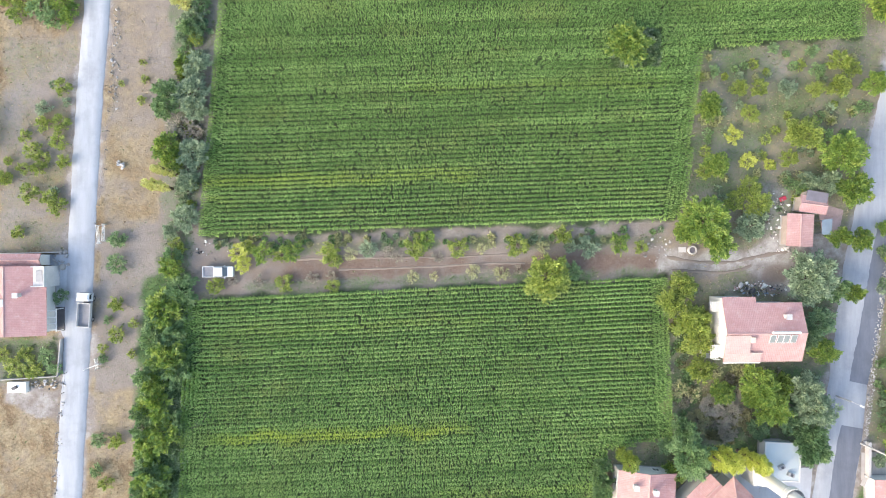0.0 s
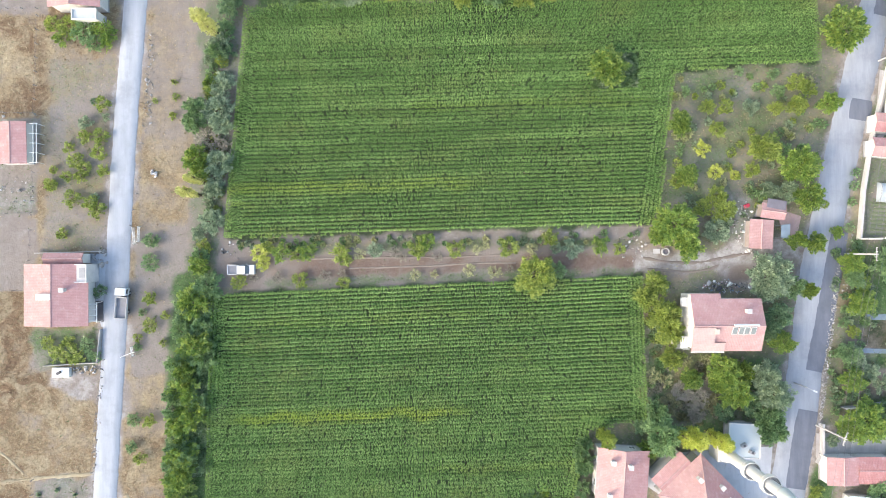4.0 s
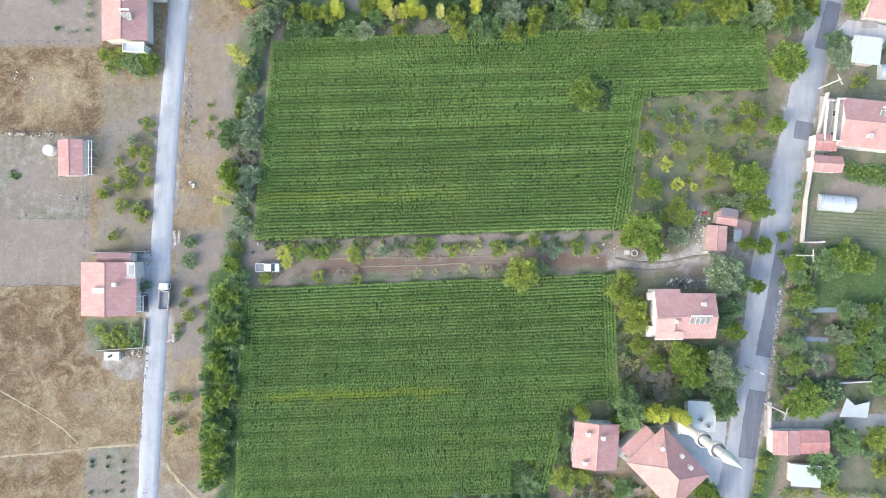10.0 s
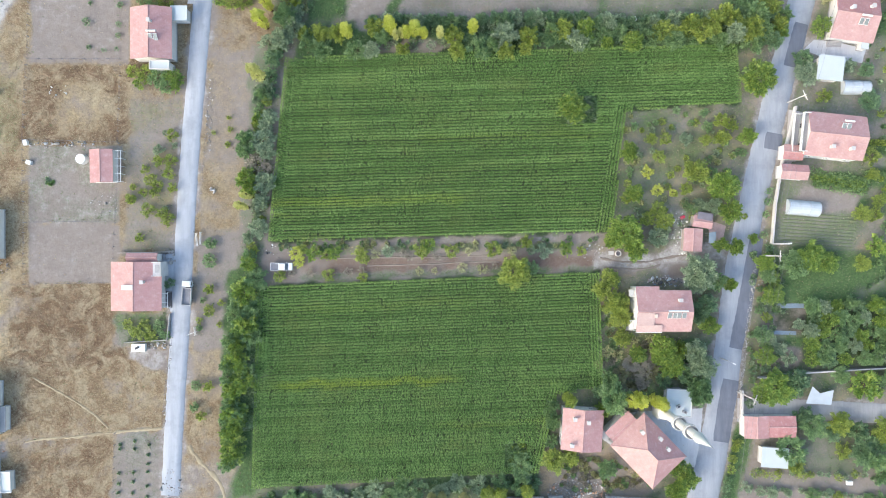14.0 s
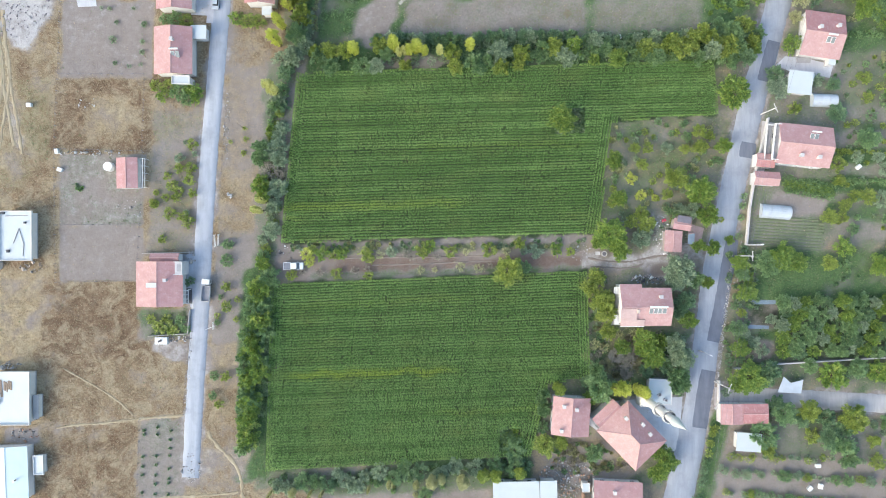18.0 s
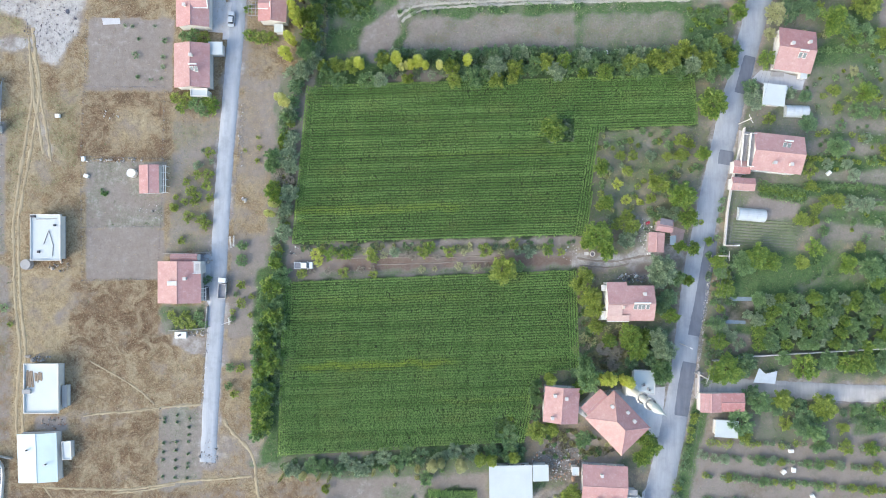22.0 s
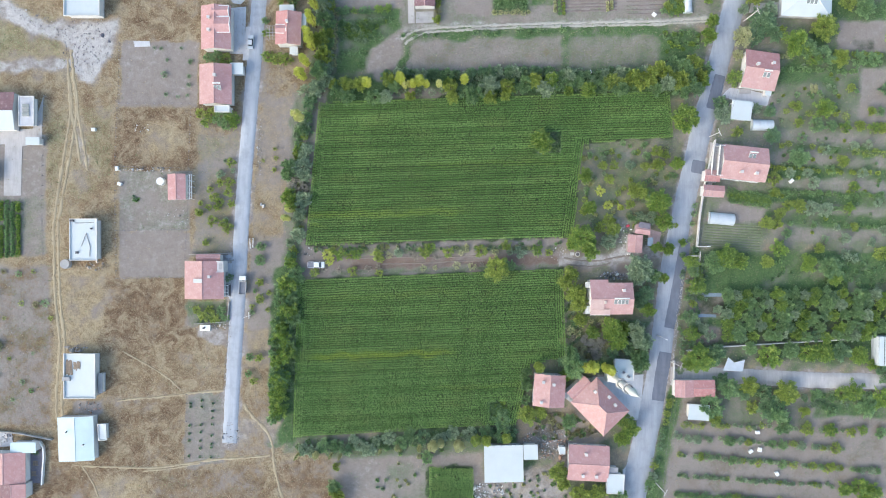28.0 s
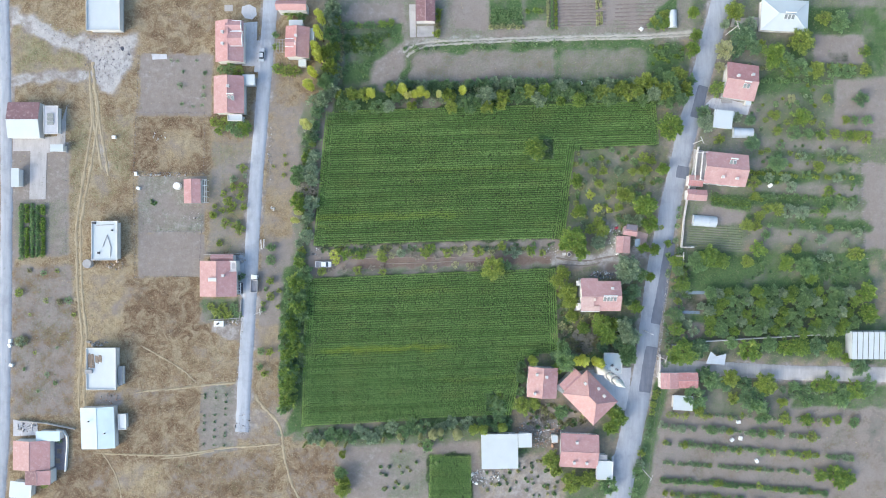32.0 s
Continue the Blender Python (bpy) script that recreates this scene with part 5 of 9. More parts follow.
house("house", "small pink tiled house on a fenced plot", -80.1, 19.2, 5.4, 7.8, 2.6, 1, "gable", "y", 0.6, 0.2, ("pink", "pink"), category="house", windows=False)
house("house", "unfinished white flat-roofed house with parapet", -108.0, 3.3, 8.3, 12.6, 2.7, 0, "flat", roof_mat=WHITE_METAL, parapet=0.4, windows=False)
house("house", "white flat-roofed house with stacked timber on top", -109.0, -37.7, 9.5, 13.5, 2.9, 0, "flat", roof_mat=WHITE_METAL, parapet=0.5, windows=False)
house("house", "pale blue sheet-roofed house on the waste ground", -110.5, -56.8, 10.8, 13.3, 2.7, 2, "gable", "y", 0.5, 0.2, ("", ""), roof_mat=BLUE_METAL, windows=False)
house("house", "faded pink tiled house in a walled yard", -131.5, -65.4, 11.9, 9.4, 3, 0, "gable", "y", 1.2, 0.3, ("faded", "pink"), windows=False)
house("house", "house with dark brown and white roof halves", -134.1, 42.0, 10.3, 11.5, 2.7, 0, "gable", "x", 1.0, 0.2, ("", "brown"), roof_mat=WHITE_METAL, windows=False)
house("house", "large white flat-roofed house on a gravel yard", -108.2, 76.8, 10.8, 12.6, 3, 0, "flat", roof_mat=WHITE_METAL, parapet=0.5, windows=False)
house("house", "pink tiled house with white balconies by the gravel road", -67.7, 66.8, 9.0, 13.1, 3.8, 0, "gable", "y", 1.6, 0.4, ("pink", "pink"), chimneys=((-0.2, 0.2), (-0.2, -0.1)), windows=False)
add_dormer(bpy.data.objects[HOUSE_NAMES[-1]], 2.2, 0.4, 4.6, 4.6, 5.1, 0.8)
add_dormer(bpy.data.objects[HOUSE_NAMES[-1]], 1.6, 4.6, 5.0, 3.2, 4.9, 0.7)
house("house", "pink tiled house with white annex by the gravel road", -67.9, 49.8, 9.7, 12.0, 3.8, 0, "gable", "y", 1.5, 0.4, ("faded", "pink"), chimneys=((0.05, 0.2),), solar=((0.12, -0.12, 2),), windows=False)
house("house", "pink tiled house beside tall poplars", -46.0, 66.5, 7.7, 9.9, 4, -2, "gable", "y", 1.4, 0.4, ("red", "pink"), chimneys=((0.0, 0.15),), windows=False)
add_dormer(bpy.data.objects[HOUSE_NAMES[-1]], -2.0, -0.6, 3.2, 2.6, 5.0, 0.5)
house("shed", "brown sheet-roofed shed in the vegetable gardens", -5.2, 77.1, 6.2, 7.2, 3, 0, "gable", "y", 0.5, 0.2, ("brown", "brown"), windows=False, category="shed")
house("shed", "small tiled lean-to behind the road wall", 81.4, 22.3, 4.6, 3.5, 3, -5, "gable", "x", 0.4, 0.2, ("red", "faded"), windows=False, category="shed")

# ---- trees and shrubs ----
def mixed(kinds, tints, rows, where):
    """Plants of several kinds and tints, taken in turn."""
    for i, (x, y, r, h) in enumerate(rows):
        plant(kinds[i % len(kinds)], tints[(i * 7 + i // 3) % len(tints)], x, y, r, h, where)


def row_of(kinds, tints, start, end, step, r, h, where, gap=0.1):
    """A hedge row: plants set along a line with gaps and uneven sizes."""
    (ax, ay), (bx, by) = start, end
    count = int(math.hypot(bx - ax, by - ay) / step)
    for i in range(count + 1):
        if TREE_RNG.random() < gap:
            continue
        u, k = (i + TREE_RNG.uniform(-0.25, 0.25)) / max(1, count), TREE_RNG.uniform(0.65, 1.3)
        plant(kinds[int(TREE_RNG.integers(len(kinds)))], tints[int(TREE_RNG.integers(len(tints)))], ax + (bx - ax) * u, ay + (by - ay) * u + TREE_RNG.normal(0, 0.25), r * k, h * (0.6 + 0.4 * k), where)


def low_row(tints, start, end, step, r, h, label, gap=0.1):
    """Small plants along a line, too many and too low to count: one object of stuff."""
    (ax, ay), (bx, by) = start, end
    count, chunks = int(math.hypot(bx - ax, by - ay) / step), []
    for i in range(count + 1):
        if TREE_RNG.random() < gap:
            continue
        u, k = (i + TREE_RNG.uniform(-0.25, 0.25)) / max(1, count), TREE_RNG.uniform(0.65, 1.3)
        n = 130
        d = TREE_RNG.normal(size=(n, 3))
        d /= np.linalg.norm(d, axis=1)[:, None]
        c = d * np.array([r, r, h * 0.5]) * k * TREE_RNG.uniform(0.35, 1.0, n)[:, None] + np.array([ax + (bx - ax) * u, ay + (by - ay) * u + TREE_RNG.normal(0, 0.25), h * 0.5 * k])
        out = d + TREE_RNG.normal(0, 0.5, (n, 3))
        v = np.cross(out, TREE_RNG.normal(size=(n, 3)))
        v *= (0.13 / (np.linalg.norm(v, axis=1) + 1e-6))[:, None]
        out *= 0.24
        chunks.append(np.stack([c, c + out * 0.5 + v, c + out, c + out * 0.5 - v], 1).reshape(-1, 3))
    verts = np.concatenate(chunks)
    verts[:, 2] = np.maximum(verts[:, 2], -0.02)
    ob = new("low_plants", mesh_np("low_plants", verts, np.arange(len(verts)).reshape(-1, 4), LEAF[tints[0]]))
    return tagged(ob, f"{TINT_WORDS[tints[0]]} low plants {label}", "plants", kind="stuff")


# in and beside the maize
grove("tree", "lime", [(16.6, -5.4, 3.9, 7.0)], "standing in the maize")
grove("tree", "walnut", [(29.7, 32.6, 4.2, 6.5)], "standing in the maize")
grove("open", "green", [(20.7, -4.6, 1.8, 3.0), (18.1, -51.5, 2.8, 3.0)], "beside the maize")
# the strip with the cart track
W = "beside the cart track"
grove("shrub", "lime", [(-33.2, -0.3, 1.4, 2.0), (-27.8, -1.7, 1.5, 1.8), (-19.7, -1.2, 2.0, 2.2), (-18.9, -2.5, 1.4, 1.8), (-5.3, -0.9, 2.1, 2.4), (1.9, -0.6, 1.8, 2.0), (11.7, -0.2, 2.0, 2.2), (19.5, 1.2, 1.7, 2.4), (32.5, -0.7, 1.2, 1.6), (-38.9, -6.7, 1.5, 2.0), (-27.3, -6.4, 1.7, 2.0), (-19.2, -6.9, 1.3, 1.8)], W)
grove("shrub", "yellow", [(-35.1, -1.3, 1.7, 2.0), (-34.2, -3.2, 1.5, 1.8), (67.3, 26.3, 0.9, 1.5)], W)
grove("shrub", "walnut", [(-31.0, -1.3, 2.2, 2.4), (-26.1, -1.1, 2.0, 2.2), (-3.7, 0.8, 1.8, 2.2), (28.8, 0.0, 1.9, 2.2)], W)
grove("shrub", "grey", [(-13.2, -0.8, 1.6, 1.8), (23.5, -0.6, 2.0, 2.0), (20.5, -0.5, 1.3, 1.8)], W)
grove("sparse", "pale", [(5.8, -0.8, 1.0, 1.4), (7.4, -0.0, 0.9, 1.4), (16.1, -0.6, 1.4, 1.6), (-5.8, -5.4, 1.2, 1.4), (-2.2, -5.3, 0.9, 1.2), (4.4, -4.6, 1.3, 1.3), (9.0, -5.1, 1.5, 1.6), (-16.3, -1.6, 1.3, 1.0)], W)
grove("sparse", "twig", [(-9.6, -1.1, 1.3, 1.4), (-36.2, -5.8, 1.1, 1.3), (-31.6, -6.0, 1.4, 1.4), (-22.7, -5.6, 1.2, 1.3), (-19.4, -5.2, 1.1, 1.2), (12.0, -4.4, 0.9, 1.2), (-8.2, -2.1, 1.1, 0.9), (-1.6, -2.2, 1.1, 0.8)], W)
# young orchard west of the gravel road
W = "in the young orchard"
grove("shrub", "lime", [(-67.5, 20.7, 1.6, 2.0), (-64.7, 20.6, 1.7, 2.0), (-65.1, 17.6, 1.6, 2.0), (-70.7, 18.6, 1.2, 1.7), (-69.4, 16.2, 1.6, 2.0), (-67.8, 14.8, 1.6, 2.0), (-68.6, 13.1, 1.4, 1.8), (-71.2, 13.2, 1.2, 1.7), (-64.2, 14.1, 1.3, 2.0), (-74.0, 11.4, 1.3, 1.8), (-70.1, 9.0, 1.8, 2.0), (-66.6, 8.2, 1.6, 2.0), (-65.4, 6.9, 1.8, 2.2), (-64.3, 26.7, 1.6, 2.2), (-73.7, 14.4, 0.9, 1.4), (-72.1, 2.3, 1.3, 1.5), (-74.3, 11.7, 1.3, 1.6)], W)
grove("shrub", "grey", [(-67.5, 23.3, 1.5, 2.0), (-63.8, 24.3, 0.9, 1.2), (-65.9, 9.2, 1.1, 1.5)], W)
grove("shrub", "lime", [(-55.4, -9.8, 1.6, 2.0), (-52.8, -13.0, 0.9, 1.3), (-55.6, -14.8, 1.6, 2.0), (-58.0, -17.2, 1.0, 1.4), (-53.2, -18.1, 0.8, 1.2), (-55.6, -32.7, 1.5, 1.9), (-57.6, -39.8, 1.3, 1.8), (-51.0, 30.9, 0.7, 1.0), (-50.7, 28.1, 0.8, 1.0), (-54.6, 27.4, 0.6, 0.9), (-51.2, 24.6, 0.9, 1.1)], "beside the gravel road")
grove("shrub", "green", [(-55.4, -3.0, 1.9, 2.0), (-55.3, 1.0, 1.7, 2.0), (-57.1, -12.4, 0.9, 1.3), (-58.7, -32.5, 1.4, 1.9), (-59.0, -37.7, 1.3, 1.8), (-57.9, -18.9, 0.9, 1.4)], "beside the gravel road")
# the long hedge between the strip and the maize
W = "in the long field hedge"
grove("hedge", "walnut", [(-47.0, -10.5, 3.7, 5.0), (-46.0, -3.7, 2.2, 3.5), (-46.6, -18.6, 3.3, 5.0), (-48.7, -26.6, 3.1, 5.0), (-47.2, -30.9, 3.2, 5.0), (-48.7, -22.8, 2.4, 4.5), (-49.5, -33.2, 2.8, 4.5), (-46.5, 16.5, 2.6, 4.5), (-43.9, 30.2, 1.6, 3.5), (-45.8, 14.0, 2.1, 4.0), (-49.5, -41.4, 2.6, 4.5), (-49.2, -38.2, 3.1, 4.5), (-49.6, -43.4, 3.2, 4.5), (-49.9, -48.2, 3.1, 4.5)], W)
grove("hedge", "green", [(-49.1, -15.6, 2.4, 4.5), (-50.3, -22.0, 2.4, 4.5), (-50.7, -27.9, 2.2, 4.5), (-50.6, -30.7, 2.2, 4.5), (-49.9, -36.9, 2.8, 4.5), (-46.5, 25.4, 2.4, 4.5), (-46.8, 22.9, 2.1, 4.2), (-48.3, -38.6, 2.4, 4.5), (-42.9, 36.5, 1.7, 3.5), (-48.7, -11.6, 2.2, 4.0), (-50.6, -40.9, 2.3, 4.0), (-51.0, -50.6, 2.3, 4.0)], W)
grove("hedge", "grey", [(-41.6, 30.1, 2.6, 3.5), (-42.4, 25.2, 3.0, 4.0), (-42.0, 15.4, 2.8, 4.0), (-41.6, 22.5, 2.2, 3.5), (-43.2, 11.0, 2.1, 3.0), (-43.7, 4.7, 2.6, 3.2), (-42.0, 37.9, 1.9, 3.5), (-46.2, 2.4, 1.7, 2.5)], W)
grove("hedge", "green", [(-44.2, -7.9, 2.8, 4.0), (-45.9, -14.4, 2.8, 4.0), (-45.5, -21.0, 2.6, 4.0), (-46.0, -29.4, 2.4, 4.0), (-44.4, -19.2, 1.9, 3.0), (-46.1, -1.8, 1.7, 3.0)], W)
grove("sparse", "twig", [(-44.2, 19.8, 2.6, 2.5), (-41.0, 17.9, 1.7, 2.5), (-42.0, 19.4, 1.5, 2.0)], W)
grove("poplar", "gold", [(-45.4, 12.0, 0.8, 10.0), (-46.3, 9.6, 0.9, 11.0), (-42.6, 39.7, 1.4, 13.0)], "in the field hedge")
grove("shrub", "lime", [(-46.5, -19.3, 1.1, 2.0), (-45.5, 0.5, 1.3, 1.8), (-44.6, -0.5, 1.1, 1.6), (-41.9, 34.9, 1.3, 2.0)], W)
# garden round the cottage
W = "in the overgrown garden"
grove("tree", "walnut", [(42.2, 3.6, 4.4, 7.0), (44.3, 0.1, 3.3, 6.0), (43.0, 22.3, 2.6, 5.5), (39.6, 1.6, 2.4, 5.0), (44.6, 12.9, 2.4, 4.5), (65.0, 14.2, 3.9, 7.0), (66.4, 8.5, 2.9, 7.0), (68.0, 0.2, 2.2, 5.0), (64.8, 0.7, 2.0, 5.0), (71.0, 26.2, 2.2, 5.0)], W)
grove("open", "lime", [(48.7, 25.6, 1.6, 3.5), (52.0, 25.6, 1.7, 3.5), (65.0, 29.7, 2.2, 5.0), (64.7, 25.7, 2.4, 5.0), (61.5, 25.4, 1.4, 3.0), (59.3, 17.9, 3.0, 5.0), (57.9, 18.6, 2.0, 4.5), (57.0, 13.9, 1.8, 3.5), (51.7, 6.2, 2.4, 4.0), (50.8, 21.5, 1.7, 2.5), (43.0, 11.9, 1.7, 3.5), (47.8, 6.8, 1.9, 3.0), (50.5, 9.2, 2.2, 3.5), (68.1, 28.9, 1.5, 3.0)], W)
grove("shrub", "yellow", [(48.1, 18.0, 1.6, 2.2), (50.5, 13.6, 1.6, 2.0), (54.1, 13.1, 1.0, 1.5), (61.8, 31.9, 0.0, 1.0)], W)
grove("hedge", "grey", [(57.0, 25.7, 1.6, 2.5), (60.1, 10.1, 1.8, 4.0), (63.0, 9.8, 2.2, 5.0), (50.4, 2.5, 2.6, 3.5), (52.0, 4.1, 1.7, 3.0)], W)
grove("shrub", "green", [(62.3, 28.6, 1.5, 2.2), (57.5, 9.8, 1.3, 2.0), (59.4, 9.3, 1.3, 2.0), (45.0, 28.8, 1.2, 1.6), (69.9, 26.2, 1.1, 2.0), (63.2, 17.7, 1.5, 2.2), (55.1, 32.6, 1.1, 1.2), (61.7, 32.1, 1.3, 1.2)], W)
# garden south and east of the two-storey house
W = "close to the two-storey house"
grove("tree", "lime", [(39.0, -7.3, 2.4, 5.0), (36.9, -10.0, 2.2, 5.0), (40.2, -13.2, 3.3, 6.0), (41.5, -16.4, 2.6, 5.0), (42.1, -21.0, 2.4, 4.5)], W)
grove("tree", "grey", [(59.5, -5.5, 4.2, 8.0), (58.2, -24.1, 3.3, 8.0), (60.0, -27.4, 3.3, 8.0), (58.0, -8.4, 2.8, 7.0)], W)
grove("tree", "walnut", [(51.2, -23.3, 3.3, 6.5), (53.0, -27.0, 3.3, 6.5)], W)
grove("tree", "green", [(39.3, -34.9, 4.0, 8.0), (59.3, -34.0, 3.1, 7.0), (59.2, -32.3, 3.1, 7.0), (38.6, -30.7, 2.2, 6.0), (63.4, -7.8, 2.4, 6.0)], W)
grove("tree", "dark", [(56.3, -29.1, 2.6, 5.0), (61.0, -13.4, 3.0, 5.0), (59.7, -16.0, 2.1, 4.0), (51.6, -31.2, 2.1, 3.0), (36.4, -33.9, 1.7, 2.5)], W)
grove("tree", "walnut", [(66.6, -8.4, 1.8, 6.0), (62.3, -18.1, 2.4, 4.5), (45.4, -25.0, 2.3, 4.0), (50.4, -25.7, 2.0, 4.5), (55.4, -23.4, 1.9, 5.0), (37.7, -37.6, 2.2, 5.0)], W)
grove("hedge", "twig", [(44.1, -27.5, 2.4, 1.5), (47.7, -29.0, 2.3, 1.6), (46.8, -32.2, 1.9, 1.4)], W)
grove("hedge", "rust", [(42.1, -29.7, 2.0, 1.6), (49.6, -29.8, 1.9, 1.8), (36.6, -27.5, 1.3, 1.4)], W)
grove("sparse", "pale", [(38.8, -24.6, 1.6, 2.2), (41.3, -25.3, 1.5, 1.8), (48.9, -21.6, 1.3, 1.8), (45.2, -21.9, 1.1, 1.5)], W)
grove("poplar", "yellow", [(44.6, -34.6, 1.5, 10.5), (50.4, -35.9, 1.2, 8.0), (42.9, -34.8, 1.3, 10.0), (48.9, -35.2, 1.4, 10.0)], "beside the mosque wall")
grove("poplar", "lime", [(28.8, -34.9, 1.4, 9.0)], "beside the mosque wall")
grove("hedge", "green", [(25.4, -37.3, 1.7, 4.0), (25.4, -41.2, 1.9, 4.0), (24.8, -39.2, 1.5, 4.0), (25.7, -40.3, 1.8, 4.0), (25.2, -45.6, 1.6, 3.0)], "beside the maize")
# hedge and poplars north of the maize
W = "in a field tree row"
grove("poplar", "yellow", [(-37.9, 73.0, 1.3, 14.0), (-38.5, 68.2, 1.3, 14.0), (-39.2, 63.4, 1.3, 14.0), (-39.0, 61.1, 1.2, 12.0), (-40.8, 56.4, 1.2, 11.0), (-41.9, 52.3, 1.4, 11.0), (-22.5, 50.0, 1.3, 9.0), (-12.4, 51.1, 1.4, 10.0), (-8.7, 49.8, 1.0, 8.0), (-6.8, 50.5, 1.4, 9.0), (-4.7, 49.8, 0.9, 7.0), (6.6, 50.9, 1.2, 9.0), ], W)
grove("poplar", "gold", [(-0.9, 49.8, 0.9, 8.0), (-10.0, 49.8, 0.7, 7.0), (-11.2, 49.4, 0.7, 7.0)], W)
mixed(("tree", "hedge"), ("grey", "green", "lime", "green"), [(-36.1, 74.2, 3.0, 7.0), (-35.2, 69.0, 3.0, 7.0), (-36.6, 63.4, 2.8, 7.0), (-35.6, 58.5, 3.0, 7.0), (-37.0, 53.9, 2.8, 6.5), (-35.4, 51.4, 2.6, 6.0), (-38.0, 48.8, 2.6, 6.0), (-32.0, 48.9, 2.3, 5.0), (-24.9, 50.1, 2.5, 5.0), (-16.2, 51.9, 2.5, 5.0), (-14.5, 49.6, 2.1, 4.0), (-34.7, 77.4, 3.0, 7.0)], W)
mixed(("hedge", "tree", "hedge"), ("lime", "grey", "green", "lime"), [(-32.5, 50.1, 2.1, 5.0), (-29.0, 50.3, 2.3, 5.0), (-28.5, 46.7, 2.6, 4.5), (-20.6, 46.3, 2.6, 4.5), (-17.1, 46.4, 2.3, 4.0), (-9.7, 46.7, 1.9, 4.0), (2.4, 49.7, 2.6, 5.0), (3.1, 46.3, 2.3, 4.5), (8.1, 47.1, 3.0, 5.0), (11.0, 47.6, 2.3, 5.0), (14.5, 49.6, 3.0, 6.0), (14.6, 46.2, 2.3, 5.0), (19.8, 49.2, 2.6, 6.0), (19.0, 46.7, 1.8, 4.0), (25.1, 51.1, 2.3, 5.0)], W)
mixed(("tree", "hedge", "open"), ("lime", "green", "grey", "lime", "walnut"), [(27.7, 51.5, 2.6, 5.0), (31.2, 48.7, 2.8, 5.0), (33.3, 51.4, 2.6, 5.5), (38.3, 53.2, 2.3, 5.0), (38.4, 48.1, 1.9, 4.0), (41.2, 50.7, 2.1, 4.0), (44.4, 48.3, 2.6, 5.0), (47.1, 49.8, 2.1, 4.5), (51.4, 50.6, 3.0, 5.0), (53.8, 48.9, 2.5, 4.5), (57.4, 51.8, 3.3, 6.0), (60.2, 50.9, 3.0, 6.0), (63.0, 52.7, 2.8, 6.0), (66.1, 54.4, 3.0, 6.0), (67.9, 50.0, 3.1, 6.0), (71.3, 51.2, 3.5, 6.5)], W)
mixed(("tree", "hedge"), ("green", "dark", "lime", "green"), [(73.1, 54.8, 3.0, 6.0), (72.5, 47.9, 2.6, 5.0), (75.8, 56.5, 2.6, 6.0), (78.6, 52.8, 2.1, 5.0), (76.9, 48.4, 2.5, 5.0), (64.6, 48.8, 2.3, 5.0), (70.1, 56.9, 2.1, 4.0), (74.0, 51.3, 2.6, 6.0)], W)
grove("tree", "walnut", [(73.4, 39.4, 4.4, 7.0), (80.3, 64.4, 2.6, 6.0), (81.5, 69.0, 2.3, 5.0), (80.9, 76.3, 2.1, 5.0)], "beside the grey asphalt road")
mixed(("shrub", "hedge"), ("grey", "dark", "green"), [(-41.3, 48.3, 2.3, 3.0), (-40.1, 44.8, 2.5, 3.0), (-41.0, 40.4, 2.3, 3.0), (-41.4, 36.9, 2.1, 3.0), (-39.3, 46.6, 1.8, 2.5), (-2.1, 53.7, 1.8, 2.5), (-9.2, 53.7, 1.8, 2.5), (15.6, 53.3, 1.8, 2.5), (21.7, 53.6, 1.8, 2.5), (29.7, 54.0, 1.8, 2.5), (49.2, 51.8, 1.6, 2.5)], W)
# behind the southern edge of the maize
W = "south of the maize"
mixed(("hedge", "shrub", "open"), ("grey", "dark", "green", "grey"), [(-42.1, -60.6, 2.1, 2.5), (-39.1, -61.3, 2.3, 2.5), (-35.8, -59.4, 2.5, 3.0), (-32.3, -59.4, 2.3, 3.0), (-29.5, -60.5, 2.3, 3.0), (-25.3, -59.1, 2.1, 2.6), (-22.6, -60.5, 2.5, 3.0), (-16.4, -57.0, 2.5, 3.0), (-12.9, -58.6, 2.5, 3.0), (-9.7, -56.3, 2.5, 3.0), (-5.8, -57.0, 2.3, 3.0), (-0.8, -57.3, 2.3, 3.0), (3.0, -55.2, 2.3, 3.0), (8.3, -55.9, 2.5, 3.0), (13.3, -55.2, 2.3, 3.0), (18.0, -55.9, 2.6, 3.4), (21.1, -55.1, 2.1, 3.0), (-27.0, -57.4, 1.8, 2.4), (-20.0, -58.1, 1.8, 2.4)], W)
grove("poplar", "pale", [(-43.6, -61.6, 0.5, 8.0), (-33.4, -61.3, 0.4, 8.0), (-30.6, -61.6, 0.5, 8.0), (-18.8, -60.4, 0.5, 7.0), (-13.6, -59.2, 0.7, 7.0), (-6.9, -59.4, 0.7, 7.0), (-2.9, -58.7, 1.4, 7.0), (-0.5, -57.8, 1.0, 7.0), (4.9, -58.7, 1.6, 7.0), (-38.1, -61.5, 0.9, 6.0)], W)
grove("poplar", "lime", [(10.0, -57.2, 1.6, 6.0), (13.2, -57.3, 1.4, 6.0), (19.3, -56.6, 1.4, 6.0)], W)
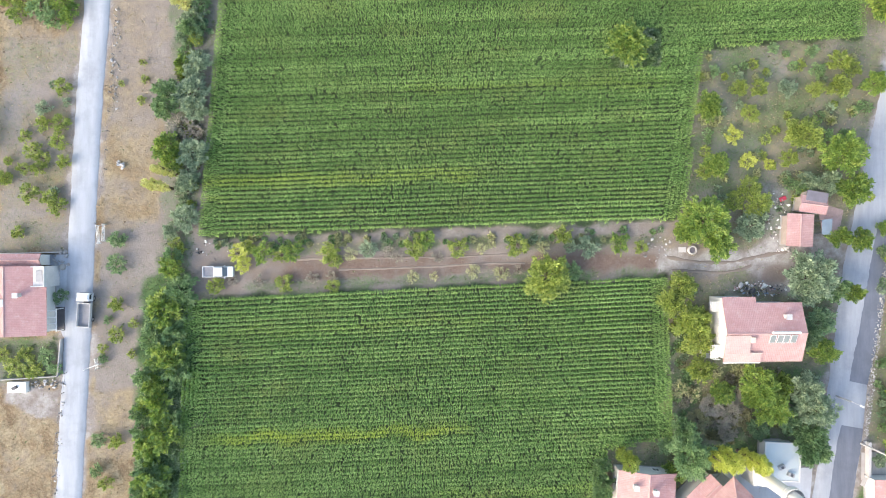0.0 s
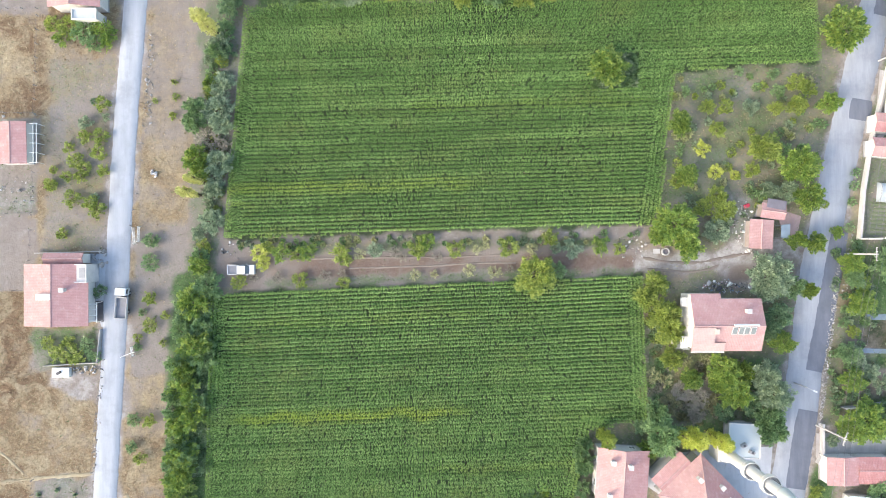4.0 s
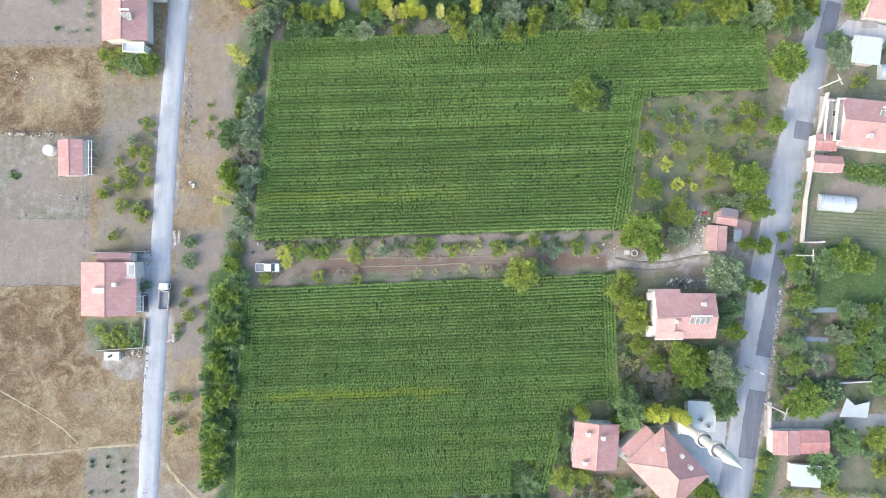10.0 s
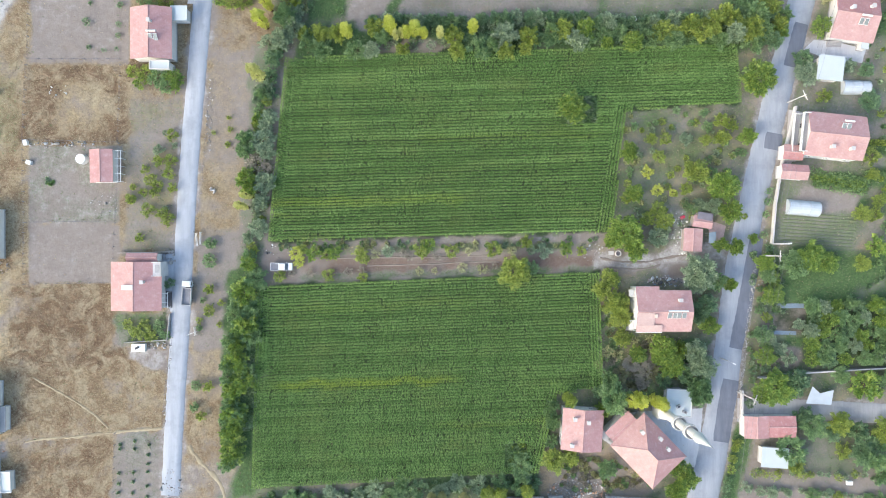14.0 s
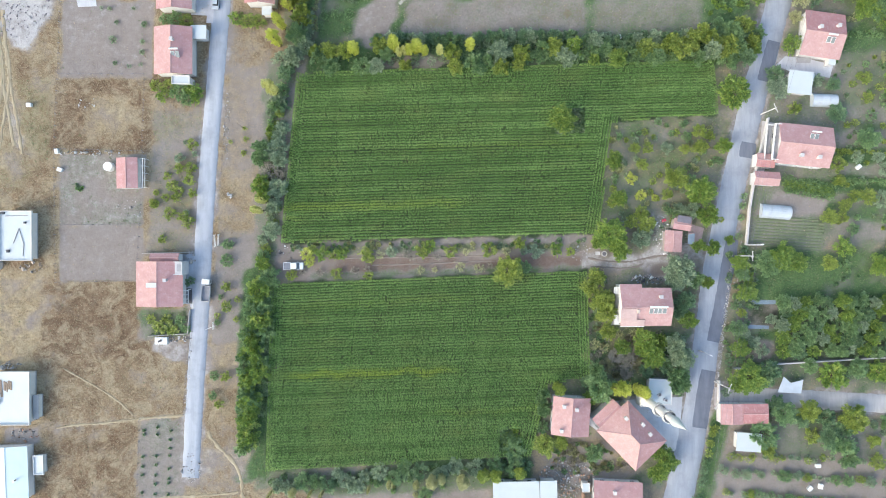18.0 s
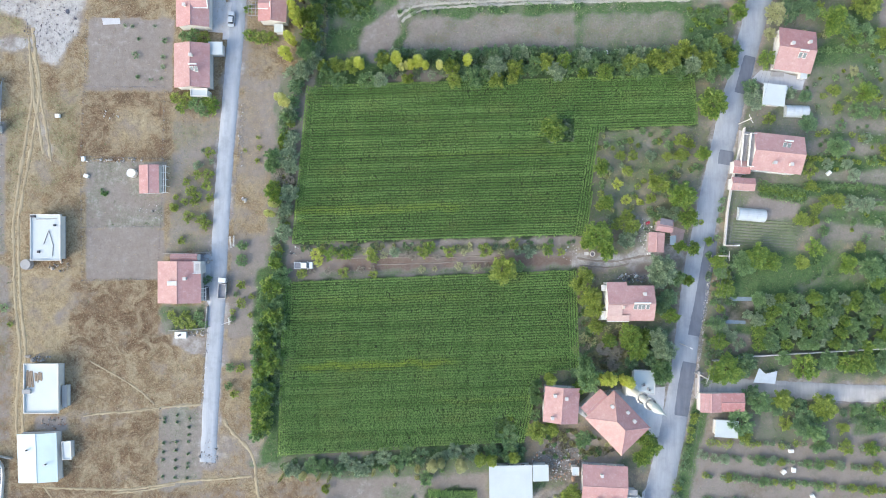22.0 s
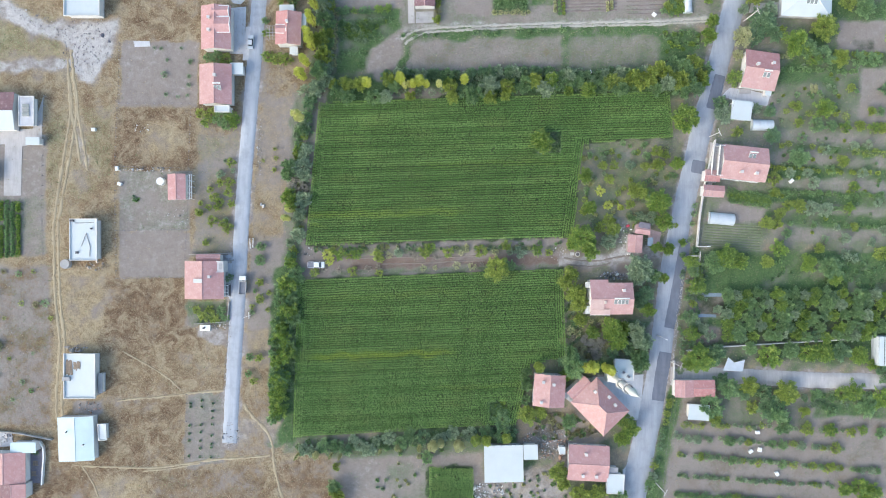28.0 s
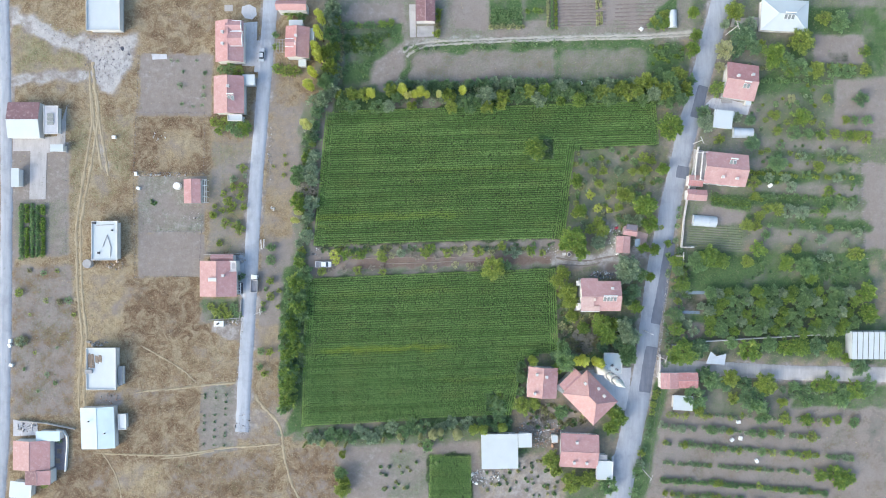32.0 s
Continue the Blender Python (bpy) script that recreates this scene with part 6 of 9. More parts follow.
mixed(("hedge", "tree"), ("lime", "green"), [(-32.3, -65.8, 1.4, 3.0), (-32.6, -71.6, 2.3, 4.0), (-31.8, -74.3, 2.6, 4.5), (-32.2, -76.7, 2.8, 4.5), (-4.6, -63.1, 2.1, 2.5), (35.5, -67.3, 3.2, 4.5), (36.5, -70.8, 2.5, 4.0), (38.2, -51.9, 2.6, 4.0), (42.0, -74.6, 3.5, 5.0), (46.9, -73.5, 2.8, 5.0), (53.5, -75.3, 3.2, 5.0), (25.9, -50.1, 3.2, 4.0), (29.8, -49.2, 2.5, 3.5)], W)
grove("tree", "walnut", [(55.9, -53.4, 3.8, 6.0), (54.3, -56.7, 2.8, 5.0)], "beside the asphalt road")
# orchard trees in the north-east
W = "in the roadside orchard"
mixed(("tree", "open"), ("walnut", "green", "lime"), [(106.4, 62.6, 4.5, 6.0), (110.6, 60.5, 3.5, 5.0), (115.5, 67.5, 4.2, 5.0), (115.8, 58.6, 3.5, 4.0), (121.0, 58.3, 2.8, 3.5), (112.5, 58.3, 2.8, 3.5), (94.1, 76.8, 3.2, 5.0), (88.5, 52.3, 2.8, 4.0), (107.9, 27.9, 3.2, 4.0), (115.8, 42.7, 3.5, 4.0), (128.4, 73.6, 3.5, 3.5), (123.1, 74.9, 2.8, 3.5)], W)
mixed(("tree", "hedge"), ("dark", "grey"), [(96.5, 68.9, 4.2, 5.0), (99.1, 72.7, 2.8, 4.0), (101.0, 65.7, 2.8, 3.5), (94.9, 64.9, 2.8, 3.5), (85.8, 41.1, 3.2, 3.0), (84.8, 44.7, 2.5, 3.0), (100.3, 34.7, 2.8, 3.0), (95.0, 42.9, 2.1, 3.0), (99.6, 41.9, 2.1, 2.5), (135.6, 49.0, 2.5, 3.0), (91.5, 72.9, 1.8, 3.0)], W)
grove("open", "pale", [(91.2, 64.8, 3.5, 4.0), (89.7, 59.1, 1.9, 3.0), (113.0, 49.2, 1.6, 2.0)], W)
mixed(("shrub", "open"), ("lime", "walnut", "green", "lime"), [(103.0, 66.7, 1.8, 3.0), (107.6, 43.8, 2.1, 2.4), (127.0, 58.0, 2.5, 2.4), (131.5, 57.9, 2.5, 2.4), (136.8, 64.1, 2.1, 2.4), (137.1, 58.5, 2.1, 2.4), (124.5, 49.2, 1.4, 2.0), (108.6, 38.6, 1.6, 2.0), (113.7, 38.0, 2.5, 2.4), (118.2, 37.6, 2.1, 2.2), (122.7, 37.3, 2.1, 2.2), (127.2, 37.7, 1.8, 2.0), (89.9, 35.9, 1.9, 2.4), (130.7, 42.1, 1.6, 2.0), (133.4, 42.1, 1.6, 2.0), (137.8, 42.1, 1.8, 2.0), (131.5, 37.1, 2.1, 2.2), (134.2, 36.9, 2.1, 2.2), (137.2, 36.6, 2.5, 2.2), (121.7, 27.0, 2.3, 2.5)], W)
mixed(("shrub", "open"), ("lime", "walnut", "grey", "lime"), [(101.0, 21.7, 2.3, 2.5), (101.1, 17.3, 1.9, 2.5), (112.8, 20.5, 2.1, 2.4), (111.2, 23.5, 1.6, 2.0), (125.3, 19.0, 1.9, 2.2), (102.8, 11.1, 1.9, 2.2), (105.2, 13.6, 1.8, 2.0), (108.6, 13.4, 2.3, 2.2), (112.1, 12.9, 2.7, 2.4), (116.4, 12.3, 2.7, 2.4), (124.0, 12.9, 1.8, 2.0), (98.8, 8.1, 2.3, 2.4), (102.3, 7.9, 1.6, 2.0), (125.4, 7.0, 1.6, 2.0), (134.4, 5.8, 1.8, 2.0), (122.6, 3.5, 1.9, 2.2), (102.0, 0.5, 3.2, 3.0), (114.6, 0.5, 1.9, 2.4), (133.8, -1.3, 2.6, 3.0), (98.6, -3.6, 2.5, 2.6)], W)
mixed(("shrub", "sparse"), ("grey", "green"), [(105.9, 23.5, 1.9, 2.0), (118.3, 24.4, 1.9, 2.0), (128.0, 23.5, 1.8, 2.0), (116.5, 30.6, 1.9, 2.0), (105.0, 4.9, 1.8, 1.8), (125.3, -2.7, 1.9, 2.0), (122.7, -1.3, 1.8, 2.0), (109.6, 34.2, 1.8, 1.6), (125.5, 31.5, 1.8, 1.8), (130.0, 32.0, 1.6, 1.6), (113.2, 7.6, 1.4, 1.4), (120.3, 6.7, 1.4, 1.4), (132.7, 14.6, 1.6, 1.5), (116.7, 3.1, 1.4, 1.4), (130.9, 2.2, 1.6, 1.4)], W)
mixed(("tree",), ("walnut", "green"), [(85.2, -2.1, 4.2, 5.0), (82.4, -3.7, 3.5, 5.0), (89.7, -3.4, 3.2, 4.0), (110.8, -3.9, 3.0, 4.0), (117.4, -5.5, 3.9, 4.5), (119.1, -8.7, 2.5, 3.5), (77.0, -10.9, 3.0, 4.0), (74.8, -20.3, 2.3, 3.5), (75.7, -25.2, 2.5, 3.5), (75.7, -3.4, 2.5, 3.5), (76.4, -6.6, 2.1, 3.0), (73.1, 2.3, 1.4, 2.0)], W)
# the close-set orchard block
for j in range(5):
    for i in range(16):
        px, py = 86.0 + i * 3.0 + (j % 2) * 1.2 + TREE_RNG.normal(0, 0.5), -13.5 - j * 3.15 + TREE_RNG.normal(0, 0.4)
        if TREE_RNG.random() > 0.06:
            plant(("tree", "open", "tree")[(i + j) % 3], ("green", "walnut", "green", "grey", "green", "dark", "walnut")[(i * 3 + j * 5) % 7], px, py, TREE_RNG.uniform(1.8, 2.45), TREE_RNG.uniform(3.0, 4.2), "in a crowded orchard")
W = "beside the orchard fence"
mixed(("tree", "hedge"), ("walnut", "green", "walnut", "dark"), [(77.6, -32.8, 4.7, 5.0), (82.4, -31.8, 3.5, 5.0), (74.4, -34.7, 2.1, 4.0), (98.9, -32.2, 3.9, 4.5), (105.2, -30.2, 3.0, 4.0), (110.8, -31.2, 3.3, 4.0), (115.7, -31.2, 3.3, 4.0), (121.0, -30.5, 3.0, 4.0), (126.3, -32.1, 3.0, 4.0), (130.6, -34.9, 1.9, 3.0), (93.4, -29.8, 2.3, 3.5), (136.5, -13.6, 3.5, 5.0), (136.8, -20.3, 3.5, 5.0), (134.4, -37.4, 3.5, 4.0)], W)
mixed(("tree", "hedge"), ("green", "dark", "lime"), [(86.5, -41.7, 3.5, 4.5), (84.4, -39.6, 2.5, 4.0), (92.7, -41.0, 3.0, 4.5), (97.1, -43.1, 2.8, 4.5), (104.0, -43.4, 3.9, 5.0), (81.1, -47.2, 3.9, 5.0), (82.3, -50.9, 2.6, 4.0), (101.2, -48.9, 4.6, 5.5), (98.2, -47.8, 3.2, 5.0), (103.4, -53.2, 3.0, 4.0), (91.4, -43.7, 2.1, 3.0)], W)
mixed(("shrub", "open", "hedge"), ("lime", "walnut", "green"), [(94.3, -48.2, 2.3, 2.0), (124.9, -42.8, 3.5, 3.0), (129.3, -47.9, 3.5, 3.0), (133.7, -45.5, 3.5, 3.0), (137.3, -43.7, 3.2, 3.0), (110.2, -49.1, 1.9, 2.2), (118.1, -49.5, 1.8, 2.2), (111.0, -54.4, 2.3, 2.4), (118.1, -54.8, 2.3, 2.2), (124.4, -55.4, 1.8, 2.0), (127.9, -54.8, 1.8, 2.0), (133.3, -55.7, 1.8, 2.0), (121.6, -43.8, 2.5, 2.5), (113.8, -43.8, 1.8, 2.0)], "in a planted plot")
# planted rows south of the lane
W = "in a planted row"
low_row(("lime", "green", "rust"), (73.5, -53.3), (97.5, -53.9), 2.0, 1.1, 1.6, W, 0.25)
row_of(("shrub", "open"), ("lime", "green", "grey"), (71.7, -56.9), (122.5, -60.9), 3.0, 1.5, 2.0, W, 0.3)
row_of(("shrub", "sparse", "hedge"), ("green", "lime", "green", "grey"), (72.6, -62.6), (132.3, -67.6), 1.9, 1.3, 1.6, W, 0.16)
row_of(("shrub", "sparse"), ("green", "grey", "lime"), (71.7, -69.0), (118.6, -71.9), 1.7, 0.9, 1.1, W, 0.25)
row_of(("shrub", "hedge"), ("green", "lime", "dark"), (70.8, -74.3), (124.2, -78.7), 1.6, 1.1, 1.5, W, 0.12)
row_of(("shrub", "hedge"), ("green", "lime"), (70.8, -78.8), (110.0, -81.5), 1.7, 1.2, 1.7, W, 0.12)
grove("hedge", "walnut", [(122.4, -72.9, 2.5, 2.6), (126.7, -72.0, 3.0, 2.8), (130.6, -73.8, 3.0, 2.8), (128.6, -75.3, 2.5, 2.4)], W)
# strips of small plants in the eastern orchard
W = "in the orchard strips"
low_row(("lime", "green", "lime"), (103.9, 42.4), (128.0, 40.6), 4.0, 1.1, 1.4, W, 0.3)
low_row(("lime", "green", "green"), (103.0, 32.2), (138.6, 28.6), 3.2, 1.1, 1.4, W, 0.3)
low_row(("green", "grey"), (104.8, 17.4), (134.2, 16.1), 2.6, 0.8, 0.9, W, 0.2)
low_row(("green", "grey"), (101.2, 8.0), (135.0, 6.9), 2.4, 0.8, 0.9, W, 0.2)
low_row(("green", "lime"), (124.3, -6.3), (138.6, -6.7), 2.2, 0.9, 1.0, W, 0.2)
low_row(("green", "grey"), (104.8, 46.8), (126.2, 48.2), 3.2, 1.0, 1.2, W, 0.2)
# verge weeds by the asphalt road
row_of(("shrub", "hedge", "sparse"), ("green", "dark", "grey", "lime"), (69.4, -45.8), (61.9, -77.9), 2.2, 1.4, 1.6, "on the road verge", 0.1)
row_of(("shrub", "hedge"), ("green", "dark"), (75.3, -6.0), (73.0, -32.0), 3.0, 0.95, 1.4, "on the road verge", 0.3)
low_row(("green", "dark"), (77.1, 13.9), (75.7, 3.2), 2.0, 0.9, 1.2, "behind the road wall", 0.2)
# vegetable plots in the north and west
W = "in the vegetable plots"
row_of(("shrub", "hedge"), ("green", "walnut"), (-31.5, 72.8), (-14.6, 73.7), 2.4, 1.5, 1.2, W)
low_row(("green", "grey"), (-31.0, 69.3), (-16.4, 69.8), 2.2, 1.4, 1.1, W)
low_row(("green", "grey", "lime"), (-31.4, 66.2), (-19.6, 64.8), 2.2, 1.4, 1.1, W)
low_row(("green",), (-31.4, 60.4), (-24.4, 60.3), 2.4, 1.4, 0.9, W)
low_row(("green",), (-31.4, 56.8), (-24.4, 56.8), 2.4, 1.4, 0.9, W)
low_row(("pale", "green"), (-32.3, 71.9), (-33.0, 55.9), 2.0, 0.9, 1.4, W)
row_of(("hedge",), ("rust", "lime"), (-0.9, 78.1), (-1.4, 70.5), 1.7, 1.3, 2.2, W)
low_row(("green", "walnut"), (16.8, 77.6), (25.5, 77.6), 1.9, 1.3, 1.2, W)
low_row(("green", "walnut"), (16.8, 75.8), (25.5, 75.8), 1.9, 1.3, 1.2, W)
low_row(("green", "walnut"), (16.8, 74.0), (25.5, 74.0), 1.9, 1.3, 1.2, W)
low_row(("walnut",), (27.8, 77.9), (32.6, 77.9), 1.9, 1.2, 0.8, W)
row_of(("hedge", "shrub"), ("green", "walnut", "lime"), (67.4, 72.5), (73.1, 77.2), 1.8, 1.6, 1.6, W)
row_of(("hedge", "shrub"), ("green", "walnut"), (70.1, 72.2), (73.4, 74.0), 1.8, 1.5, 1.5, W)
low_row(("green", "lime"), (69.2, 65.0), (76.3, 66.1), 2.4, 1.2, 0.9, W)
for xx in range(5):
    low_row((("green", "walnut", "green")[xx % 3],), (-136.4 + xx * 1.75, 14.5), (-136.4 + xx * 1.75, -1.5), 0.75, 0.62, 0.9, W, 0.02)
mixed(("shrub",), ("green", "lime", "walnut"), [(-67.5, 40.2, 2.6, 3.0), (-70.1, 41.3, 2.3, 3.0), (-64.0, 40.6, 2.6, 3.0), (-73.6, 41.7, 1.8, 2.4), (-72.1, 39.0, 1.6, 2.0), (-65.9, 38.2, 1.9, 2.4), (-63.3, 38.6, 1.8, 2.0), (-68.5, 58.7, 2.1, 2.5), (-65.8, 58.0, 2.1, 2.5), (-71.2, 58.8, 1.6, 2.0), (-49.9, 58.1, 2.3, 2.5), (-53.1, 59.0, 1.9, 2.5), (-47.1, 58.0, 1.9, 2.5), (-48.9, 77.0, 2.5, 3.0), (-45.4, 75.9, 2.1, 3.0), (-53.5, 66.2, 1.4, 2.0), (-53.8, 69.8, 1.4, 2.0)], "close to a house")
mixed(("shrub",), ("lime", "green"), [(-69.6, -20.6, 2.1, 1.6), (-67.5, -18.5, 1.6, 1.4), (-72.8, -19.9, 2.0, 1.5), (-75.0, -18.1, 1.4, 1.2), (-66.2, -20.6, 1.4, 1.2), (-71.1, -18.0, 1.4, 1.2), (-128.4, -73.7, 2.8, 3.5), (-124.2, -61.4, 1.1, 1.5), (-123.8, -59.6, 0.9, 1.5)], "in a small house garden")
mixed(("sparse", "shrub"), ("dark", "grey", "dark"), [(-84.7, 53.6, 1.2, 1.2), (-85.7, 61.7, 0.7, 0.8), (-77.2, 53.1, 0.8, 0.9), (-77.3, 50.5, 0.8, 0.9), (-77.7, 47.3, 0.7, 0.8), (-84.3, 47.6, 0.7, 0.8), (-80.7, 46.9, 0.7, 0.8), (-83.9, 58.1, 0.6, 0.8), (-79.5, 61.7, 0.7, 0.8), (-76.8, 57.6, 0.9, 1.0), (-87.8, 61.9, 0.7, 0.8), (-66.2, 27.3, 0.7, 0.8)], "on a fenced soil plot")
mixed(("sparse", "shrub"), ("green", "dark", "lime", "rust"), [(-129.3, -7.2, 1.2, 1.0), (-124.0, -16.5, 1.2, 1.0), (-128.4, -16.1, 1.1, 1.0), (-137.1, -13.4, 1.6, 1.5), (-128.1, -40.1, 1.1, 1.0), (-125.6, -42.8, 0.9, 1.0), (-121.2, -16.1, 1.4, 1.2), (-136.2, -29.4, 2.3, 1.6), (-133.8, -20.6, 0.7, 0.8), (-132.1, -33.0, 0.7, 0.8), (-124.9, -31.3, 0.7, 0.8), (-135.6, -38.4, 0.7, 0.8), (-131.2, -45.5, 0.7, 0.8), (-133.8, -6.4, 0.9, 0.9), (-124.9, -6.4, 0.9, 0.9), (-119.5, -20.6, 0.9, 1.0)], "on the fallow soil plot")
for i in range(3):
    low_row(("grey", "green", "lime"), (-76.9 + i * 3.4, -46.0), (-77.6 + i * 3.4, -63.4), 2.3, 0.2, 0.3, "on a small planted plot", 0.1)
W = "in the bed beside the long house"
low_row(("green",), (88.0, 17.7), (99.7, 15.7), 0.9, 1.3, 1.0, W, 0.02)
low_row(("walnut",), (88.0, 16.6), (99.7, 14.6), 0.9, 1.3, 1.0, W, 0.02)
low_row(("green",), (88.0, 15.4), (98.8, 13.6), 0.9, 1.3, 1.0, W, 0.02)
grove("shrub", "grey", [(-136.5, -29.1, 2.2, 1.5)], "beside the western lane")
W = "on the road verge"
row_of(("hedge", "shrub"), ("grey", "green", "dark", "lime"), (77.0, -0.4), (75.9, -28.0), 2.8, 1.2, 1.8, W, 0.2)
row_of(("shrub", "hedge"), ("green", "lime", "walnut"), (77.6, -6.6), (78.3, -12.0), 2.2, 1.5, 2.2, W, 0.1)
row_of(("shrub", "hedge"), ("green", "grey"), (77.1, -21.8), (83.3, -28.0), 2.4, 1.6, 2.2, "in the roadside orchard", 0.1)
grove("hedge", "grey", [(83.8, -18.1, 1.6, 1.8), (72.2, -36.7, 1.4, 2.0)], "in the roadside orchard")

for q, tint in enumerate(("pale", "green", "lime")):
    low_row((tint,), (34.6 + 1.3 * q, 72.6), (34.4 + 1.3 * q, 82.5), 0.8, 0.35, 0.6, "in a narrow garden strip", 0.05)
for q in range(2):
    low_row(("pale",), (50.6 + 1.3 * q, 73.4), (50.3 + 1.3 * q, 82.5), 0.9, 0.3, 0.5, "between two garden plots", 0.1)

# undergrowth that closes the hedges and gardens
W = "in the hedge undergrowth"
row_of(("hedge", "tree", "hedge"), ("dark", "grey", "green", "dark"), (-16.4, 53.0), (32.6, 54.4), 2.5, 1.9, 3.6, W, 0.06)
row_of(("hedge", "shrub", "hedge"), ("green", "dark", "lime"), (3.2, 49.1), (49.5, 50.1), 2.9, 1.8, 3.0, W, 0.1)
row_of(("hedge", "tree"), ("dark", "green", "grey"), (32.6, 52.3), (80.7, 54.9), 2.4, 2.1, 3.8, W, 0.06)
row_of(("hedge", "hedge"), ("green", "dark", "walnut"), (49.5, 48.7), (78.9, 50.4), 2.6, 1.9, 3.2, W, 0.1)
row_of(("hedge", "tree"), ("grey", "green", "lime"), (-34.2, 78.2), (-35.1, 52.3), 3.0, 1.9, 3.6, W, 0.1)
low_row(("green", "grey", "lime"), (-11.1, 65.5), (36.2, 67.2), 3.0, 0.9, 0.9, "on the garden track verge", 0.25)
low_row(("pale", "green"), (16.1, 72.6), (26.4, 72.6), 1.7, 0.7, 0.8, "at a bed edge", 0.1)
low_row(("pale", "lime"), (97.7, 59.7), (105.2, 58.9), 1.6, 0.9, 1.2, "at a plot edge", 0.1)
low_row(("lime", "pale"), (120.0, 59.8), (134.2, 59.6), 1.7, 0.8, 1.0, "at a plot edge", 0.1)


def scatter(outline, count, tints, r0, r1, where, seed, tall=1.1):
    """Loose low plants inside an outline, too many to count: one object of stuff for each tint."""
    rng = np.random.default_rng(seed)
    pts = np.array(outline)
    lo, hi = pts.min(0), pts.max(0)
    px, py = rng.uniform(lo[0], hi[0], count * 8), rng.uniform(lo[1], hi[1], count * 8)
    keep = np.flatnonzero(inside_by(px, py, outline) > r0)[:count]
    for q, tint in enumerate(tints):
        chunks = []
        for j in keep[q::len(tints)]:
            r = rng.uniform(r0, r1)
            n = int(90 + 90 * r)
            d = rng.normal(size=(n, 3))
            d /= np.linalg.norm(d, axis=1)[:, None]
            d[:, 2] = np.abs(d[:, 2])
            c = d * np.array([r, r, r * tall]) * rng.uniform(0.45, 1.0, n)[:, None] + np.array([px[j], py[j], 0.02])
            out = d + rng.normal(0, 0.5, (n, 3))
            v = np.cross(out, rng.normal(size=(n, 3)))
            v *= (0.11 / (np.linalg.norm(v, axis=1) + 1e-6))[:, None]
            out *= 0.26
            chunks.append(np.stack([c, c + out * 0.5 + v, c + out, c + out * 0.5 - v], 1).reshape(-1, 3))
        if chunks:
            verts = np.concatenate(chunks)
            ob = new("undergrowth", mesh_np("undergrowth", verts, np.arange(len(verts)).reshape(-1, 4), LEAF[tint]))
            tagged(ob, f"{TINT_WORDS[tint]} low undergrowth {where}", "undergrowth", kind="stuff")


scatter([(42.6, 31.9), (71.2, 32.2), (72.0, 6.4), (41.9, 4.2)], 80, ("grey", "green", "pale", "lime"), 0.4, 1.0, "among the weeds of the garden", 41)
scatter([(36.5, -18.2), (44.6, -20.1), (59.9, -21.2), (61.7, -32.6), (48.4, -34.5), (36.9, -32.5)], 90, ("twig", "green", "rust"), 0.4, 0.9, "in the shade beside the house", 42)
scatter([(36.9, -5.7), (44.2, -6.7), (44.2, -20.1), (36.8, -20.1)], 30, ("lime", "green", "grey"), 0.5, 1.1, "beside the maize", 43)
scatter([(98.5, 36.1), (134.2, 35.2), (134.1, 1.3), (98.5, 2.3)], 46, ("green", "grey", "lime"), 0.25, 0.6, "in the weedy orchard", 44)
scatter([(99.5, 57.5), (126.2, 56.6), (125.3, 37.0), (100.3, 37.0)], 30, ("green", "grey", "lime"), 0.25, 0.6, "in the weedy orchard", 45)
scatter([(72.6, -0.4), (81.6, -0.4), (80.6, -29.8), (71.7, -29.8)], 50, ("green", "grey", "dark"), 0.4, 0.8, "on the overgrown verge", 46)
scatter([(-31.5, 70.9), (-16.0, 70.8), (-21.7, 63.4), (-31.7, 63.4)], 60, ("green", "walnut", "grey"), 0.5, 1.0, "in a dense garden bed", 47)
scatter([(67.4, 66.8), (79.5, 67.5), (78.4, 61.1), (67.4, 59.7)], 24, ("walnut", "green"), 0.4, 0.8, "in a fenced garden", 48)
scatter([(-47.0, -7.1), (-42.7, -7.6), (-44.3, -42.7), (-50.5, -42.6), (-48.9, -15.7)], 130, ("dark", "green", "grey"), 0.7, 1.5, "between hedge and maize", 49, 1.4)
scatter([(-45.2, 39.7), (-40.4, 39.6), (-42.1, 3.4), (-46.9, 3.4)], 60, ("grey", "green", "lime"), 0.5, 1.1, "along the long hedge", 50)
scatter([(-16.4, 54.8), (80.7, 56.7), (79.8, 48.3), (-16.4, 47.0)], 150, ("dark", "green", "grey"), 0.7, 1.5, "under the field hedge", 51, 1.4)
scatter([(-45.1, -58.2), (21.8, -53.8), (21.8, -57.9), (-45.1, -63.5)], 70, ("grey", "green", "dark"), 0.6, 1.2, "south of the maize", 52, 1.3)
scatter([(100.3, -2.2), (135.0, -3.1), (135.0, -12.0), (100.3, -11.1)], 40, ("green", "dark"), 0.4, 0.8, "in the meadow", 53, 0.6)
scatter([(-40.7, 1.6), (37.1, 2.8), (37.1, 0.5), (-40.7, -1.0)], 70, ("green", "grey", "pale"), 0.25, 0.6, "along the cart track", 54)

scatter([(-94.6, 17.2), (-91.8, 17.0), (-91.6, 14.8), (-94.4, 14.6)], 6, ("green", "grey"), 0.2, 0.35, "in a round bed on the soil plot", 59, 0.6)

scatter([(28.0, -49.0), (41.0, -50.0), (50.0, -56.5), (37.0, -58.5), (27.0, -57.0)], 90, ("rust", "twig", "green", "pale"), 0.25, 0.7, "among the scrub behind the mosque", 61, 0.9)
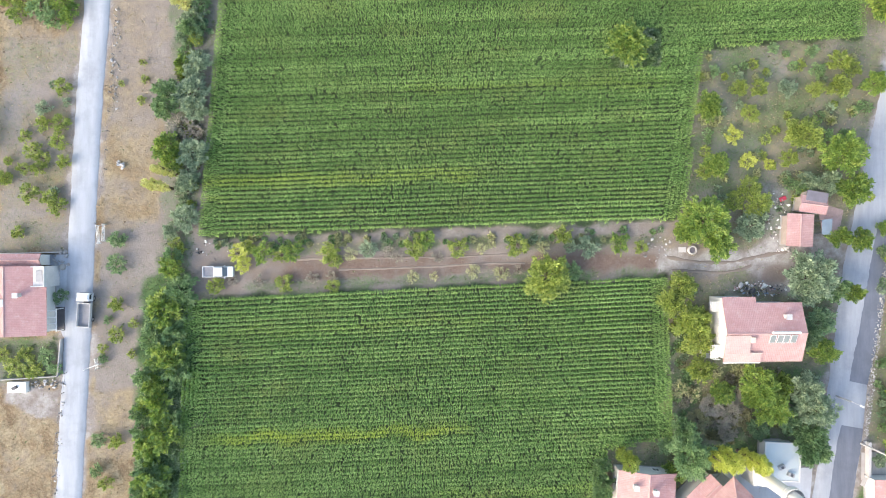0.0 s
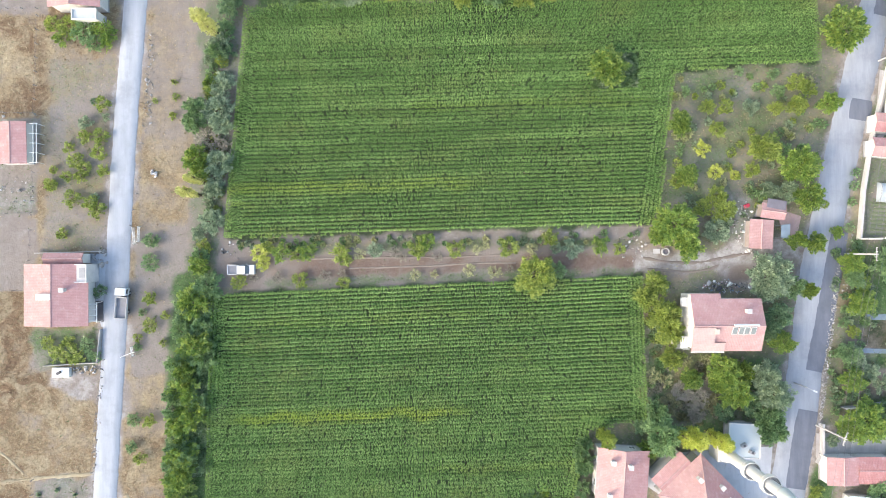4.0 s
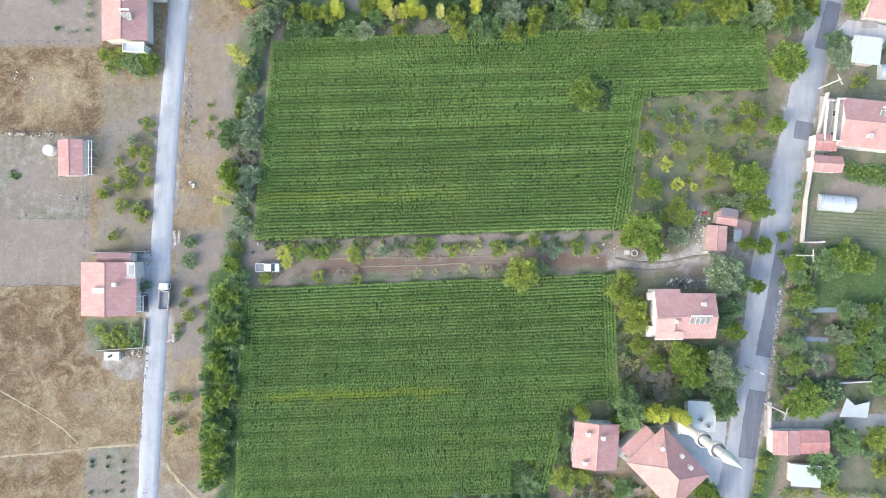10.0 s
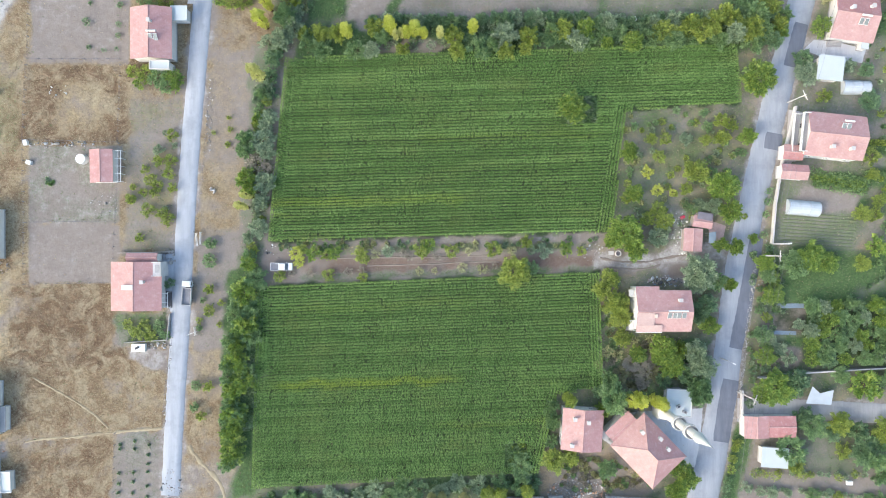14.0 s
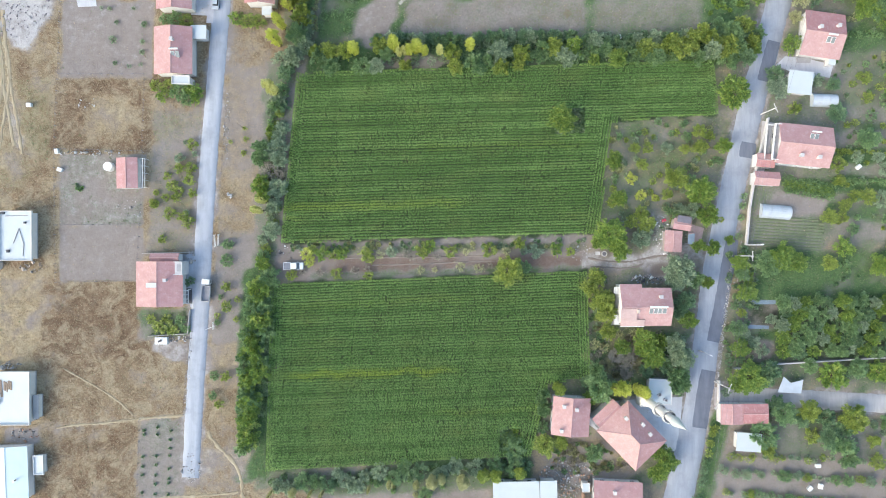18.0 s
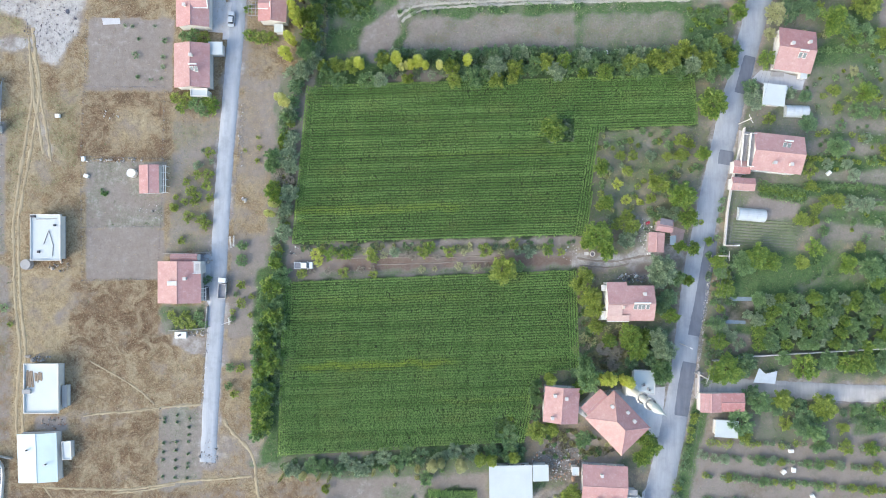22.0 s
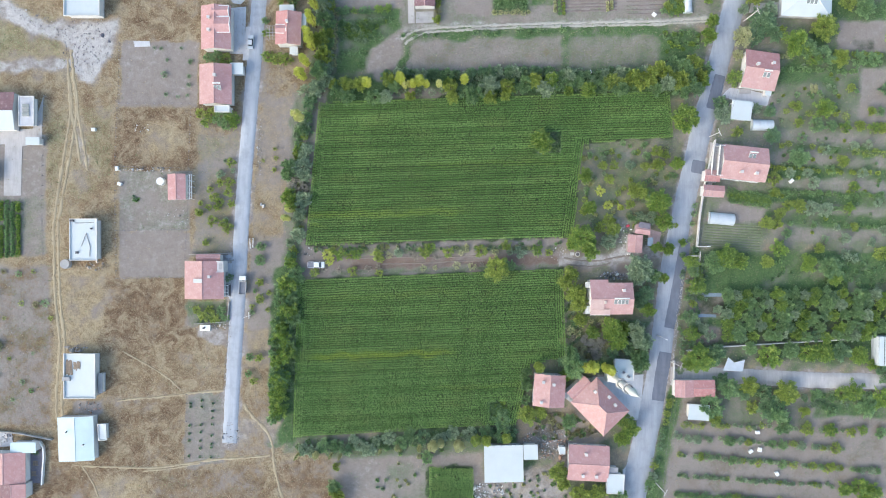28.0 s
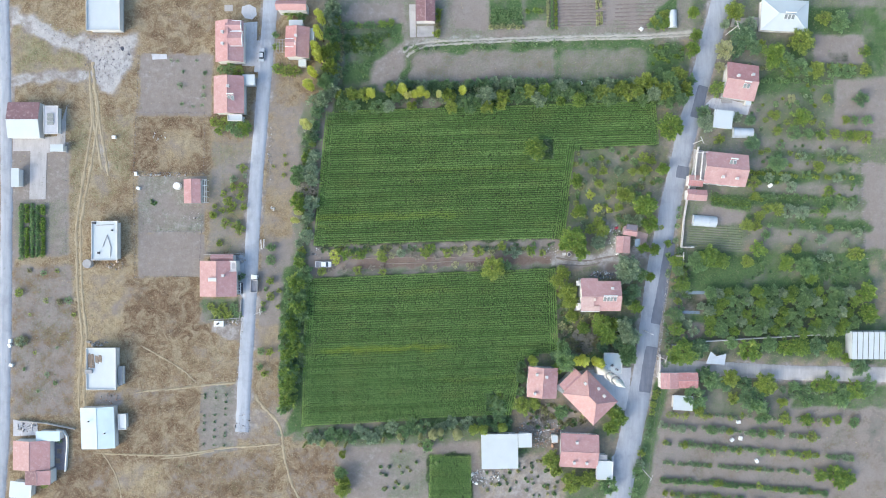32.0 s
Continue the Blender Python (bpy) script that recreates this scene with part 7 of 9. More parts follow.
scatter([(14.0, -70.5), (38.0, -66.0), (38.5, -80.0), (14.0, -80.0)], 50, ("grey", "pale", "green"), 0.2, 0.55, "round the white shed", 62, 0.8)

# low growth that joins the planted rows
W = "between the row plants"
low_row(("grey",), (72.6, -56.9), (122.5, -60.9), 1.5, 0.7, 0.8, W, 0.25)
low_row(("grey",), (72.9, -62.6), (132.3, -67.6), 1.3, 0.6, 0.8, W, 0.25)
low_row(("grey",), (72.0, -69.0), (118.9, -72.1), 1.2, 0.55, 0.7, W, 0.25)
low_row(("green",), (71.1, -74.5), (124.2, -78.9), 1.2, 0.6, 0.8, W, 0.2)
low_row(("grey",), (74.4, -53.0), (124.3, -55.2), 2.0, 0.6, 0.7, W, 0.3)
low_row(("green",), (104.7, 13.3), (124.4, 12.6), 1.2, 0.8, 1.0, W, 0.15)
low_row(("lime",), (100.3, 25.1), (133.3, 23.3), 1.4, 0.7, 0.8, W, 0.2)
low_row(("green",), (100.3, 18.0), (134.2, 16.5), 1.3, 0.7, 0.8, W, 0.2)
low_row(("green",), (103.9, 55.4), (126.5, 54.3), 1.3, 0.8, 0.8, W, 0.2)
scatter([(14.1, -46.0), (20.0, -45.7), (20.0, -52.5), (14.1, -52.5)], 44, ("green", "walnut", "dark"), 0.5, 1.1, "round a bush in the maize", 55, 1.3)
grove("hedge", "green", [(18.3, -49.6, 1.9, 2.6)], "in a gap of the maize")
scatter([(27.5, 36.4), (36.4, 36.4), (36.4, 29.1), (27.5, 29.1)], 60, ("green", "grey", "dark"), 0.5, 0.9, "under the tree in the maize", 56, 0.9)
scatter([(108.6, -43.0), (138.6, -43.1), (138.5, -49.1), (108.6, -48.4)], 60, ("green", "dark", "grey"), 0.4, 0.9, "in the planted strip", 57)
scatter([(-14.8, -59.1), (1.3, -58.6), (-4.1, -77.8), (-25.5, -77.8)], 30, ("grey", "pale", "green"), 0.25, 0.6, "on the bare plot", 58)

# ---- walls, fences, poles ----
def wall_run(name, label, points, height, thick, material, cap=None, category="wall"):
    """A low wall along a line: a length of masonry for each stretch, with a coping."""
    thing = tagged(new(name), label, category)
    for (ax, ay), (bx, by) in zip(points, points[1:]):
        long, turn = math.hypot(bx - ax, by - ay), math.atan2(by - ay, bx - ax)
        part("wall_length", box((ax + bx) / 2, (ay + by) / 2, -0.15, long, thick, height + 0.15, rz=turn), material, thing)
        if cap:
            part("coping", box((ax + bx) / 2, (ay + by) / 2, height, long + 0.06, thick + 0.12, 0.08, rz=turn, bevel=0.02), cap, thing)
    return thing


def fence_run(label, points, height=0.95, step=2.6, rail=True, material=None, group="plot fences"):
    """Posts with two wires."""
    thing = tagged(new("fence"), label, "fence", group)
    bm = None
    post_mesh = None
    for (ax, ay), (bx, by) in zip(points, points[1:]):
        long = math.hypot(bx - ax, by - ay)
        n = max(1, int(long / step))
        for i in range(n + 1):
            x, y = ax + (bx - ax) * i / n, ay + (by - ay) * i / n
            if post_mesh is None:
                first = part("post", box(0, 0, -0.2, 0.11, 0.11, height + 0.2), material or GREY_CONCRETE, thing)
                post_mesh = first.data
                ob = first
            else:
                ob = new("post", post_mesh)
                ob.parent = thing
            ob.location = (x, y, 0)
        if rail:
            for z in (height * 0.5, height * 0.92):
                part("wire", rod((ax, ay, z), (bx, by, z), 0.012, None, None, 4), SLATE, thing)
    return thing


def pole(x, y, tall, arm, toward, label="tall concrete power pole with crossarm", lamp=False):
    thing = tagged(new("power_pole" if not lamp else "street_lamp"), label, "pole", "poles along the road")
    thing.matrix_basis = pose(x, y, 0, 0, 0, toward)
    part("mast", rod((0, 0, -0.3), (0, 0, tall), 0.18, 0.11, None, 10), PALE_CONCRETE, thing)
    if lamp:
        part("arm", rod((0, 0, tall - 0.1), (arm, 0, tall + 0.3), 0.05, 0.05), PALE_CONCRETE, thing)
        part("lamp_head", box(arm + 0.3, 0, tall + 0.22, 0.8, 0.3, 0.14, bevel=0.04), WHITE_PAINT, thing)
    else:
        part("crossarm", box(0, 0, tall - 0.5, 0.14, arm * 2, 0.14), PALE_CONCRETE, thing)
        part("brace", rod((0, -arm * 0.7, tall - 0.45), (0, 0, tall - 1.2), 0.04), STEEL, thing)
        for k in (-1, -0.4, 0.4, 1):
            part("insulator", rod((0, k * arm * 0.95, tall - 0.36), (0, k * arm * 0.95, tall - 0.1), 0.06, 0.04), WHITE_PAINT, thing)
    return thing


POLES = [(92.3, 70.0, 9.0, 20), (81.7, 34.6, 7.6, 25), (75.3, -1.8, 9.0, 0), (69.7, -34.1, 9.0, -20), (65.1, -71.1, 9.0, -25)]
for px, py, tall, toward in POLES:
    pole(px, py, tall, 1.2, toward)
pole(65.6, -26.1, 4.2, 1.2, -25, "concrete street lamp beside the asphalt road", True)
pole(77.6, 1.0, 6.0, 0.9, 2, "low concrete pole at the orchard wall", True)
wires = tagged(new("power_line"), "thin overhead wires between the road poles", "cable", kind="structure")
for (ax, ay, ah, _), (bx, by, bh, _) in zip(POLES, POLES[1:]):
    for k in (-1.1, 0.0, 1.1):
        bm = tube([(ax + (bx - ax) * a + k, ay + (by - ay) * a, ah - 0.1 - 1.9 * a * (1 - a)) for a in np.linspace(0, 1, 8)], 0.02, 4)
        part("wire", bm, SLATE, wires)

wall_run("wall", "pale plastered wall along the asphalt road", [(83.2, 33.5), (81.8, 27.2), (80.0, 20.1), (78.4, 10.3), (77.6, 1.0), (81.6, 1.0)], 1.1, 0.25, WHITE_WALL, PALE_CONCRETE)
wall_run("wall", "concrete fence wall with pale coping behind the orchard", [(74.4, -30.7), (85.6, -29.4), (109.2, -28.0), (127.9, -27.0)], 1.6, 0.2, GREY_CONCRETE, PALE_CONCRETE)
wall_run("wall", "low concrete wall at the lane corner", [(70.6, -33.7), (70.5, -39.4), (69.7, -41.2)], 1.0, 0.3, PALE_CONCRETE, PALE_CONCRETE)
wall_run("wall", "white curved garden wall", [(-124.9, -57.9), (-122.6, -58.4), (-121.6, -60.2), (-121.5, -63.4), (-122.1, -71.4)], 0.9, 0.3, WHITE_WALL, WHITE_PAINT)
wall_run("wall", "low block wall round the yard", [(-137.7, -54.9), (-128.8, -55.8), (-119.0, -57.7)], 0.9, 0.25, BLOCK, None)
wall_run("wall", "dark concrete wall along the village road", [(-64.5, -0.9), (-77.1, -1.2)], 1.0, 0.16, BLOCK, None)
wall_run("wall", "garden wall beside the gravel road", [(-65.0, -15.6), (-65.6, -21.8), (-75.7, -22.4)], 0.8, 0.16, BLOCK, None)
fence_run("line of pale concrete posts and wire round a soil plot", [(-98.4, 63.5), (-98.8, 44.9), (-77.0, 44.9)])
fence_run("line of pale concrete posts and wire round a soil plot", [(-99.1, 43.5), (-99.9, 25.7), (-77.4, 25.1), (-76.7, 43.5)])
fence_run("low wire fence round a small house plot", [(-99.9, 25.7), (-99.6, -8.6), (-78.9, -8.2), (-78.0, 6.0), (-77.1, 24.8)], 0.9, 2.4)
fence_run("low wire fence across a soil plot", [(-99.5, 6.1), (-78.0, 6.4)], 1.0, 2.2)
fence_run("wire fence with concrete posts beside the gravel road", [(-64.4, -21.3), (-66.2, -34.7), (-66.7, -42.5)], 1.0, 3.0)
fence_run("wire fence beside the strip of young trees", [(-55.6, 38.8), (-57.5, 13.0), (-59.3, 3.9)], 1.0, 3.0)
fence_run("wire fence along the western lane", [(-121.2, 47.1), (-122.0, 16.8), (-121.6, -1.0)], 1.2, 3.0)
fence_run("pale posts between two orchard plots", [(136.0, 27.2), (137.2, 0.4), (138.6, -5.8), (140.0, -10.3)], 1.0, 2.4)
fence_run("wire fence along the orchard boundary", [(100.3, 32.2), (117.2, 32.2), (140.1, 27.2)], 1.0, 3.0)
fence_run("wooden stick fence of the vegetable garden", [(-31.7, 74.1), (-33.0, 56.8)], 1.2, 1.6, True, WOOD)
fence_run("row of short posts beside a garden plot", [(66.5, 65.6), (76.3, 67.2), (78.4, 61.1)], 0.8, 1.4, True, WOOD)
fence_run("row of short pale posts by the garden track", [(15.7, 79.0), (16.1, 72.6), (25.5, 72.6)], 0.7, 1.2, True, WOOD)
fence_run("wire fence of the planted plot", [(-78.0, -43.9), (-78.6, -63.5)], 1.0, 2.6)


def gate(label, x, y, w, turn):
    """A white tubular field gate leaning open."""
    g = tagged(new("gate"), label, "gate", "field gates")
    g.matrix_basis = pose(x, y, 0, 0, 0, turn)
    for k in (-0.5, 0.5):
        part("gate_post", rod((k * w, 0, -0.2), (k * w, 0, 1.5), 0.07), WHITE_PAINT, g)
    for z in (0.4, 0.8, 1.2):
        part("rail", rod((-w / 2, 0.05, z), (w / 2, 0.05, z), 0.045), WHITE_PAINT, g)
    for k in (-0.25, 0.0, 0.25):
        part("bar", rod((k * w, 0.05, 0.4), (k * w, 0.05, 1.2), 0.035), WHITE_PAINT, g)
    part("brace", rod((-w / 2, 0.1, 0.4), (w / 2, 0.1, 1.2), 0.035), WHITE_PAINT, g)


gate("white tubular gate at the field strip", -58.5, 2.0, 3.0, 95)
gate("white tubular gate at the field strip", -57.6, 2.3, 2.8, 88)
gate("white tubular gate beside the gravel road", -59.5, -20.2, 2.6, 20)
gate("white tubular gate beside the gravel road", -58.9, -19.7, 1.8, 95)


# ---- mosque ----
def minaret(x, y):
    """A slender white minaret: square foot, round shaft with two balconies, upper shaft and a cone."""
    m = tagged(new("minaret"), "tall slender white minaret with two balconies and cone roof", "minaret")
    m.matrix_basis = pose(x, y, 0)
    part("foot", box(0, 0, -0.2, 3.2, 3.2, 4.2, bevel=0.1), WHITE_WALL, m)
    part("collar", rod((0, 0, 4.0), (0, 0, 6.0), 1.7, 1.0, None, 12), WHITE_WALL, m)
    part("shaft", rod((0, 0, 6.0), (0, 0, 22.6), 1.0, 0.85, None, 20), WHITE_WALL, m)
    for z in (12.2, 18.4):
        under = part("balcony", rod((0, 0, z - 0.9), (0, 0, z), 0.95, 1.5, None, 20), WHITE_WALL, m, "round white balcony")
        part("balcony_floor", rod((0, 0, z), (0, 0, z + 0.15), 1.58, 1.58, None, 20), PALE_CONCRETE, under)
        bm = bmesh.new()
        rings = [[bm.verts.new((math.cos(i / 20 * 6.2832) * r, math.sin(i / 20 * 6.2832) * r, h)) for i in range(20)] for r, h in ((1.52, z + 0.1), (1.52, z + 1.1), (1.40, z + 1.1), (1.40, z + 0.1))]
        for k in range(4):
            lo, hi = rings[k], rings[(k + 1) % 4]
            for i in range(20):
                bm.faces.new((lo[i], lo[(i + 1) % 20], hi[(i + 1) % 20], hi[i]))
        bmesh.ops.recalc_face_normals(bm, faces=bm.faces)
        part("balustrade", bm, WHITE_WALL, under)
        part("balcony_door", box(0.75, 0.2, z + 0.15, 0.4, 0.7, 1.8), DARK_STEEL, under)
    part("upper_ring", rod((0, 0, 22.6), (0, 0, 23.1), 1.05, 1.05, None, 20), PALE_CONCRETE, m)
    part("cone_roof", rod((0, 0, 23.1), (0, 0, 29.0), 1.15, 0.06, None, 20), WHITE_METAL, m)
    part("finial", rod((0, 0, 28.8), (0, 0, 30.2), 0.07, 0.03, None, 8), STEEL, m)


minaret(51.1, -38.1)
house("annex", "tiled porch annex of the mosque", 41.2, -41.6, 7.4, 3.8, 3.9, 44, "gable", "x", 0.8, 0.2, ("pink", "pink"), windows=False, category="annex")
part("yard", slab([(*p, 0.04) for p in ((36.5, -44.6), (42.6, -39.3), (50.3, -38.7), (61.5, -38.1), (60.3, -52.3), (50.0, -50.0), (42.0, -48.5))], 0.1), YARD, None)
bpy.data.objects["yard"].name = "mosque_yard"
tagged(bpy.data.objects["mosque_yard"], "pale concrete forecourt of the mosque", "yard", kind="structure")
toilets = house("outbuilding", "white flat-roofed washhouse beside the road", 54.7, -36.1, 6.0, 6.4, 3, -3, "flat", roof_mat=WHITE_METAL, parapet=0.15, windows=False, category="building")
house("outbuilding", "low blue-roofed lean-to behind the washhouse", 54.2, -34.1, 4.2, 2.5, 2.6, -3, "flat", roof_mat=BLUE_PLASTIC, parapet=0, windows=False, category="building")

# units on the washhouse roof
for ax_, ay_, turn_ in ((54.4, -36.8, 0.5), (55.9, -38.1, -0.4)):
    unit = tagged(new("air_conditioner"), "grey air-conditioner unit on the white washhouse roof", "air conditioner", "roof units")
    part("casing", box(ax_, ay_, 3.12, 1.0, 0.6, 0.7, rz=turn_, bevel=0.04), GREY_CONCRETE, unit)
    part("fan_grille", rod((ax_, ay_, 3.8), (ax_, ay_, 3.85), 0.24, 0.24, None, 14), DARK_STEEL, unit)

# ---- extensions and yards ----
def plate(name, label, points, z, material, category="yard", thick=0.12):
    ob = part(name, slab([(*p, z) for p in points], thick), material, None)
    return tagged(ob, label, category, kind="structure")


# the two-storey house: cream dormer and front balcony, steps by the west wall
part("balcony_roof", slab([(-6.3, -4.75, 6.25), (-0.5, -4.75, 6.25), (-0.5, -3.1, 6.95), (-6.3, -3.1, 6.95)], 0.16), ROOF["pale"], two_storey, "pale pink awning roof over the balcony")
part("gutter", box(-3.4, -4.85, 6.0, 5.9, 0.16, 0.16), WHITE_PAINT, two_storey, "white gutter under the awning roof")
for z_, y0_, y1_ in ((3.2, 3.2, 4.7), (3.2, -4.6, -2.4)):
    balcony = part("balcony", box(-6.5, (y0_ + y1_) / 2, z_, 1.3, y1_ - y0_, 0.18), WHITE_WALL, two_storey, "white balcony on the west wall")
    for sx, sy, lx, ly in ((-7.1, (y0_ + y1_) / 2, 0.09, y1_ - y0_), (-6.5, y0_, 1.3, 0.09), (-6.5, y1_, 1.3, 0.09), (-6.7, (y0_ + y1_) / 2, 0.06, y1_ - y0_)):
        part("balcony_rail", box(sx, sy, z_ + 0.95, lx, ly, 0.09), WHITE_PAINT, balcony)
    for k in range(7):
        part("baluster", box(-7.1, y0_ + (y1_ - y0_) * k / 6, z_ + 0.18, 0.06, 0.06, 0.8), WHITE_PAINT, balcony)
for yy in (-1.0, 1.4):
    window(two_storey, -5.84, yy, 4.6, math.pi)
part("roof_slope", slab([(-6.25, 4.5, 6.07), (-0.9, 4.5, 6.07), (-0.9, 5.6, 5.67), (-6.25, 5.6, 5.67)], 0.14), ROOF["pink"], two_storey, "pink tiled eave over the back porch")
part("wall", box(-3.5, 4.75, -0.2, 4.6, 1.1, 5.75), WHITE_WALL, two_storey)
dorm = part("dormer", box(-4.4, -1.9, 5.9, 3.6, 2.4, 1.1), WHITE_WALL, two_storey, "pale pink roofed dormer")
part("dormer_roof", slab([(-6.5, -3.3, 7.05), (-2.5, -3.3, 7.05), (-2.5, -0.3, 7.75), (-6.5, -0.3, 7.75)], 0.12), ROOF["pale"], dorm)
part("dormer_chimney", box(-2.3, -1.0, 6.4, 0.6, 0.9, 1.6, bevel=0.03), CREAM_WALL, dorm)
for k in range(5):
    part("outside_step", box(-6.6 - 0.12 * k, -5.0 + 0.3 * k, 0, 1.3, 0.3, 0.2 + 0.18 * k), PALE_CONCRETE, two_storey)

# house beside the gravel road: yard, lower tiled annex, pale terrace, pergola
plate("yard", "cracked pale concrete yard beside the gravel road", [(-67.5, -1.4), (-62.7, -1.3), (-63.6, -15.6), (-65.0, -15.2), (-66.1, -11.8), (-67.6, -11.8)], 0.05, WEST_ROAD)
house("annex", "low pink tiled annex behind a grey wall", -70.4, -2.2, 7.3, 2.1, 3, 0, "gable", "x", 0.5, 0.2, ("pink", "pink"), windows=False, category="annex")
terrace = tagged(new("terrace"), "pale raised roof terrace at the corner of the tiled house", "terrace")
tx, ty = -66.6, -4.9
part("slab", box(tx, ty, -0.1, 2.2, 3.4, 4.0, bevel=0.04), PALE_CONCRETE, terrace)
part("hatch", box(tx + 0.2, ty + 0.1, 3.9, 1.0, 1.8, 0.12), GREY_CONCRETE, terrace)
for sx, sy, lx, ly in ((0, -1.6, 2.2, 0.16), (0, 1.6, 2.2, 0.16), (1.02, 0, 0.16, 3.1)):
    part("parapet", box(tx + sx, ty + sy, 3.9, lx, ly, 0.3), WHITE_WALL, terrace)
part("chimney_block", box(-72.8, -9.1, 3.7, 2.4, 1.0, 1.4, bevel=0.05), CREAM_WALL, terrace, "wide pale chimney block on the tiled roof")
part("chimney_lid", box(-72.8, -9.1, 5.1, 2.6, 1.2, 0.1, bevel=0.03), WHITE_WALL, terrace)
pergola = tagged(new("pergola"), "white framed pergola beside the entrance", "pergola")
tx, ty = -65.5, -12.2
for k in range(4):
    part("rafter", box(tx, ty - 1.6 + 1.05 * k, 2.2, 1.5, 0.14, 0.14), WHITE_PAINT, pergola)
for sx in (-0.7, 0.7):
    part("beam", box(tx + sx, ty, 2.05, 0.14, 3.8, 0.16), WHITE_PAINT, pergola)
    for sy in (-1.8, 1.8):
        part("pergola_post", rod((tx + sx, ty + sy, -0.1), (tx + sx, ty + sy, 2.1), 0.07), WHITE_PAINT, pergola)
part("floor_slab", box(tx, ty, -0.05, 1.7, 4.0, 0.2), DARK_STEEL, pergola)
plant("shrub", "dark", -64.9, -8.4, 1.35, 2.2, "clipped round beside the house yard")

# houses in the north-west
plate("yard", "pale concrete yard between house and gravel road", [(-64.5, 74.1), (-59.9, 74.5), (-60.3, 59.9), (-64.9, 60.2)], 0.05, YARD)
plate("yard", "concrete yard with parked car", [(-59.9, 68.4), (-58.3, 68.4), (-58.8, 58.1), (-61.0, 58.1)], 0.055, YARD)
house("annex", "white flat-roofed annex beside a tiled house", -61.8, 54.7, 3.9, 3.5, 3, 0, "flat", roof_mat=WHITE_METAL, parapet=0, windows=False, category="annex")
house("annex", "white balcony block of a tiled house", -66.0, 42.5, 4.6, 2.1, 3.5, 0, "flat", roof_mat=WHITE_METAL, parapet=0.3, windows=False, category="annex")
house("annex", "white flat-roofed annex beside a tiled house", -46.7, 73.0, 4.4, 1.8, 3, 0, "flat", roof_mat=WHITE_METAL, parapet=0, windows=False, category="annex")
house("annex", "white lean-to beside the tiled house", -41.6, 69.1, 1.6, 4.2, 3, 0, "flat", roof_mat=WHITE_METAL, parapet=0, windows=False, category="annex")
house("annex", "small white porch beside the poplars", -44.7, 60.3, 2.5, 2.3, 2.6, 0, "flat", roof_mat=WHITE_METAL, parapet=0, windows=False, category="annex")
house("house", "pink tiled house at the northern end", -47.7, 77.8, 9.7, 3.1, 5, 0, "gable", "x", 1.2, 0.4, ("pink", "pink"), windows=False)
plate("paving", "pale round patch of broken concrete in a garden", [(-64.9, 79.4), (-62.6, 80.1), (-60.4, 79.0), (-60.1, 76.6), (-61.6, 75.2), (-63.9, 75.6), (-65.1, 77.3)], 0.05, YARD)
plate("paving", "small pale slab in a garden", [(-70.6, 79.9), (-67.9, 79.9), (-67.9, 77.9), (-70.6, 77.9)], 0.05, LANE)
pergola = tagged(new("pergola"), "grey timber pergola frame beside a tiled house", "pergola")
tx, ty = -51.1, 65.8
for k in range(5):
    part("rafter", box(tx, ty - 2.0 + k, 2.3, 4.0, 0.12, 0.12), GREY_CONCRETE, pergola)
    part("rafter", box(tx - 2.0 + k, ty, 2.42, 0.12, 4.0, 0.12), GREY_CONCRETE, pergola)
for sx in (-1.8, 1.8):
    for sy in (-1.8, 1.8):
        part("pergola_post", rod((tx + sx, ty + sy, -0.1), (tx + sx, ty + sy, 2.3), 0.07), GREY_CONCRETE, pergola)

plate("paving", "pale concrete slab at the edge of a soil plot", [(-94.4, 64.0), (-89.4, 64.0), (-89.2, 62.4), (-94.0, 62.2)], 0.05, YARD)

plate("path", "pale earth path beside the brown shed", [(-10.6, 80.0), (-8.5, 80.0), (-8.4, 69.4), (-10.3, 69.3)], 0.045, LANE)
plate("yard", "grey concrete apron below the brown shed", [(-8.0, 72.9), (-2.6, 73.0), (-2.6, 69.6), (-8.0, 69.5)], 0.05, GREY_CONCRETE)

# far west yard
plate("yard", "pale paved yard of the brown-roofed house", [(-139.4, 36.4), (-125.2, 37.3), (-121.9, 47.1), (-122.5, 32.8), (-128.4, 31.9), (-128.8, 16.8), (-134.1, 16.8), (-133.7, 32.5), (-139.4, 32.5)], 0.04, LANE)
house("shed", "small white shed in the yard", -123.6, 33.1, 4.2, 2.3, 2.4, 0, "flat", roof_mat=WHITE_METAL, parapet=0, windows=False, category="shed")
house("shed", "white shed beside the lane", -136.9, 23.6, 2.5, 6.0, 2.6, 0, "flat", roof_mat=WHITE_METAL, parapet=0, windows=False, category="shed")
house("annex", "pale terrace block with dark panels", -125.4, 42.1, 4.6, 9.1, 2.4, 0, "flat", roof_mat=YARD, parapet=0.2, windows=False, category="annex")
house("annex", "pale blue sheet lean-to beside the pink house", -126.2, -59.3, 7.7, 3.2, 3, 0, "flat", roof_mat=BLUE_METAL, parapet=0, windows=False, category="annex")
house("house", "dull mauve-roofed house at the southern yard", -129.2, -72.4, 8.1, 4.6, 3.5, 0, "gable", "y", 0.6, 0.2, ("brown", "pink"), windows=False)
house("house", "white roofed hut at the southern yard", -135.0, -76.5, 7.0, 5.3, 3, -5, "flat", roof_mat=WHITE_METAL, parapet=0, windows=False)

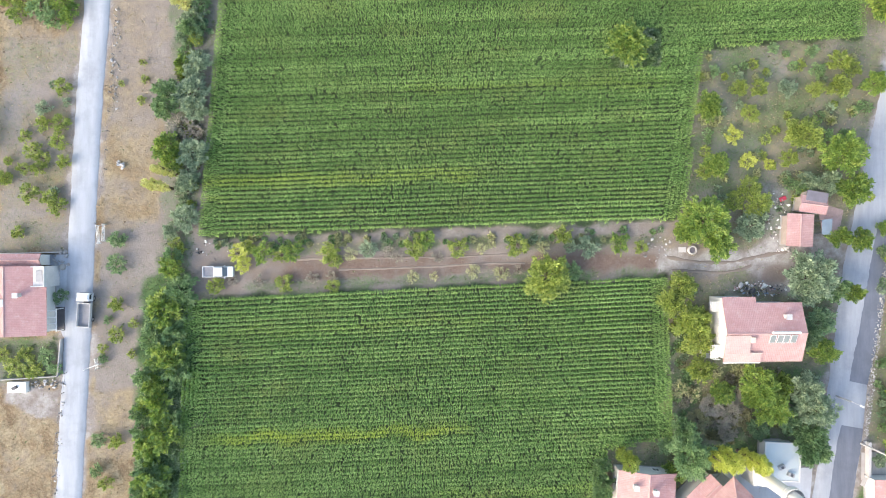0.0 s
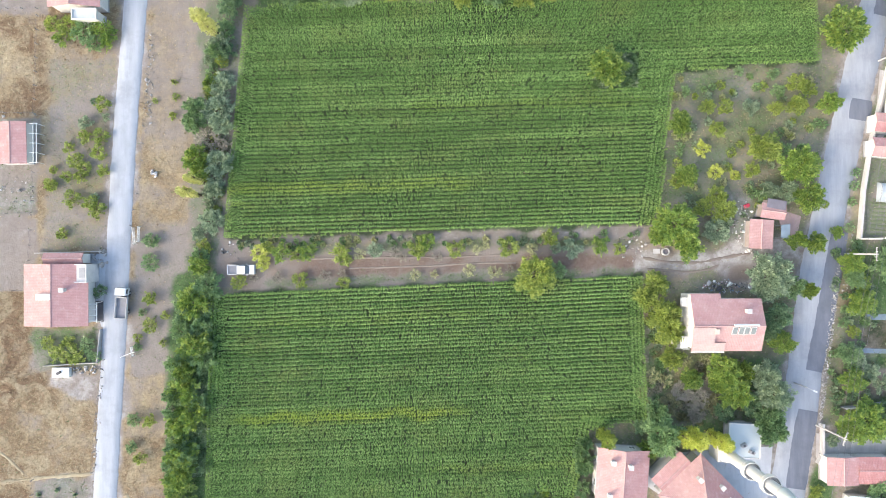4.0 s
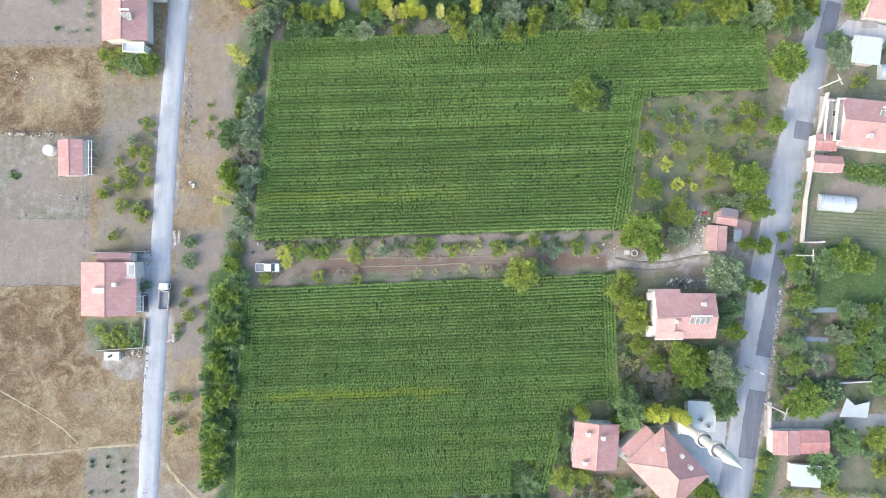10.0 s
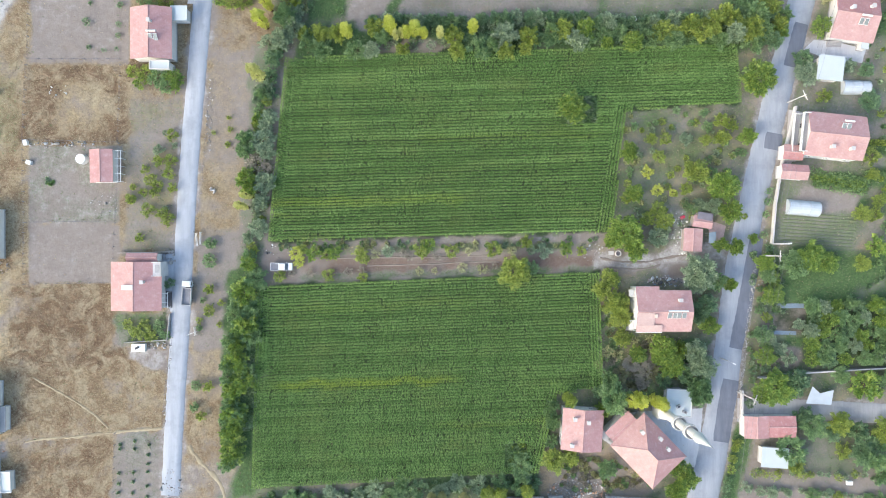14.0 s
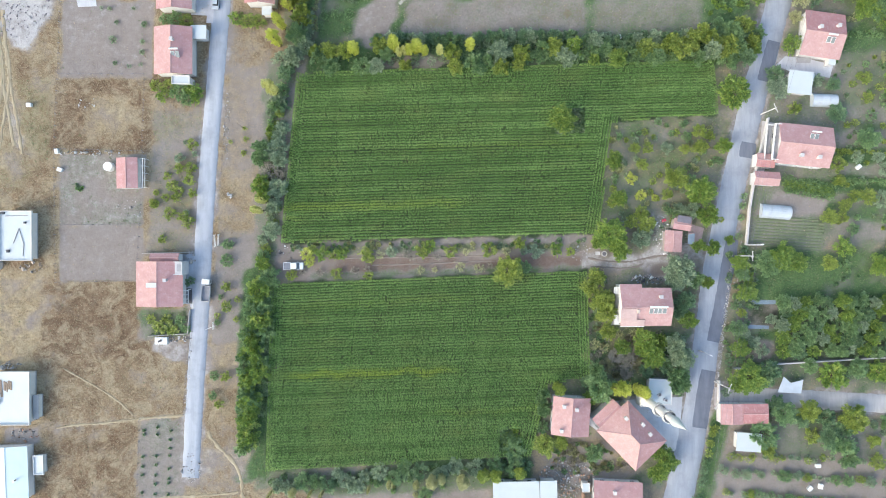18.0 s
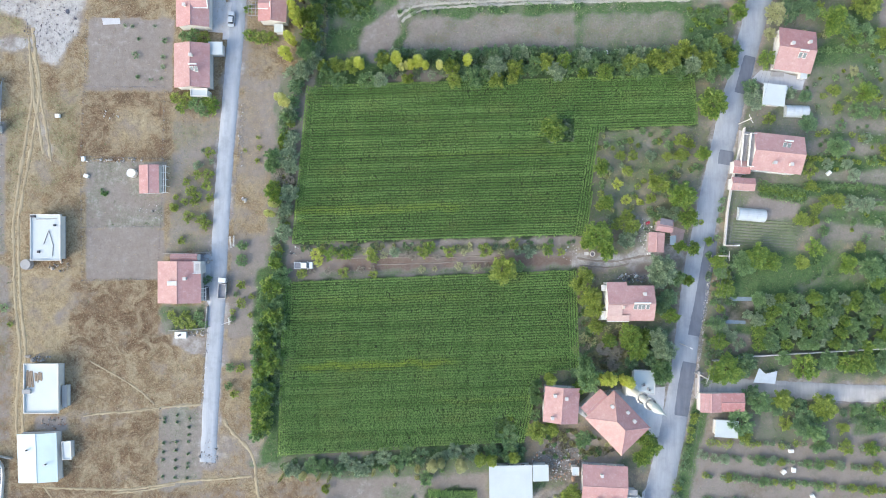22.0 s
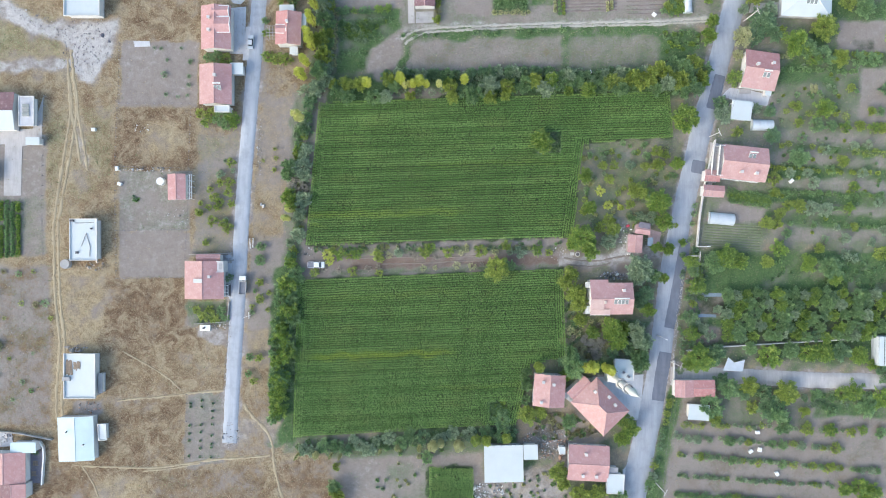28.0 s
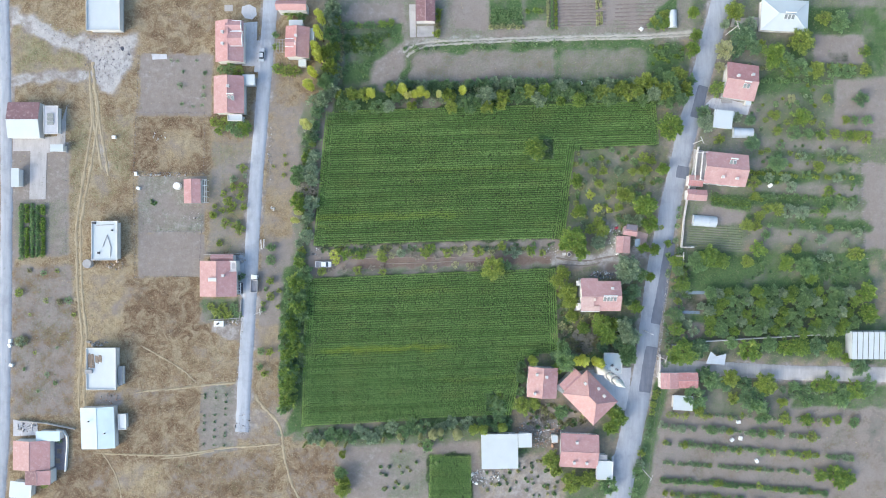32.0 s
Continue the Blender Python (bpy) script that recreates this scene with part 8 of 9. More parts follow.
house("annex", "white balcony block with steps beside the blue-roofed house", -103.0, -55.0, 2.6, 5.0, 1.6, 2, "flat", roof_mat=WHITE_METAL, parapet=0.3, windows=False, category="annex")
house("annex", "grey back porch of the flat-roofed house", -103.6, -40.2, 1.4, 6.0, 1.8, 0, "flat", roof_mat=GREY_CONCRETE, parapet=0, windows=False, category="annex")
trellis = tagged(new("trellis"), "white steel trellis frame along the small pink house", "trellis")
for k in range(5):
    part("trellis_post", rod((-75.7, 15.6 + 1.8 * k, -0.1), (-75.7, 15.6 + 1.8 * k, 2.3), 0.05), WHITE_PAINT, trellis)
    part("crossbar", box(-76.3, 15.6 + 1.8 * k, 2.25, 1.5, 0.1, 0.08), WHITE_PAINT, trellis)
for k in (0.0, -0.6):
    part("rail", box(-75.7 + k, 19.2, 2.33, 0.1, 7.5, 0.08), WHITE_PAINT, trellis)

plate("yard", "dark damp concrete yard inside the curved white wall", [(-126.4, -58.7), (-122.8, -58.9), (-121.9, -63.4), (-122.4, -71.2), (-126.4, -71.0)], 0.05, SLATE)
plate("yard", "pale concrete yard beside the western lane", [(-139.4, -54.8), (-131.8, -55.4), (-131.2, -59.8), (-139.4, -60.2)], 0.045, YARD)
for bx_, by_ in ((-124.6, -61.5), (-124.4, -65.0), (-124.9, -68.2)):
    bench = tagged(new("pallet"), "grey wooden pallet lying in the walled yard", "pallet", "yard pallets")
    for k in range(5):
        part("board", box(bx_ - 0.6 + 0.3 * k, by_, 0.12, 0.2, 1.5, 0.05), WOOD, bench)
    for k in (-0.6, 0.6):
        part("bearer", box(bx_, by_ + k, 0.0, 1.5, 0.12, 0.12), WOOD, bench)

# house details on the white flat roofs
for label, cx_, cy_ in (("stacked brown timber on the flat roof", -112.3, -35.2), ("pile of planks on the flat roof", -109.9, -34.6)):
    stack = tagged(new("timber_stack"), label, "timber")
    for i in range(8):
        part("plank", box(cx_ - 0.95 + 0.26 * i, cy_ + TREE_RNG.normal(0, 0.2), 3.07 + 0.02 * (i % 2), 0.22, 4.4 if "brown" in label else 2.2, 0.12, rz=TREE_RNG.normal(0, 0.03)), WOOD, stack)
box_ = tagged(part("stair_head", box(-112.9, -38.5, 3.06, 2.2, 1.2, 0.7, bevel=0.03), GREY_CONCRETE, None), "dark stair opening on the flat roof", "hatch")
pipes = tagged(new("roof_pipes"), "bent grey pipes lying on the unfinished flat roof", "pipe")
for a_, b_ in (((-108.6, 1.4), (-107.2, 5.2)), ((-107.2, 5.2), (-106.0, 1.2)), ((-110.6, 8.2), (-105.0, 8.4)), ((-106.0, 1.2), (-106.2, -1.8))):
    part("pipe", rod((*a_, 2.98), (*b_, 2.98), 0.09), GREY_CONCRETE, pipes)
for cx_, cy_, w_, h_ in ((-111.4, 9.0, 1.2, 0.6), (-105.6, 6.6, 0.5, 0.5), (-109.9, -0.6, 0.7, 0.7)):
    part("vent", box(cx_, cy_, 2.86, w_, h_, 0.5, bevel=0.05), DARK_STEEL, pipes)
vents = tagged(new("roof_vent"), "small dark vent stack on the pale blue roof", "vent")
part("stack", rod((-113.2, -54.6, 2.8), (-113.2, -54.6, 3.9), 0.22), DARK_STEEL, vents)
part("cap", rod((-113.2, -54.6, 3.9), (-113.2, -54.6, 4.0), 0.34), STEEL, vents)
vent_two = tagged(new("roof_vent"), "small dark vent stack on the pale blue roof", "vent")
part("stack", rod((-108.0, -58.4, 2.9), (-108.0, -58.4, 3.9), 0.2), DARK_STEEL, vent_two)
part("cap", rod((-108.0, -58.4, 3.9), (-108.0, -58.4, 4.0), 0.3), STEEL, vent_two)
panels = tagged(new("solar_panel"), "dark solar collectors on the pale terrace roof", "solar panel")
for k in range(3):
    part("collector", box(-125.5, 41.0 + 1.3 * k, 2.75, 2.0, 1.1, 0.1, rx=0.25), SOLAR, panels)
    part("panel_leg", box(-125.5, 41.3 + 1.3 * k, 2.5, 1.8, 0.1, 0.32), STEEL, panels)

# cottage with a faded roof, slate lean-to and terrace
house("cottage", "faded pink low-roofed cottage among rubble", 58.2, 1.9, 4.4, 5.4, 2.6, -3, "gable", "y", 0.2, 0.3, ("faded", "faded"), wall=FADED_WALL, windows=False, category="cottage")
house("annex", "pink tiled part of the cottage", 60.5, 6.1, 4.5, 2.8, 2.5, -8, "gable", "x", 0.3, 0.3, ("pink", "faded"), wall=FADED_WALL, windows=False, category="annex")
house("annex", "dark slate lean-to behind the cottage", 61.0, 7.4, 3.5, 1.7, 2.6, -10, "flat", roof_mat=SLATE, wall=FADED_WALL, parapet=0, windows=False, category="annex")
plate("terrace", "pink paved terrace beside the cottage", [(63.9, 6.3), (67.0, 5.3), (66.2, 1.5), (63.4, 1.5), (62.9, 4.6)], 0.06, PINK_PAVING, "terrace")
tub = tagged(new("awning"), "blue plastic awning beside the cottage", "awning")
part("sheet", slab([(*p, 2.2) for p in ((62.1, 3.6), (63.8, 3.8), (63.6, 1.1), (62.0, 1.2))], 0.05), BLUE_PLASTIC, tub)
for p in ((62.2, 3.5), (63.7, 3.7), (63.5, 1.2), (62.1, 1.3)):
    part("awning_post", rod((*p, -0.1), (*p, 2.2), 0.05), STEEL, tub)
tagged(part("plastic_sheet", box(56.7, 7.3, 0.0, 1.1, 0.7, 0.35, rz=0.4, bevel=0.12), RED_CLOTH, None), "crumpled red plastic sheet on the ground", "plastic")

# long house by the road: white balconies
plate("yard", "grey paved yard behind the road wall", [(82.0, 32.9), (85.9, 32.2), (84.4, 23.7), (81.6, 18.3), (80.9, 20.1)], 0.05, LANE)
for z_, off in ((2.4, 0.6), (4.2, 1.7)):
    g = part("balcony", box(-8.8 + off, 0.2, z_, 1.5, 9.0, 0.2, bevel=0.03), GREY_CONCRETE, bpy.data.objects["house.003"], "white balcony along the west wall")
    part("balcony_rail", box(-9.5 + off, 0.2, z_ + 0.2, 0.14, 9.0, 0.8), WHITE_PAINT, g)
    for yy in (-4.25, 4.65):
        part("balcony_rail", box(-8.8 + off, yy, z_ + 0.2, 1.5, 0.12, 0.8), WHITE_PAINT, g)

house("annex", "small white porch of the tiled house", 98.6, 47.6, 1.8, 2.0, 2.2, -8, "flat", roof_mat=WHITE_METAL, parapet=0, windows=False, category="annex")
steps = tagged(new("steps"), "grey entrance steps beside the tiled house", "steps")
for k in range(4):
    part("step", box(92.6 - 0.05 * k, 47.9 + 0.3 * k, 0, 3.4, 0.3, 0.2 + 0.18 * k), GREY_CONCRETE, steps)

# north-east farmyard
plate("yard", "pale concrete drive to the tiled house", [(85.5, 47.2), (87.9, 49.5), (93.2, 49.0), (100.3, 47.2), (99.4, 44.0), (90.5, 45.1)], 0.05, YARD)
plate("yard", "grey drive to the white house", [(94.5, 75.4), (103.0, 75.7), (103.0, 72.7), (93.8, 72.5)], 0.05, LANE)
plate("yard", "pale concrete apron beside the washhouse road", [(55.1, -67.2), (61.5, -61.9), (60.1, -69.9), (57.4, -78.3), (54.7, -78.2)], 0.045, YARD)


def tunnel(label, x, y, long, wide, tall, turn):
    """A small plastic-film tunnel on hoops."""
    t = tagged(new("tunnel_greenhouse"), label, "greenhouse", "film tunnels")
    t.matrix_basis = pose(x, y, 0, 0, 0, turn)
    n = 10
    arc = [(math.cos(math.pi * i / n) * wide / 2, math.sin(math.pi * i / n) * tall) for i in range(n + 1)]
    bm = bmesh.new()
    cuts = 9
    rows_ = [[bm.verts.new((-long / 2 + long * k / cuts, a, b - 0.02 - 0.05 * (k % 2))) for a, b in arc] for k in range(cuts + 1)]
    for r0, r1 in zip(rows_, rows_[1:]):
        for i in range(n):
            bm.faces.new((r0[i], r0[i + 1], r1[i + 1], r1[i]))
    bm.faces.new(rows_[0]), bm.faces.new(rows_[-1][::-1])
    bmesh.ops.recalc_face_normals(bm, faces=bm.faces)
    part("film", bm, FILM, t)
    for k in range(0, cuts + 1, 3):
        xx = -long / 2 + long * k / cuts
        bm = tube([(xx, a * 1.01, b * 1.01) for a, b in arc], 0.04)
        part("hoop", bm, STEEL, t)


tunnel("pale film tunnel beside the road wall", 85.1, 9.5, 7.6, 3.6, 1.7, -5)
tunnel("pale blue film tunnel behind the white shed", 97.5, 38.1, 6.4, 3.4, 1.7, -2)
tunnel("white ribbed film tunnel in the gardens", 75.0, 75.0, 5.4, 2.8, 1.5, 92)
house("shed", "small white hut beside the flat shed", 93.2, 43.5, 1.8, 1.8, 2.2, -6, "flat", roof_mat=WHITE_METAL, parapet=0, windows=False, category="shed")
tarp = tagged(new("awning"), "pale grey tarpaulin stretched beside the lane", "awning")
part("sheet", slab([(*p, 1.6) for p in ((86.7, -32.6), (88.5, -34.2), (91.7, -33.4), (91.1, -36.9), (85.1, -36.6))], 0.05), FILM, tarp)
for p in ((85.4, -36.4), (91.0, -36.6), (91.5, -33.4)):
    part("awning_post", rod((*p, -0.1), (*p, 1.6), 0.04), STEEL, tarp)
for pts in ([(79.4, -13.2), (85.5, -13.2), (85.5, -14.3), (79.0, -14.3)], [(77.6, -19.6), (83.7, -19.8), (83.7, -20.7), (77.6, -20.5)]):
    plate("film_bed", "strip of pale blue plastic film over a bed", pts, 0.06, BLUE_PLASTIC, "plastic")

# ribbed greenhouse at the lane
gh = tagged(new("greenhouse"), "white greenhouse roof in separate ribbed bays", "greenhouse")
gx0, gy0 = 131.1, -30.4
for i in range(9):
    part("roof_bay", slab([(gx0 + 1.75 * i, gy0 - 4.5, 3.4), (gx0 + 1.75 * i + 1.5, gy0 - 4.5, 3.4), (gx0 + 1.75 * i + 1.5, gy0 + 4.3, 3.7), (gx0 + 1.75 * i, gy0 + 4.3, 3.7)], 0.08), WHITE_METAL, gh)
    part("gutter", box(gx0 + 1.75 * i + 1.62, gy0, 3.2, 0.2, 8.8, 0.14), DARK_STEEL, gh)
for sy in (-4.4, 4.2):
    part("end_wall", box(gx0 + 7.8, gy0 + sy, -0.1, 15.6, 0.12, 3.3), FILM, gh)
part("side_wall", box(gx0 + 0.1, gy0, -0.1, 0.12, 8.6, 3.3), FILM, gh)

# large white shed with a wing, and the pale annex of the house beside it
big = house("warehouse", "large white sheet-roofed shed with a side wing", 18.4, -64.2, 11.7, 11.1, 3.3, 1, "flat", roof_mat=WHITE_METAL, parapet=0, category="shed", windows=True)
house("annex", "white sheet-roofed wing of the large shed", 26.5, -60.7, 4.3, 4.5, 3.3, 1, "flat", roof_mat=WHITE_METAL, parapet=0, windows=False, category="shed")
house("annex", "white flat garage beside the pink house", 52.0, -70.4, 5.3, 6.0, 3, -3, "flat", roof_mat=WHITE_METAL, parapet=0.1, windows=False, category="annex")
house("annex", "grey flat porch beside the white garage", 51.2, -66.6, 3.5, 2.1, 2.6, -3, "flat", roof_mat=GREY_CONCRETE, parapet=0, windows=False, category="annex")
house("shed", "small white hut beside the pink house", 36.1, -60.5, 1.9, 2.3, 2.4, 0, "flat", roof_mat=WHITE_METAL, parapet=0.1, windows=False, category="shed")
tagged(part("white_box", box(-72.3, -23.6, 0.0, 3.2, 1.8, 0.9, bevel=0.05), WHITE_PAINT, None), "white painted trough table beside the garden wall", "table")
tagged(part("dark_box", box(-72.5, -23.6, 0.9, 0.9, 0.5, 0.4, rz=0.5, bevel=0.1), DARK_STEEL, None), "dark bundle lying on the white trough", "bundle")
for i, (cx_, cy_) in enumerate(((96.1, -55.7), (94.0, -61.5), (96.8, -61.0), (102.0, -68.3), (-98.4, 20.3), (44.9, 54.2), (47.8, 54.2), (-99.2, 25.0), (64.7, 71.8), (-106.3, 36.9), (106.5, 21.0), (-140.0, -29.1), (-140.2, -30.6), (-139.7, -37.0))):
    crate = part("plastic_crate", box(0, 0, 0, 1.3, 1.0, 0.8, rz=i * 0.7, bevel=0.1), WHITE_PAINT, None)
    crate.location = (cx_, cy_, 0)
    tagged(crate, "white plastic field crate on bare soil", "crate", "field crates")
tank = tagged(part("water_tank", rod((0, 0, 0), (0, 0, 1.6), 1.2, 1.15, None, 20), WHITE_PAINT, None), "round white water tank beside the small house", "tank")
tank.location = (*(-85.6, 21.0), 0)
hut = tagged(part("water_tank", rod((0, 0, 0), (0, 0, 1.4), 1.5, 1.4, None, 20), GREY_CONCRETE, None), "round grey water tank beside the white house", "tank")
hut.location = (*(-114.7, -4.1), 0)
well = tagged(new("well"), "round concrete well ring under the walnut tree", "well")
wx, wy = 41.3, -1.3
bm = bmesh.new()
for i in range(14):
    a = i / 14 * 6.283
    box(wx + math.cos(a) * 0.62, wy + math.sin(a) * 0.62, -0.1, 0.18, 0.32, 0.7, bm, rz=a)
part("ring", bm, PALE_CONCRETE, well)
part("dark_water", rod((wx, wy, 0.05), (wx, wy, 0.2), 0.58, 0.58, None, 14), SLATE, well)
part("slab", box(wx - 1.6, wy + 0.1, -0.05, 1.2, 0.9, 0.2), PALE_CONCRETE, well)


# ---- vehicles ----
def wheel(thing, x, y, r=0.36):
    tyre = part("wheel", rod((x - 0.12, y, r), (x + 0.12, y, r), r, r, None, 16), RUBBER, thing)
    part("rim", rod((x - 0.13, y, r), (x + 0.13, y, r), r * 0.55, r * 0.55, None, 12), STEEL, tyre)


def pickup(x, y, turn):
    t = tagged(new("pickup_truck"), "white crew-cab pickup parked at the end of the cart track", "pickup")
    t.matrix_basis = pose(x, y, 0, 0, 0, turn)
    part("chassis", box(0, 0, 0.45, 1.75, 5.0, 0.3, bevel=0.05), DARK_STEEL, t)
    part("bonnet", box(0, 1.95, 0.6, 1.78, 1.15, 0.5, bevel=0.14), CAR_WHITE, t)
    cab = part("cab", box(0, 0.45, 0.6, 1.8, 2.0, 0.55, bevel=0.08), CAR_WHITE, t)
    part("roof", box(0, 0.25, 1.62, 1.5, 1.4, 0.1, bevel=0.05), CAR_WHITE, cab)
    bm = slab([(-0.78, 1.62, 1.12), (0.78, 1.62, 1.12), (0.68, 0.98, 1.64), (-0.68, 0.98, 1.64)], 0.04)
    part("windscreen", bm, CAR_GLASS, cab)
    part("rear_window", slab([(-0.68, -0.45, 1.64), (0.68, -0.45, 1.64), (0.76, -0.62, 1.12), (-0.76, -0.62, 1.12)], 0.04), CAR_GLASS, cab)
    for s in (-1, 1):
        part("side_window", slab([(s * 0.86, 1.4, 1.12), (s * 0.86, -0.55, 1.12), (s * 0.72, -0.4, 1.64), (s * 0.72, 0.95, 1.64)], 0.04), CAR_GLASS, cab)
        part("mirror", box(s * 1.02, 1.2, 1.05, 0.24, 0.14, 0.2, bevel=0.04), CAR_WHITE, t)
        part("bed_side", box(s * 0.86, -1.6, 0.6, 0.1, 1.9, 0.55, bevel=0.02), CAR_WHITE, t)
        part("headlight", box(s * 0.66, 2.5, 0.75, 0.35, 0.1, 0.2, bevel=0.03), FILM, t)
        part("rear_light", box(s * 0.82, -2.56, 0.75, 0.12, 0.06, 0.3), RED_CLOTH, t)
        wheel(t, s * 0.82, 1.6)
        wheel(t, s * 0.82, -1.55)
    part("bed_floor", box(0, -1.6, 0.77, 1.62, 1.9, 0.1), TRUCK_BED, t)
    part("bed_front", box(0, -0.66, 0.6, 1.7, 0.1, 0.6), CAR_WHITE, t)
    part("tailgate", box(0, -2.52, 0.6, 1.75, 0.1, 0.5, bevel=0.02), CAR_WHITE, t)
    part("bumper", box(0, 2.55, 0.45, 1.7, 0.18, 0.25, bevel=0.05), STEEL, t)


def tipper(x, y, turn):
    t = tagged(new("tipper_truck"), "small white-cab tipper truck with grey bed on the gravel road", "truck")
    t.matrix_basis = pose(x, y, 0, 0, 0, turn)
    part("chassis", box(0, -0.1, 0.5, 1.0, 5.7, 0.25), DARK_STEEL, t)
    cab = part("cab", box(0, 2.2, 0.6, 2.05, 1.35, 1.5, bevel=0.12), CAR_WHITE, t)
    part("roof_pod", box(0, 2.1, 2.08, 1.7, 0.9, 0.12, bevel=0.05), CAR_WHITE, cab)
    part("windscreen", slab([(-0.92, 2.93, 1.3), (0.92, 2.93, 1.3), (0.86, 2.80, 2.05), (-0.86, 2.80, 2.05)], 0.05), DARK_GLASS, cab)
    for s in (-1, 1):
        part("side_window", box(s * 1.02, 2.25, 1.35, 0.04, 0.8, 0.55), DARK_GLASS, cab)
        part("mirror", box(s * 1.2, 2.75, 1.3, 0.16, 0.12, 0.4, bevel=0.03), DARK_STEEL, cab)
        part("bed_side", box(s * 1.06, -0.85, 1.0, 0.1, 3.9, 0.65, bevel=0.02), PALE_CONCRETE, t)
        wheel(t, s * 0.9, 1.9, 0.42)
        wheel(t, s * 0.9, -1.6, 0.42)
    part("bed_floor", box(0, -0.85, 0.95, 2.1, 3.9, 0.12), TRUCK_BED, t)
    part("bed_front", box(0, 1.12, 1.0, 2.2, 0.1, 0.9), PALE_CONCRETE, t)
    part("tailgate", box(0, -2.85, 1.0, 2.2, 0.1, 0.65), PALE_CONCRETE, t)


def car(x, y, turn, paint, label):
    t = tagged(new("car"), label, "car")
    t.matrix_basis = pose(x, y, 0, 0, 0, turn)
    body = part("body", box(0, 0, 0.35, 1.72, 4.2, 0.55, bevel=0.16), paint, t)
    bm = box(0, -0.25, 0.88, 1.5, 2.3, 0.5, bevel=0.12)
    for v in bm.verts:
        if v.co.z > 1.15:
            v.co.x *= 0.82
            v.co.y = -0.25 + (v.co.y + 0.25) * 0.72
    glass = part("glasshouse", bm, DARK_GLASS, t)
    part("roof", box(0, -0.3, 1.36, 1.16, 1.5, 0.06, bevel=0.03), paint, glass)
    for s in (-1, 1):
        part("mirror", box(s * 0.95, 0.7, 0.85, 0.2, 0.12, 0.14, bevel=0.03), paint, t)
        part("headlight", box(s * 0.62, 2.06, 0.62, 0.35, 0.1, 0.14, bevel=0.03), FILM, t)
        wheel(t, s * 0.78, 1.3, 0.31)
        wheel(t, s * 0.78, -1.3, 0.31)


pickup(-38.4, -4.4, -90)
tipper(-60.6, -10.6, -4)
car(-58.3, 63.5, -3, CAR_GREY, "silver hatchback parked by the house yard")


# ---- rubble and litter ----
def rubble(label, x, y, rx, ry, count, size, materials, seed, turn=0.0, name="rubble"):
    """Broken stones and scraps strewn over a patch: one object of stuff for each material."""
    for k, material in enumerate(materials):
        rng = np.random.default_rng(seed + k)
        bm = bmesh.new()
        for _ in range(count // len(materials)):
            a, q = rng.uniform(0, 6.28), math.sqrt(rng.random())
            u, v = math.cos(a) * q * rx, math.sin(a) * q * ry
            px, py = x + u * math.cos(turn) - v * math.sin(turn), y + u * math.sin(turn) + v * math.cos(turn)
            s = size * rng.lognormal(0, 0.45)
            made = bmesh.ops.create_icosphere(bm, subdivisions=1, radius=0.5, matrix=Matrix.Translation((px, py, s * 0.2)) @ Euler((rng.uniform(0, 3), rng.uniform(0, 3), rng.uniform(0, 3))).to_matrix().to_4x4() @ Matrix.Diagonal((s, s * rng.uniform(0.5, 1), s * rng.uniform(0.35, 0.7), 1)))
            for w in made["verts"]:
                w.co += Vector(rng.normal(0, 0.06 * s, 3))
        ob = part(name, bm, material, None)
        tagged(ob, label, "rubble", kind="stuff")


rubble("pale rubble and stones along the asphalt road", 72.3, -18.2, 0.6, 17, 800, 0.2, (STONE, PALE_CONCRETE), 41, -0.12)
rubble("stones along the upper road verge", 75.7, -4.8, 0.6, 7, 40, 0.3, (STONE,), 43, -0.12)
rubble("white scrap and stones north of the two-storey house", 52.8, -7.9, 4.6, 1.3, 120, 0.34, (WHITE_PAINT, STONE, DARK_STEEL, BLUE_PLASTIC, PINK_PAVING, PALE_CONCRETE), 44)
rubble("stones and scrap round the cottage", 56.2, 3.5, 2.2, 5.5, 90, 0.32, (STONE, WHITE_PAINT), 48)
rubble("stones fallen along the cottage wall", 57.5, 0.8, 0.5, 2.6, 24, 0.45, (STONE, PALE_CONCRETE), 49)
rubble("pale clods at the end of the maize strip", 35.2, -0.7, 3, 2.4, 50, 0.3, (STONE, PALE_CONCRETE), 50)
rubble("dark clods scattered on the gravel yard", -108.2, 63.1, 8, 9, 260, 0.3, (GREY_CONCRETE, SLATE), 52)
rubble("dark clods along the dirt track", -123.3, 70.3, 10, 2.2, 110, 0.28, (GREY_CONCRETE, SLATE), 54, -0.5)
rubble("stones at the end of the gravel road", -64.7, -56.4, 2.6, 4, 60, 0.35, (STONE, PALE_CONCRETE), 56)
rubble("building rubble behind the white shed", 31.9, -59.2, 7.5, 5.0, 520, 0.36, (STONE, GREY_CONCRETE, PALE_CONCRETE, BRICK), 58)
